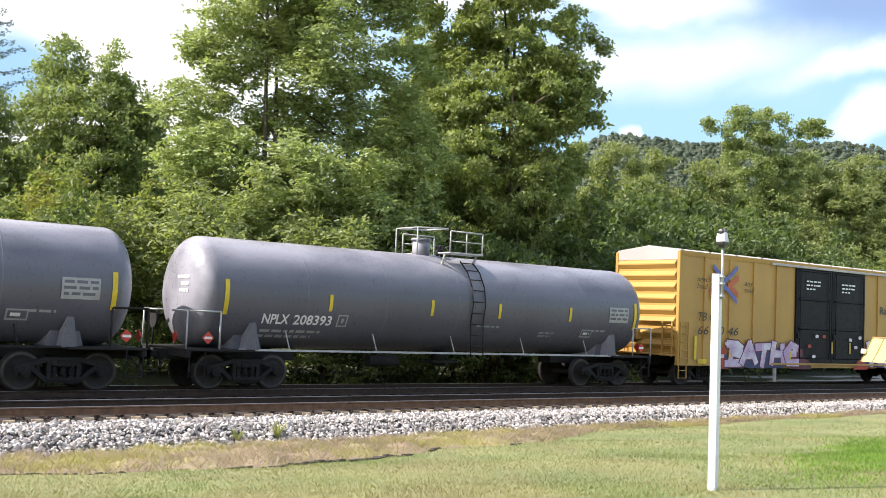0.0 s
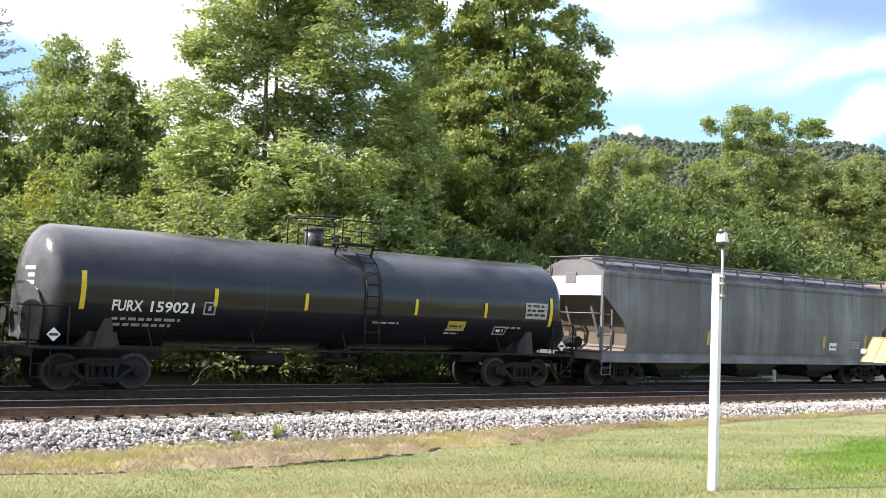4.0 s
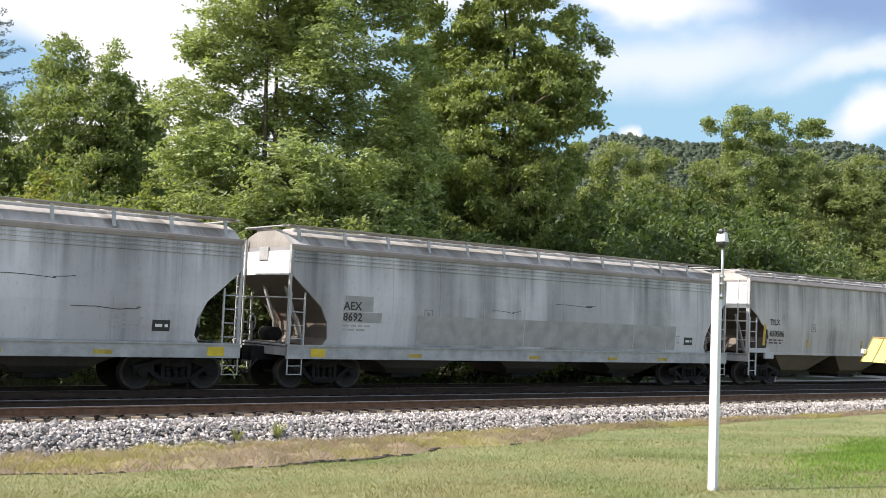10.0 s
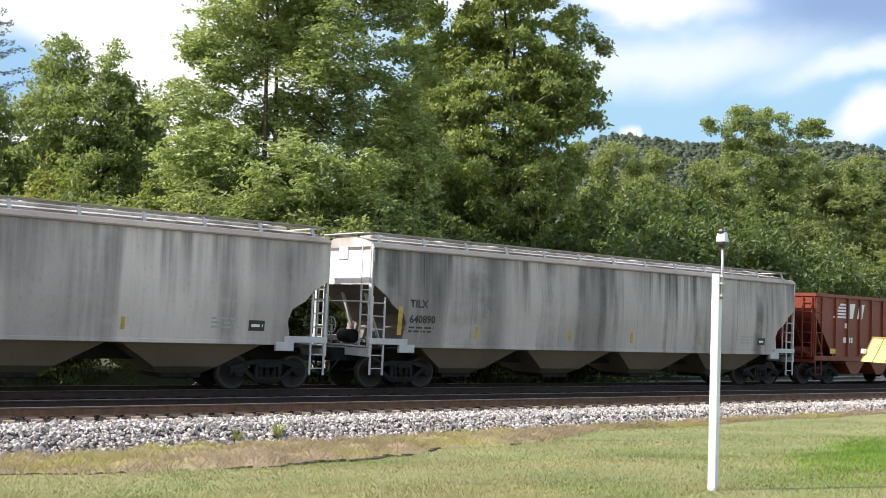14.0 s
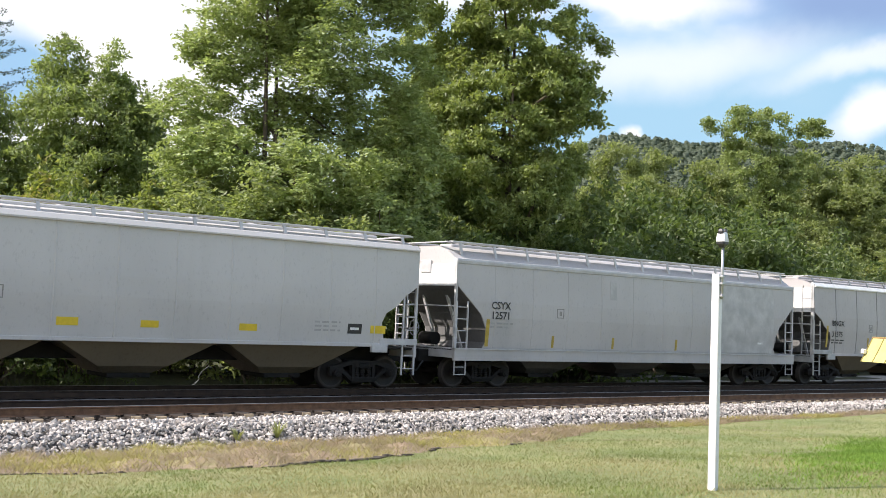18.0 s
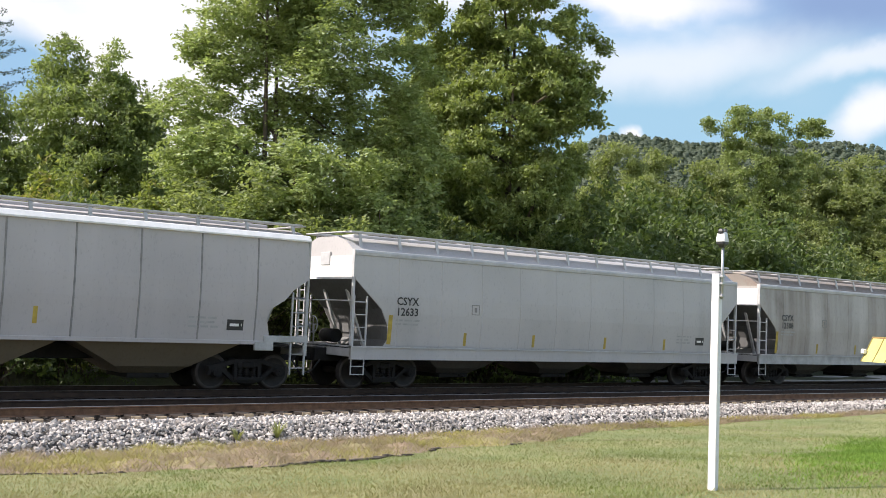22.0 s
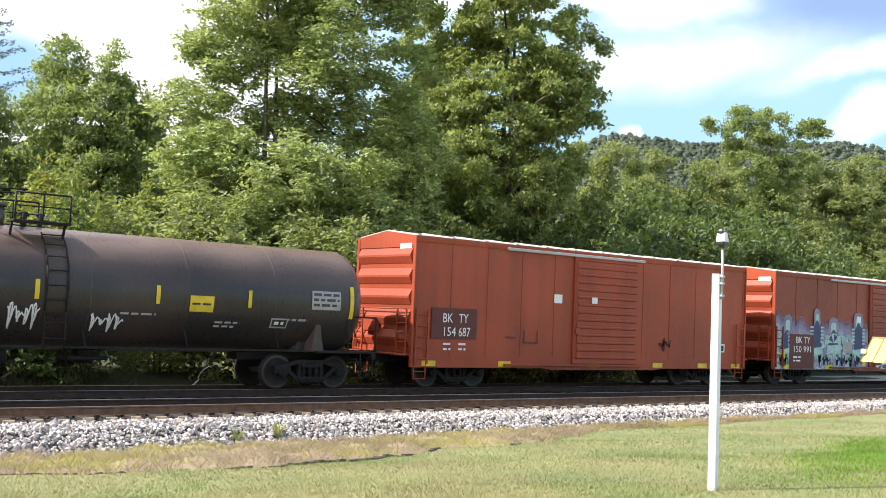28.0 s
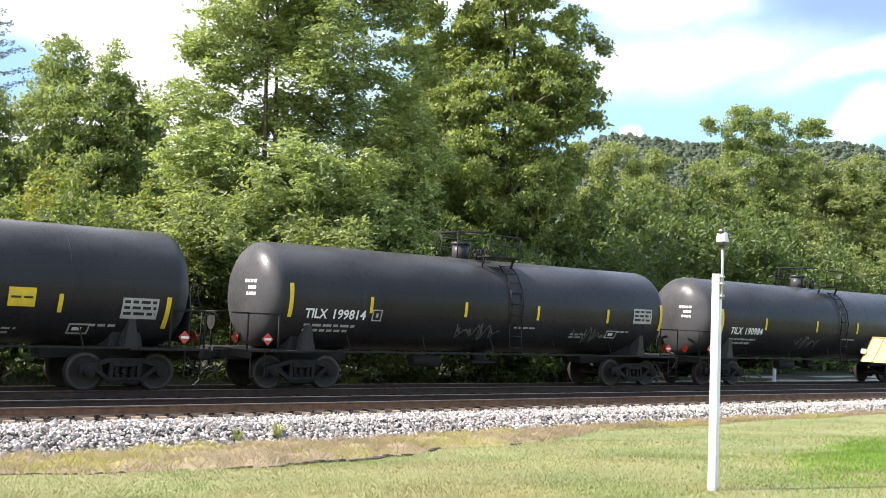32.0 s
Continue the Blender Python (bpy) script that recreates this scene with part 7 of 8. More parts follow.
def mural(name, ground, colours, line, top=None, seed=0.0, size=1.6, drawn=(1.0, 1.0, 0.75), bend=1.5):
    """Spray-painted jumble: warped cells in a few colours with dark outlines; top = heights between which it fades into the paint below it."""
    m, tree, bsdf = shader(name)
    tc = tree.nodes.new("ShaderNodeTexCoord")
    warp = node(tree, "ShaderNodeTexNoise", Scale=2.2, Detail=4.0)
    tree.links.new(tc.outputs["Object"], warp.inputs["Vector"])
    mp = tree.nodes.new("ShaderNodeMapping")
    mp.inputs["Scale"].default_value, mp.inputs["Location"].default_value = drawn, (seed, 0.3, seed)
    tree.links.new(tc.outputs["Object"], mp.inputs["Vector"])
    add = tree.nodes.new("ShaderNodeVectorMath")
    add.operation = "MULTIPLY_ADD"
    add.inputs[1].default_value = (bend, 0.0, bend)
    tree.links.new(warp.outputs["Color"], add.inputs[0])
    tree.links.new(mp.outputs[0], add.inputs[2])
    cell = node(tree, "ShaderNodeTexVoronoi", Scale=size)
    edge = node(tree, "ShaderNodeTexVoronoi", Scale=size)
    edge.feature = "DISTANCE_TO_EDGE"
    for n in (cell, edge):
        tree.links.new(add.outputs[0], n.inputs["Vector"])
    rgb = tree.nodes.new("ShaderNodeSeparateColor")
    tree.links.new(cell.outputs["Color"], rgb.inputs[0])
    pick = tree.nodes.new("ShaderNodeValToRGB")
    pick.color_ramp.interpolation = "CONSTANT"
    while len(pick.color_ramp.elements) < len(colours):
        pick.color_ramp.elements.new(1.0)
    for k, (el, c) in enumerate(zip(pick.color_ramp.elements, colours)):
        el.position, el.color = k / len(colours), (*c, 1)
    tree.links.new(rgb.outputs[0], pick.inputs[0])
    c = mixer(tree, ramp(tree, edge.outputs["Distance"], 0.0, 0.05), line, pick.outputs[0])
    c = mixer(tree, ramp(tree, noise_of(tree, 7, detail=4), 0.45, 0.7, 0.6), c, ground)
    if top:
        sep = tree.nodes.new("ShaderNodeSeparateXYZ")
        tree.links.new(tc.outputs["Object"], sep.inputs[0])
        wob = tree.nodes.new("ShaderNodeMath")
        wob.operation = "MULTIPLY_ADD"
        wob.inputs[1].default_value = 1.6
        tree.links.new(noise_of(tree, 0.8, (1, 1, 0.15), seed, 3), wob.inputs[0])
        tree.links.new(sep.outputs["Z"], wob.inputs[2])
        c = mixer(tree, ramp(tree, wob.outputs[0], top[0], top[0] + 0.35), c, ground)
        # the spray thins out upwards and lets the car's own paint show
        thin = node(tree, "ShaderNodeMapRange")
        for key, val in (("From Min", top[1]), ("From Max", top[2]), ("To Min", 1.0), ("To Max", 0.0)):
            thin.inputs[key].default_value = val
        tree.links.new(wob.outputs[0], thin.inputs["Value"])
        tree.links.new(thin.outputs[0], bsdf.inputs["Alpha"])
    tree.links.new(c, bsdf.inputs["Base Color"])
    bsdf.inputs["Roughness"].default_value = 0.55
    return m


mural_cool = mural("violet_mint_mural", (0.23, 0.20, 0.32), [(0.36, 0.60, 0.55), (0.07, 0.08, 0.18), (0.33, 0.29, 0.42), (0.45, 0.62, 0.60), (0.20, 0.19, 0.30), (0.30, 0.52, 0.50)], (0.20, 0.22, 0.34), (2.65, 3.0, 3.5), 2.0, 4.2)
mural_warm = mural("grey_white_mural", (0.17, 0.12, 0.15), [(0.60, 0.60, 0.60), (0.09, 0.055, 0.06), (0.26, 0.22, 0.36), (0.05, 0.05, 0.055), (0.46, 0.40, 0.48), (0.15, 0.04, 0.03), (0.30, 0.40, 0.40)], (0.07, 0.05, 0.06), None, 5.0, 3.4, (0.8, 1.0, 2.6), 0.7)


def flat(car, name, outline, mat, y, label=""):
    """A painted shape on the flat near side: an (x, z) outline at y."""
    sh = Shape()
    sh.add([(x, y, z) for x, z in outline], [tuple(range(len(outline)))])
    return part(name, sh, mat, car, label)


def blob(x0, x1, z0, z1, seed, rough=0.12):
    """An uneven rounded outline that fills the box."""
    rng = random.Random(seed)
    pts = []
    for i in range(22):
        a = 2 * math.pi * i / 22
        c, s = math.cos(a), math.sin(a)
        k = 1 - rough * rng.random()
        pts.append(((x0 + x1) / 2 + (x1 - x0) / 2 * k * math.copysign(abs(c) ** 0.6, c), (z0 + z1) / 2 + (z1 - z0) / 2 * k * math.copysign(abs(s) ** 0.6, s)))
    return pts


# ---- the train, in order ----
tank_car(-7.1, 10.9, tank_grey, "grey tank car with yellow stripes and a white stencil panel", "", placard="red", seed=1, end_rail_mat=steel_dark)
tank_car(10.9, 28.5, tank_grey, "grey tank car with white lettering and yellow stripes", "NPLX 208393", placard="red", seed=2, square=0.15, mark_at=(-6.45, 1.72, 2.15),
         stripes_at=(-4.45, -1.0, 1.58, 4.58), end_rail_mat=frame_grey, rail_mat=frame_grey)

car, B, side, W = box_car(28.5, 48.35, box_yellow, "mustard-yellow boxcar with black double doors and painted graffiti", 4.80, 0.76, box_yellow, roof_pale, (-2.44, 2.50), box_black, 13, shiny=True, ends=8)
ys_ = -W - 0.085
def bar(xa, za, xb, zb, wide, mat, y):
    """A straight painted bar on the near side, cut off upright."""
    flat(car, "emblem", [(xa, za - wide), (xb, zb - wide), (xb, zb + wide), (xa, za + wide)], mat, y)


for k, (xa, za, xb, zb, m_) in enumerate([(-7.74, 3.98, -7.08, 3.60, orange_red), (-7.74, 3.42, -7.08, 3.84, orange_red), (-6.10, 4.02, -6.72, 3.66, orange_red), (-6.10, 3.36, -6.72, 3.74, orange_red),
                                          (-7.58, 4.36, -6.86, 3.86, blue_paint), (-6.86, 3.86, -6.86 + 0.001, 3.62, blue_paint), (-7.60, 3.16, -6.86, 3.66, blue_paint), (-6.16, 4.40, -6.92, 3.84, blue_paint), (-6.20, 3.14, -6.92, 3.68, blue_paint)]):
    bar(xa, za, xb, zb, 0.11 if m_ is orange_red else 0.10, m_, ys_ - 0.001 * k)
at_box = lambda z: ys_
for txt, x, z, h, w in (("next", -8.5, 3.78, 0.26, 0.6), ("load", -8.5, 3.52, 0.26, 0.6), ("any", -5.75, 3.76, 0.26, 0.5), ("road", -5.75, 3.50, 0.26, 0.58),
                        ("TB OX", -8.45, 2.37, 0.44, 1.35), ("66 20 46", -8.46, 1.88, 0.44, 2.35)):
    words(car, txt, x, z, h, black_paint, at_box, w, slant=0.25)
words(car, "Railcar Pooling Experts", 3.64, 3.02, 0.44, black_paint, at_box, 4.36, bold=0.008)
flat(car, "emblem", [(4.86, 4.02), (4.86, 4.14), (6.25, 4.14), (6.25, 4.02)], brown_red, ys_)
for x in (5.2, 5.75):
    flat(car, "emblem", [(x - 0.10, 3.48), (x + 0.10, 3.48), (x + 0.10, 4.02), (x - 0.10, 4.02)], brown_red, ys_)
flat(car, "emblem", [(6.0, 3.48), (6.2, 3.48), (6.8, 4.14), (6.6, 4.14)], brown_red, ys_)
flat(car, "emblem", [(6.6, 3.48), (6.8, 3.48), (6.5, 3.82), (6.38, 3.72)], brown_red, ys_ - 0.001)
flat(car, "emblem", [(6.1, 4.02), (6.3, 4.02), (6.42, 3.90), (6.30, 3.80)], brown_red, ys_ - 0.001)
flat(car, "emblem", [(5.05, 4.20), (5.17, 4.20), (5.17, 4.32), (5.75, 4.24), (5.75, 4.31), (5.05, 4.45)], brown_red, ys_)

# each letter as brush strokes inside a unit square
STROKES = {
    "B": (((0.22, 1.0), (0.12, 0.0)), ((-0.1, 0.98), (0.55, 0.96), (0.86, 0.76), (0.35, 0.56)), ((0.35, 0.56), (1.0, 0.40), (0.95, 0.08), (-0.15, 0.03))),
    "A": (((-0.05, 0.02), (0.40, 0.97)), ((0.40, 0.97), (0.95, 0.05)), ((0.15, 0.38), (0.78, 0.36))),
    "T": (((-0.1, 0.92), (1.05, 1.0)), ((0.5, 0.95), (0.38, 0.02))),
    "H": (((0.16, 1.02), (0.04, 0.02)), ((0.80, 0.92), (0.92, 0.05)), ((0.12, 0.50), (0.88, 0.48))),
    "E": (((0.92, 0.82), (0.45, 1.0), (0.06, 0.58), (0.28, 0.08), (1.05, 0.10)), ((0.12, 0.52), (0.80, 0.56))),
    "V": (((-0.05, 1.0), (0.42, 0.02)), ((0.42, 0.02), (0.88, 0.95))),
    "M": (((0.0, 0.0), (0.18, 0.95)), ((0.18, 0.95), (0.5, 0.25)), ((0.5, 0.25), (0.85, 1.0)), ((0.85, 1.0), (0.95, 0.0))),
}


def brush(car, lines, wide, mat, y, label):
    """Flat brush strokes with blunt ends on the near side, one mesh."""
    sh = Shape()
    for line in lines:
        for k, ((xa, za), (xb, zb)) in enumerate(zip(line, line[1:])):
            d = Vector((xb - xa, zb - za)).normalized() * wide
            n = Vector((-d.y, d.x))
            e = d * 0.55
            w0, w1 = (1.0, 0.86) if k % 2 == 0 else (0.9, 1.05)
            sh.add([(xa - e.x + n.x * w0, y, za - e.y + n.y * w0), (xb + e.x + n.x * w1, y, zb + e.y + n.y * w1), (xb + e.x - n.x * w1, y, zb + e.y - n.y * w1), (xa - e.x - n.x * w0, y, za - e.y - n.y * w0)], [(0, 1, 2, 3)])
            y -= 0.0002
    return part("graffiti", sh, mat, car, label)


def spray_blend():
    """Letter fill: lilac sprayed over white in soft drifts."""
    m, tree, bsdf = shader("lilac_and_white_spray_paint")
    c = mixer(tree, ramp(tree, noise_of(tree, 1.5, (1, 1, 1.4), 2.0, 4, 0.6), 0.38, 0.58), (0.66, 0.63, 0.70), (0.46, 0.31, 0.50))
    c = mixer(tree, ramp(tree, noise_of(tree, 9, detail=4), 0.60, 0.72, 0.4), c, (0.30, 0.24, 0.36))
    tree.links.new(c, bsdf.inputs["Base Color"])
    bsdf.inputs["Roughness"].default_value = 0.55
    return m


spray_lilac = spray_blend()
wine_spray = plain("wine_spray_paint", (0.13, 0.03, 0.05), 0.6, 0, 0.3, 4, 0.05)
for txt, x, wide, z0_, high in (("BATHE", -6.62, 0.86, 0.83, 0.76), ("VEAM", 2.74, 0.70, 0.86, 0.90)):
    left, right = x - 0.3, x + wide * len(txt) + 0.1
    flat(car, "graffiti", [(left - 0.75, 0.66), (left - 0.5, 0.95), (left - 0.1, 1.25), (left, 1.55), (left + 0.4, 1.0), (left + 0.3, 0.66)], red_spray, ys_ - 0.002, "red spray-painted wedge")
    flat(car, "graffiti", [(right - 0.6, 0.66), (right - 0.5, 1.5), (right + 0.25, 1.45), (right + 0.35, 1.1), (right + 0.8, 0.95), (right + 0.9, 0.66)], red_spray if txt == "VEAM" else wine_spray, ys_ - 0.002, "spray-painted shadow of the letters")
    flat(car, "graffiti", blob(left, right, 0.68, z0_ + high * 0.95, len(txt), 0.15), navy_paint, ys_ - 0.004, "dark filling between the letters")
    for k, ch in enumerate(txt):
        up = 0.06 * math.sin(k * 2.3)
        lines = [[(x + wide * (k + px * 0.98) + 0.06 * pz, z0_ + up + high * pz) for px, pz in line] for line in STROKES[ch]]
        brush(car, lines, 0.195, wine_spray, ys_ - 0.006 - 0.004 * k, "dark outline of a graffiti letter")
        brush(car, lines, 0.145, spray_lilac, ys_ - 0.008 - 0.004 * k, "lilac and white graffiti letter")
    for q in (0.06, 0.86):
        flat(car, "graffiti", blob(left + (right - left) * q, left + (right - left) * q + 0.12, 1.0, 1.35, 3, 0.2), yellow_paint, ys_ - 0.034, "yellow spray-painted dash")
for k, (x, z) in enumerate([(-7.4, 1.1), (-7.1, 1.05), (-6.85, 1.5), (-1.7, 1.5), (-1.4, 1.1), (-1.2, 1.9), (-0.7, 1.9), (1.6, 1.5), (1.9, 1.9), (2.2, 1.4), (1.2, 1.8), (5.9, 1.2), (6.2, 1.5)]):
    flat(car, "paint_splash", blob(x, x + 0.24, z, z + 0.14, k), lilac_paint if k % 3 else red_spray, -W - 0.155 if -2.4 < x < 2.7 else ys_ - 0.012)
for x, z in ((-1.81, 3.84), (0.68, 3.82)):
    small_print(car, x, z + 0.26, (1.0, 0.95, 0.6), white_paint, lambda z: -W - 0.115, 0.06, 0.09, 3)
plate(car, "stencil_box", 7.05, 7.50, 1.30, 1.64, white_paint, at_box)
plate(car, "stencil_field", 7.09, 7.46, 1.34, 1.60, black_paint, lambda z: ys_ - 0.005)
scrawl(car, 7.5, 8.45, 2.45, 2.92, white_paint, at_box, 3, 6, 0.024)
scrawl(car, 8.1, 8.6, 2.1, 2.6, white_paint, at_box, 5, 2, 0.022)
plate(car, "reflective_stripe", -8.55, -8.43, 0.98, 1.82, yellow_paint, at_box)
for x in (-8.35, 7.9, 4.5, -3.0):
    plate(car, "reflective_stripe", x, x + 0.5, 0.84, 1.0, yellow_paint, at_box)
for x in (0.0, 1.3):
    plate(car, "reflective_stripe", x, x + 0.1, 1.3, 1.75, dull_yellow, lambda z: -W - 0.115)

tank_car(48.35, 66.0, tank_black, "satin black tank car with yellow lettering and stripes", "UTLX 675281", yellow_paint, yellow_paint, placard="white", seed=3, mark_at=(-6.6, 1.95, 2.1),
         stripes_at=(-4.34, -1.81, 1.76, 4.33), ends_at=(-7.45, 7.75))
tank_car(66.0, 83.75, tank_gloss, "glossy black tank car with white lettering and a yellow sign", "FURX 159021", placard="white", seed=4, square=0.3, mark_at=(-6.69, 1.91, 2.05),
         stripes_at=(-4.05, -1.43, 2.2, 4.8), ends_at=(-7.4, 7.5), signs=((3.46, 4.12, 1.71, 2.0, dull_yellow),), head_shield=tank_gloss)

hopper_car(83.75, 102.8, "sill", hop_dark, "soot-darkened grey covered hopper with rust stains", (), frame_mat=hop_dark, seed=5,
           stripes=((-3.6, -3.45, 1.5, 2.0), (3.7, 3.85, 1.5, 2.0), (6.7, 6.85, 1.3, 2.1)), roof_mat=hop_dark, sill_mat=frame_dull, box_at=(4.17, 4.67, 1.42, 1.72))
hopper_car(102.8, 121.9, "slant", hop_tan, "brownish-grey covered hopper with dark vertical stains", ("AEX", "11025"), seed=6, end_mat=dun_patch, mark_x=1.75, mark_z=2.58, ribs=2, seam_mat=seam_paint, roof_mat=roof_rust, step=0.40,
           patches=((-7.34, -5.94, 2.10, 2.92, dun_patch),), stripes=((-8.0, -7.88, 1.5, 2.5), (-4.2, -4.1, 1.45, 1.75), (1.2, 1.3, 1.45, 1.9), (5.2, 5.3, 1.45, 1.75)))
hopper_car(121.9, 141.1, "slant", hop_pale, "pale grey covered hopper with dark streak bands", ("AEX", "12375"), seed=7, mark_x=1.55, mark_z=2.82, ribs=2, chord_mat=roof_rust, roof_mat=roof_white, frame_mat=frame_white, step=0.32,
           stripes=((-8.0, -7.88, 1.5, 2.5), (-4.58, -4.47, 1.54, 1.99), (-1.22, -1.12, 1.54, 2.0), (1.02, 1.12, 1.52, 1.97)), bay_mat=bay_rust,
           patches=((-7.4, -5.62, 2.26, 2.55, pale_patch), (-6.95, -4.6, 1.60, 1.92, stain_faint), (-2.9, -0.48, 1.58, 1.93, pale_patch), (2.2, 2.8, 1.54, 1.87, pale_patch), (-5.9, -4.7, 1.62, 1.78, stain_faint),
                    (-3.75, -3.27, 1.58, 4.05, stain_dark), (0.02, 0.62, 1.58, 4.05, stain_dark), (1.13, 1.24, 1.56, 4.05, stain_faint), (5.0, 5.45, 1.58, 4.05, stain_faint)))
aex_one = hopper_car(141.1, 160.5, "sill", hop_aex, "pale grey covered hopper streaked with dark run-off", ("AEX", "8681"), seed=8, mark_x=1.63, mark_z=2.33, chord_mat=roof_rust, roof_mat=roof_white, frame_mat=frame_grey, ribs=3,
           patches=((-6.8, -6.35, 2.32, 2.58, grey_patch), (0.2, 1.4, 1.5, 1.75, grey_patch), (1.9, 2.6, 1.5, 1.7, grey_patch)), marks_low=True)
aex_two = hopper_car(160.5, 179.9, "sill", hop_aex_b, "pale grey covered hopper with a grey repainted band", ("AEX", "8692"), seed=9, mark_x=1.67, mark_z=2.20, chord_mat=roof_rust, roof_mat=roof_white, frame_mat=frame_grey, ribs=3, step=0.30,
           patches=((-4.95, 6.3, 1.30, 2.12, grey_patch), (-7.42, -6.5, 2.16, 2.58, grey_patch), (-7.37, -6.2, 1.86, 2.14, grey_patch)), marks_low=True)
scuff_side = lambda z: -1.56
for car_, marks in ((aex_one, ((-6.0, -3.2, 2.5, 2.62, 1), (3.3, 4.6, 2.62, 2.72, 1), (5.0, 6.2, 1.95, 2.05, 1))), (aex_two, ((0.5, 2.2, 2.6, 2.7, 1), (-2.0, -1.2, 2.3, 2.4, 1)))):
    for k, (a_, b_, c_, d_, n_) in enumerate(marks):
        scrawl(car_, a_, b_, c_, d_, black_paint, scuff_side, 60 + k, n_, 0.008, "dark scratch in the paint")
tilx_lines = ((-9.05, -8.9, 1.55, 2.35), (-6.2, -6.08, 1.5, 1.85), (-2.3, -2.18, 1.5, 1.85), (0.6, 0.72, 1.5, 1.85), (4.2, 4.3, 1.5, 1.8))
hopper_car(179.9, 200.9, "round", hop_tilx, "grimy off-white covered hopper with four bays", ("TILX", "650586"), seed=10, mark_x=1.25, mark_z=2.34, bay_mat=bay_tan, chord_mat=roof_rust, roof_mat=roof_white, frame_mat=frame_white, stripes=tilx_lines)
hopper_car(200.9, 221.9, "round", hop_tilx_b, "stained off-white covered hopper with four bays", ("TILX", "640864"), seed=11, mark_x=1.25, mark_z=2.34, bay_mat=bay_tan, chord_mat=roof_rust, roof_mat=roof_white, frame_mat=frame_white, stripes=tilx_lines)
hopper_car(221.9, 243.1, "round", hop_tilx_c, "off-white covered hopper with heavy black streaks", ("TILX", "640890"), seed=12, mark_x=1.32, mark_z=2.35, bay_mat=bay_tan, chord_mat=roof_rust, roof_mat=roof_white, frame_mat=frame_white, stripes=tilx_lines)

ns = open_hopper(243.1, 254.5, red_hopper, "oxide-red open coal hopper with white emblem and graffiti", seed=13)
ay = -1.505
for k in range(5):
    flat(ns, "emblem", [(-3.75 + 0.12 * k, 2.75 + 0.13 * k), (-2.8, 2.75 + 0.13 * k), (-2.8, 2.83 + 0.13 * k), (-3.72 + 0.12 * k, 2.83 + 0.13 * k)], white_paint, ay - 0.01)
flat(ns, "emblem", [(-2.72, 2.75), (-2.3, 2.75), (-2.12, 3.36), (-2.54, 3.36)], white_paint, ay - 0.012)
flat(ns, "emblem", [(-2.0, 2.75), (-1.6, 2.75), (-1.42, 3.36), (-1.82, 3.36)], white_paint, ay - 0.012)
small_print(ns, -2.9, 2.35, (0.4,), white_paint, lambda z: ay - 0.01, 0.2, 0.05, 4)
small_print(ns, -3.0, 1.75, (0.7,), white_paint, lambda z: ay - 0.01, 0.22, 0.05, 5)
small_print(ns, -0.9, 1.75, (0.8,), white_paint, lambda z: ay - 0.01, 0.22, 0.05, 6)
for k, (x, w) in enumerate([(2.75, 0.75), (2.85, 0.5), (2.75, 0.7)]):
    small_print(ns, x, 2.02 - 0.24 * k, (w,), white_paint, lambda z: ay - 0.01, 0.1, 0.05, 7 + k)
for x0_, x1_, z0_, z1_ in ((2.75, 3.4, 1.30, 1.58), (-4.0, -3.6, 1.3, 1.5), (-1.6, -1.2, 1.05, 1.2), (0.4, 0.9, 1.05, 1.2)):
    plate(ns, "reflective_stripe", x0_, x1_, z0_, z1_, yellow_paint, lambda z: ay - 0.06)
plate(ns, "stencil_box", 1.45, 2.15, 1.3, 1.62, white_paint, lambda z: ay)
plate(ns, "stencil_field", 1.5, 2.1, 1.38, 1.58, navy_paint, lambda z: ay - 0.005)
scrawl(ns, 3.95, 5.0, 3.0, 3.5, mint_paint, lambda z: ay - 0.01, 5, 4, 0.025)
scrawl(ns, 4.0, 4.6, 2.6, 3.0, mint_paint, lambda z: ay - 0.01, 6, 3, 0.025)

sou = open_hopper(254.5, 266.3, brown_hopper, "old dark-brown open coal hopper with pale lettering", seed=14)
pale_letter = plain("aged_cream_lettering", (0.50, 0.47, 0.38), 0.6, 0, 0.25, 5, 0.05)
at_sou = lambda z: -1.58
for k in range(8):
    x = -2.87 + 5.45 * k / 7
    # the railway's name is drawn as eight plain tall marks
    flat(sou, "name_mark", [(x - 0.12, 2.96), (x + 0.12, 2.96), (x + 0.12, 3.04), (x + 0.05, 3.04), (x + 0.05, 3.31), (x + 0.12, 3.31), (x + 0.12, 3.38), (x - 0.12, 3.38), (x - 0.12, 3.31), (x - 0.05, 3.31), (x - 0.05, 3.04), (x - 0.12, 3.04)], pale_letter, -1.58)
words(sou, "SOU", -3.18, 2.22, 0.40, pale_letter, at_sou, 0.62)
words(sou, "103 379", -3.15, 1.70, 0.46, pale_letter, at_sou, 1.36)
for x, n_ in ((-3.05, 5), (-2.3, 4)):
    for k in range(n_):
        small_print(sou, x, 1.52 - 0.12 * k, (0.36 + 0.08 * (k % 2),), pale_letter, at_sou, 0.06, 0.05, k)
for x in (-2.37, -0.01, 1.51):
    plate(sou, "reflective_stripe", x, x + 0.5, 1.02, 1.16, yellow_paint, lambda z: -1.565)
plate(sou, "reflective_stripe", 3.34, 3.62, 1.1, 1.55, yellow_paint, at_sou)
plate(sou, "stencil_box", 2.3, 2.8, 1.25, 1.55, white_paint, lambda z: -1.51)
small_print(sou, 2.36, 1.38, (0.4,), black_paint, lambda z: -1.52, 0.1, 0.05, 9)
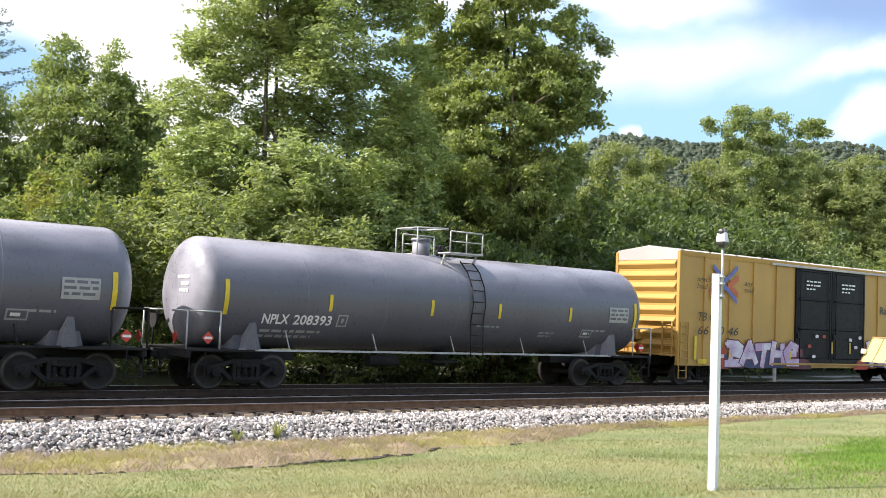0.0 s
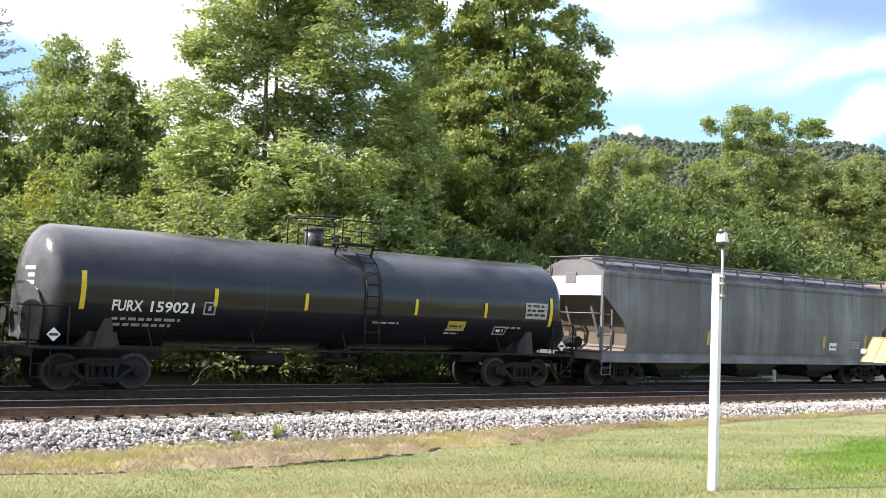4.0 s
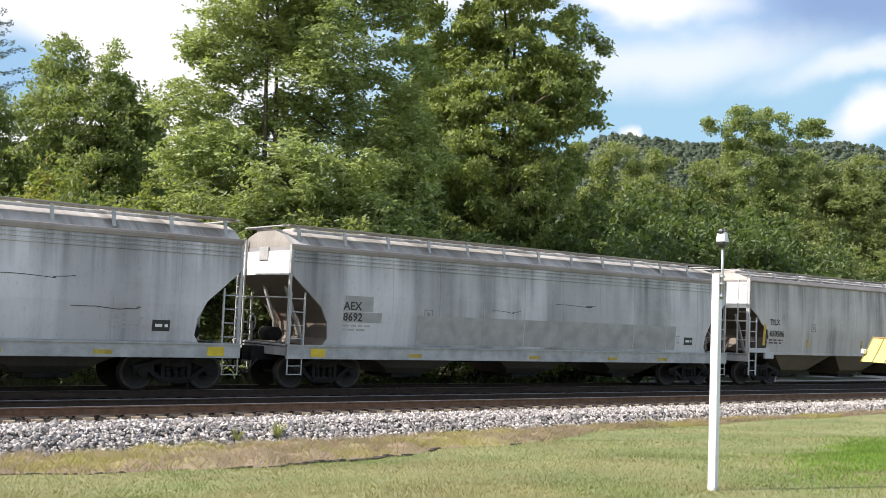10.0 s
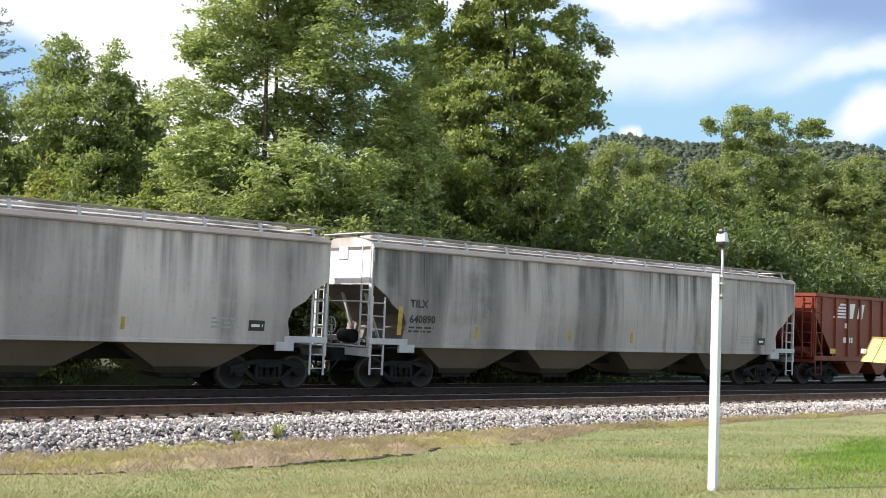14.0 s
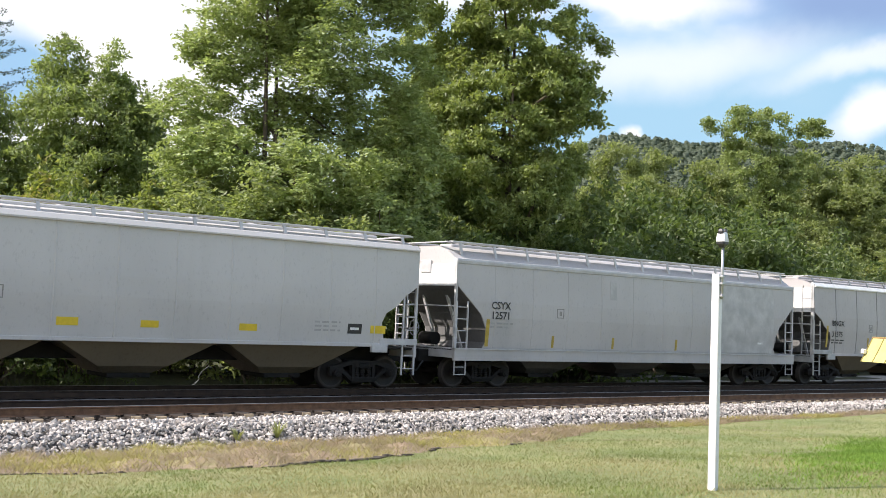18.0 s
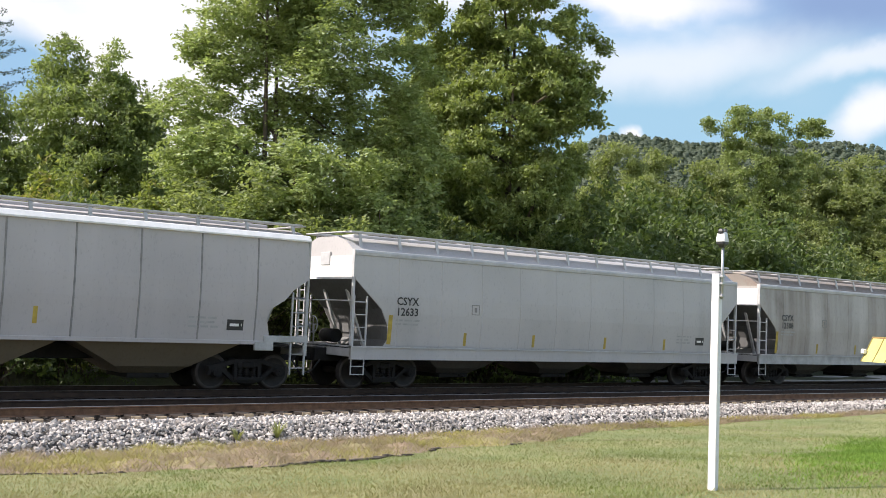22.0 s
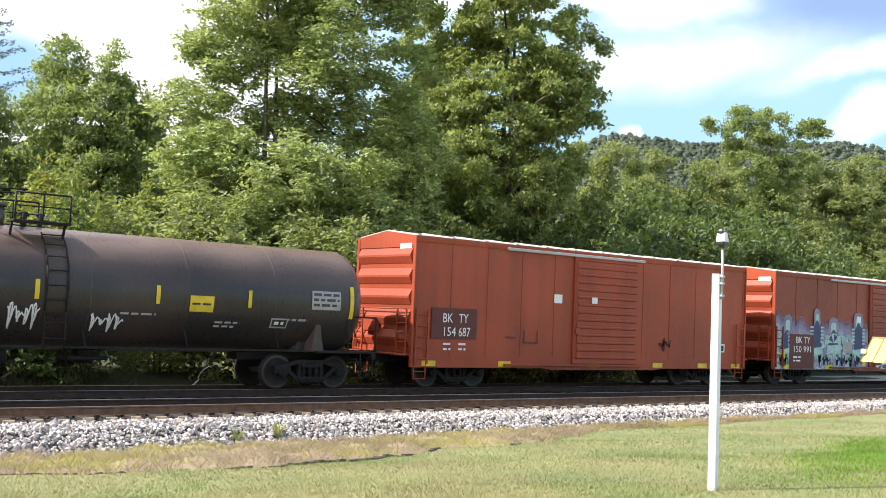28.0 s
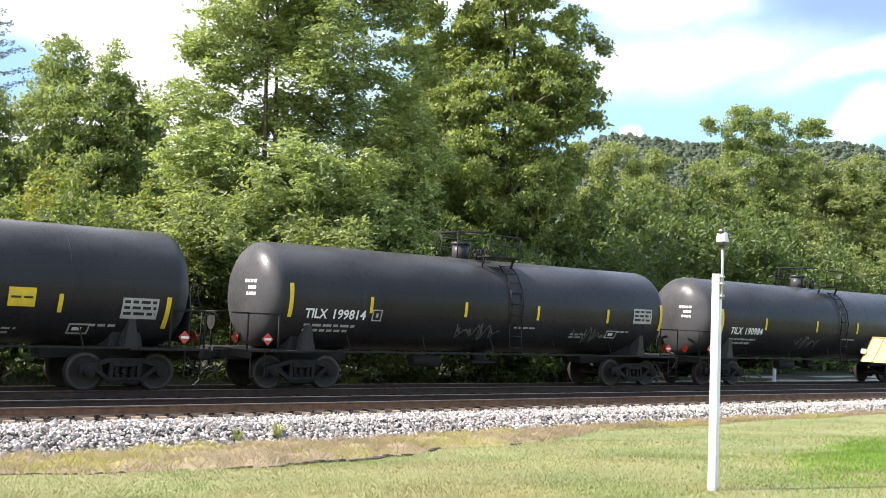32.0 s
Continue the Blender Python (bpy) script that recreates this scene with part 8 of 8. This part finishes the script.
flat(sou, "wheel_mark", [(-1.15 + 0.3 * math.cos(a), 1.65 + 0.3 * math.sin(a)) for a in [math.pi / 10 * i for i in range(20)]], black_paint, -1.507)

hopper_car(266.2, 283.75, "round", hop_ecnx, "clean light-grey covered hopper with yellow marks", ("ECNX", "160877"), seed=15, mark_x=1.75, mark_z=2.32, step=0.36, bay_mat=bay_tan, roof_mat=hop_ecnx, frame_mat=frame_white, stripe_mat=yellow_paint,
           stripes=((-7.1, -6.6, 1.58, 1.82), (-4.75, -4.3, 1.57, 1.75), (-2.1, -1.6, 1.56, 1.75), (-0.1, 0.35, 1.56, 1.73), (2.5, 3.0, 1.55, 1.73), (6.5, 7.0, 1.57, 1.79)))
cs_lines = ((-7.25, -7.12, 1.28, 2.1), (-4.5, -4.4, 1.28, 1.66), (-1.75, -1.65, 1.28, 1.66), (1.45, 1.55, 1.28, 1.66), (4.4, 4.5, 1.28, 1.66))
hopper_car(283.75, 302.0, "sill", hop_csyx, "satin grey covered hopper with one repainted pale end", ("CSYX", "12571"), seed=16, mark_x=1.35, mark_z=2.42, chord_mat=frame_white, sill_mat=hop_csyx, frame_mat=frame_white, slope_mat=slope_grey_shade, step=0.30, stripes=cs_lines, patches=((3.45, 7.1, 1.24, 3.68, pale_patch), (-1.9, -1.6, 2.9, 3.5, pale_patch)))
bn_lines = ((-7.6, -7.48, 1.55, 2.42), (-4.55, -4.45, 1.58, 1.97), (-1.55, -1.45, 1.58, 1.97), (1.47, 1.57, 1.58, 1.97))
hopper_car(302.0, 320.35, "round", hop_bngx, "grey covered hopper with rounded sides", ("BNGX", "31575"), seed=17, mark_x=1.25, mark_z=2.42, seam_mat=seam_paint, slope_mat=slope_grey_shade, frame_mat=frame_grey, chord_mat=frame_bright, bay_mat=bay_tan, stripes=bn_lines)
hopper_car(320.35, 339.0, "round", hop_bngx, "grey covered hopper with rounded sides", ("BNGX", "31428"), seed=18, mark_x=1.33, mark_z=2.42, seam_mat=seam_paint, slope_mat=slope_grey_shade, frame_mat=frame_grey, chord_mat=frame_bright, bay_mat=bay_tan, stripes=bn_lines)
hopper_car(339.0, 357.4, "sill", hop_csyx, "satin grey covered hopper with a deep side sill", ("CSYX", "12633"), seed=19, mark_x=1.45, mark_z=2.40, chord_mat=frame_white, sill_mat=hop_csyx, frame_mat=frame_white, slope_mat=slope_grey_shade, step=0.30, stripes=cs_lines)
hopper_car(357.4, 375.5, "sill", hop_csyx_b, "dusty warm-grey covered hopper with a deep side sill", ("CSYX", "12508"), seed=20, mark_x=1.35, mark_z=2.53, chord_mat=frame_white, sill_mat=frame_grey, frame_mat=frame_white, roof_mat=roof_rust, slope_mat=slope_grey_shade, step=0.30, stripes=cs_lines)
TANK_Z = 2.38      # the next three ride lower
brcx = tank_car(375.65, 393.3, tank_white_top, "grey tank car with sunlight painted pale on its dusty top and white lettering", "BRCX 3032", rail_mat=frame_grey, end_rail_mat=steel_dark, seed=21, square=0.35, band=-1.0, mark_at=(-6.5, 1.97, 1.5), stripes_at=(-4.38, -1.22, 1.70, 4.24), ez=(1.5, 2.34), sz=(1.88, 2.30), deck_dx=0.1,
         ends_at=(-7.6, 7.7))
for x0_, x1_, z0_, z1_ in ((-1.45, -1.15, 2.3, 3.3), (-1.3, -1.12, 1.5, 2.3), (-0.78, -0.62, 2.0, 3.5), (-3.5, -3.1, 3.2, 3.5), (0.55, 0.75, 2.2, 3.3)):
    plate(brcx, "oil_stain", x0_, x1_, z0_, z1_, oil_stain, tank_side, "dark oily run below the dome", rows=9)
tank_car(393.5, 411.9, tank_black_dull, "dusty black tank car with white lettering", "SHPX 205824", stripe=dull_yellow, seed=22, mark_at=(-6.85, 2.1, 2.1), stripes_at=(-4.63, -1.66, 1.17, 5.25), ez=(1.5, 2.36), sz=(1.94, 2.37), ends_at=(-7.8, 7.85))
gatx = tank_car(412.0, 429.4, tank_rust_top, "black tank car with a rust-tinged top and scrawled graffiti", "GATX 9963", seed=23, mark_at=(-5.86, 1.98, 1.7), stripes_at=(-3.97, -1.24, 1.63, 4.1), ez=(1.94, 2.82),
                ends_at=(-6.8, 7.2), signs=((2.46, 3.1, 1.98, 2.38, yellow_paint),), deck_dx=-1.45)
for k, (a, b, c, d) in enumerate([(-6.6, -6.0, 1.78, 2.1), (-3.96, -3.12, 1.42, 2.08), (-1.91, -1.1, 1.40, 2.08), (-0.04, 0.87, 1.40, 1.92)]):
    scrawl(gatx, a, b, c, d, white_paint, tank_side, 11 + k, 8, 0.016)
TANK_Z = 2.515
at_bk = lambda z: -1.502
for (x0_, x1_, paint_, lab) in ((429.3, 446.45, box_red, "faded oxide-red boxcar with a ribbed sliding door"), (446.75, 464.5, box_red_b, "oxide-red boxcar with a large graffiti mural")):
    car, B, side, W = box_car(x0_, x1_, paint_, lab, 4.40, 0.64, box_red, roof_pale, (-1.3, 1.8), paint_, 11, ends=5)
    if paint_ is box_red:
        plate(car, "paint_patch", -7.0, -5.3, 1.48, 2.38, maroon_patch, at_bk)
        for txt, x, z, w in (("BK", -6.6, 1.96, 0.36), ("TY", -6.0, 1.96, 0.36), ("154", -6.6, 1.56, 0.44), ("687", -6.0, 1.56, 0.44)):
            words(car, txt, x, z, 0.38, white_paint, lambda z: -1.508, w)
        for k in range(2):
            for x in (-6.55, -5.98):
                small_print(car, x, 1.30 - 0.15 * k, (0.28,), white_paint, at_bk, 0.06, 0.05, k)
        plate(car, "route_card", -2.15, -1.8, 2.70, 2.98, white_paint, at_bk)
        plate(car, "route_card", -0.55, -0.3, 2.75, 2.95, white_paint, lambda z: -1.60)
        scrawl(car, 2.9, 3.5, 1.2, 1.75, maroon_patch, at_bk, 4, 3, 0.03)
        plate(car, "stencil_box", 6.0, 6.5, 1.25, 1.55, white_paint, at_bk)
        plate(car, "stencil_field", 6.06, 6.44, 1.3, 1.5, black_paint, lambda z: -1.507)
        plate(car, "green_mark", 6.05, 6.25, 1.6, 1.75, mint_paint, at_bk)
        for q in ((-4.15, -3.75, 1.55, 1.60), (-3.4, -2.8, 1.40, 1.44), (-3.4, -3.36, 1.44, 1.8), (-2.84, -2.8, 1.44, 1.8)):
            plate(car, "stencil_line", *q, maroon_patch, at_bk, rows=2)
    else:
        flat(car, "graffiti", [(-7.85, 0.66), (-1.35, 0.66), (-1.35, 3.1), (-7.85, 3.1)], mural_cool, -1.505, "violet, mint and navy spray-painted mural with a soft hazy top")
        flat(car, "graffiti", [(-0.95, 0.70), (7.85, 0.70), (7.85, 1.75), (7.4, 2.1), (6.6, 2.2), (5.5, 2.1), (4.6, 2.25), (3.8, 2.2), (3.2, 2.6), (2.6, 2.5), (2.2, 2.1), (1.2, 1.95), (0.0, 1.75), (-0.95, 1.9)], mural_warm, -1.6, "grey, white and brown spray-painted mural")
        # four painted towers: hazy halo, pale cap, navy body with comb-like fringes
        for k, (xc, cap0, cap1, cw, b0, b1, bz0, bz1, teeth) in enumerate([(-7.08, 2.12, 2.57, 0.30, -7.5, -7.0, 1.42, 1.98, 3), (-5.10, 2.42, 2.88, 0.24, -5.40, -4.80, 1.50, 2.40, 5),
                                                                             (-3.93, 2.05, 2.56, 0.40, -4.30, -3.55, 1.62, 2.06, 4), (-2.10, 2.40, 2.80, 0.40, -2.42, -1.75, 1.47, 2.38, 5)]):
            flat(car, "graffiti", blob(xc - cw * 0.95, xc + cw * 0.95, cap0 - 0.3, cap1 + 0.22, 70 + k, 0.08), violet_paint, -1.507 - 0.0003 * k, "hazy violet spray-painted halo")
            flat(car, "graffiti", blob(xc - cw / 2, xc + cw / 2, cap0, cap1, 30 + k, 0.05), mint_paint, -1.510, "pale mint spray-painted cap")
            flat(car, "graffiti", [(b0, bz0), (b1, bz0 + 0.05), (b1 - 0.04, bz1), (b1 - 0.16, bz1 + 0.02), (xc + 0.06, bz1 + 0.2), (xc - 0.06, bz1 + 0.2), (b0 + 0.14, bz1), (b0 + 0.02, bz1 - 0.06)], navy_paint, -1.512, "navy spray-painted body")
            for j in range(teeth):
                zz = bz1 - 0.06 - j * (bz1 - bz0) * 0.8 / teeth
                for xa, xb in ((b0 - 0.17, b0 + 0.05), (b1 - 0.05, b1 + 0.15)):
                    flat(car, "graffiti", [(xa, zz - 0.045), (xb, zz - 0.035), (xb, zz + 0.02), (xa, zz + 0.03)], mint_paint, -1.5135, "pale fringe")
            flat(car, "graffiti", [(b0 - 0.1, bz0 - 0.35), (b1 + 0.15, bz0 - 0.3), (b1 + 0.05, bz0 + 0.05), (b0, bz0)], mint_paint, -1.511, "pale mint spray-painted base")
        flat(car, "graffiti", [(-3.93 + 0.42 * math.cos(a_), 1.72 + 0.40 * math.sin(a_)) for a_ in [math.pi * i / 12 for i in range(13)]], mint_paint, -1.5140, "pale half-round with a navy fan")
        for a0 in (0.35, 0.75):
            flat(car, "graffiti", [(-3.93, 1.72)] + [(-3.93 + 0.36 * math.cos(math.pi * (a0 - 0.12 + 0.08 * i)), 1.72 + 0.36 * math.sin(math.pi * (a0 - 0.12 + 0.08 * i))) for i in range(4)], navy_paint, -1.5150, "navy fan blade")
        flat(car, "paint_patch", [(-2.25, 2.62), (-1.95, 2.60), (-1.93, 2.84), (-2.22, 2.87)], white_paint, -1.5150, "white pasted card")
        for k, (a, b, c, d) in enumerate([(-5.2, -4.0, 0.75, 1.35), (-4.0, -2.6, 0.75, 1.30), (-3.0, -1.5, 0.75, 1.35), (-7.7, -7.0, 0.75, 1.3)]):
            scrawl(car, a, b, c, d, mint_paint, lambda z: -1.508, 80 + k, 5, 0.055, "thick mint spray line")
            scrawl(car, a + 0.1, b - 0.1, c, d - 0.05, navy_paint, lambda z: -1.511, 90 + k, 6, 0.022, "navy spray line")
        flat(car, "graffiti", [(-3.27, 1.35), (-2.6, 1.32), (-2.58, 1.78), (-3.24, 1.80)], grey_patch, -1.516, "grey painted-over square")
        for k, (a, b, c, d) in enumerate([(-7.6, -7.2, 0.95, 1.45), (-1.95, -1.45, 0.8, 1.0), (7.1, 7.6, 1.05, 1.45)]):
            flat(car, "graffiti", blob(a, b, c, d, 250 + k, 0.4), yellow_paint, -1.62 if a > 0 else -1.516, "yellow spray-painted splash")
        for k, (a, b) in enumerate([(2.25, 3.2), (3.8, 4.3), (4.9, 5.3), (5.8, 7.7)]):
            flat(car, "graffiti", blob(a, b, 1.95, 2.5 - 0.08 * k, 240 + k, 0.35), cream_paint, -1.626, "cream top edge of the mural")
        for k, (a, b, c, d) in enumerate([(0.5, 1.5, 1.2, 2.05), (2.2, 3.2, 0.9, 2.3), (3.8, 4.3, 0.9, 2.2), (5.8, 7.7, 1.0, 2.0)]):
            scrawl(car, a, b, c, d, white_paint, lambda z: -1.622, 130 + k, 4, 0.07, "broad white spray line")
            scrawl(car, a, b + 0.1, c - 0.1, d, black_paint, lambda z: -1.623, 140 + k, 5, 0.025, "black spray outline")
            scrawl(car, a - 0.2, b, c - 0.2, d - 0.5, violet_paint, lambda z: -1.6225, 150 + k, 4, 0.05, "violet spray line")
        for x in (3.25, 4.35, 5.3):
            flat(car, "paint_patch", [(x, 0.9), (x + 0.5, 0.9), (x + 0.5, 2.85), (x, 2.85)], maroon_patch, -1.630, "maroon painted-over stripe")
        plate(car, "paint_patch", -6.95, -5.32, 0.68, 2.03, maroon_patch, lambda z: -1.522)
        for txt, x, z, w in (("BK", -6.55, 1.68, 0.40), ("TY", -6.0, 1.68, 0.40), ("150", -6.75, 1.32, 0.5), ("991", -6.05, 1.32, 0.5)):
            words(car, txt, x, z, 0.36, white_paint, lambda z: -1.530, w)
        for k in range(2):
            small_print(car, -6.72, 1.1 - 0.14 * k, (0.5,), white_paint, lambda z: -1.530, 0.06, 0.05, k)
    for x in (-7.3, -4.4, -0.5, 2.6, 5.0, 6.9):
        plate(car, "reflective_stripe", x, x + 0.5, 0.68, 0.84, yellow_paint, lambda z: -1.505)
    lab_ = Shape()
    lab_.box(-B - 0.045, -B - 0.03, -1.3, -0.75, 4.05, 4.2)
    part("end_stencil", lab_, white_paint, car)
tank_car(464.5, 483.0, tank_black_dull, "dull black tank car with white lettering and a yellow sign", "TILX 192965", placard="red", seed=24, square=0.3, mark_at=(-6.6, 1.99, 2.0), stripes_at=(-4.43, -1.0, 2.22, 4.97), ez=(1.53, 2.30), sz=(1.84, 2.27),
         ends_at=(-7.2, 7.58), signs=((3.8, 4.4, 1.95, 2.38, yellow_paint),), head_shield=tank_black_dull)
t2 = tank_car(483.2, 501.4, tank_black_dull, "dull black tank car with white lettering and faint graffiti", "TILX 199814", placard="red", seed=25, short=0.24, square=0.25, mark_at=(-6.75, 1.91, 1.9), stripes_at=(-4.67, -1.29, 1.63, 4.77), ends_at=(-7.22, 7.4))
t3 = tank_car(501.6, 519.9, tank_black_dull, "dull black tank car with white lettering and pale graffiti", "TILX 190984", placard="red", seed=26, mark_at=(-6.65, 1.91, 1.9), stripes_at=(-4.57, -1.19, 1.73, 4.87), ends_at=(-7.22, 7.6))
for k, (c_, a, b) in enumerate([(t2, -1.72, 0.28), (t2, 3.18, 5.03), (t3, -2.6, -0.6), (t3, 2.6, 4.2)]):
    scrawl(c_, a, b, 1.40, 2.0, faint_grey, tank_side, 21 + k, 8, 0.016, "faint grey graffiti scrawl")


# ---- movement ----
def motions():
    for car, centre in CARS:
        walk(car, [(2.0 * k, pose(centre - gone(2.0 * k), FAR_TRACK, 0)) for k in range(17)])
        for bogie in car.children:
            if not bogie.name.startswith("truck"):
                continue
            for axle in bogie.children:
                if axle.name.startswith("wheelset"):
                    roll(axle, centre + bogie.location.x + axle.location.x)


def roll(axle, x):
    """The wheels roll while they are near the camera: a row for each thirtieth of a second."""
    x0, z0 = axle.location.x, axle.location.z
    turn = lambda t: pose(x0, 0, z0, 0, -math.degrees(gone(t) / z0), 0)
    near = [k for k in range(32 * FPS + 1) if 5 < x - gone(k / FPS) < 50]
    if len(near) < 4:
        walk(axle, [(0.0, turn(0)), (32.0, turn(0))])
        return
    rows = [(k / FPS, turn(k / FPS)) for k in near]
    if near[0] > 0:
        rows.insert(0, (0.0, turn(near[0] / FPS)))
    if near[-1] < 32 * FPS:
        rows.append((32.0, turn(near[-1] / FPS)))
    walk(axle, rows)


motions()
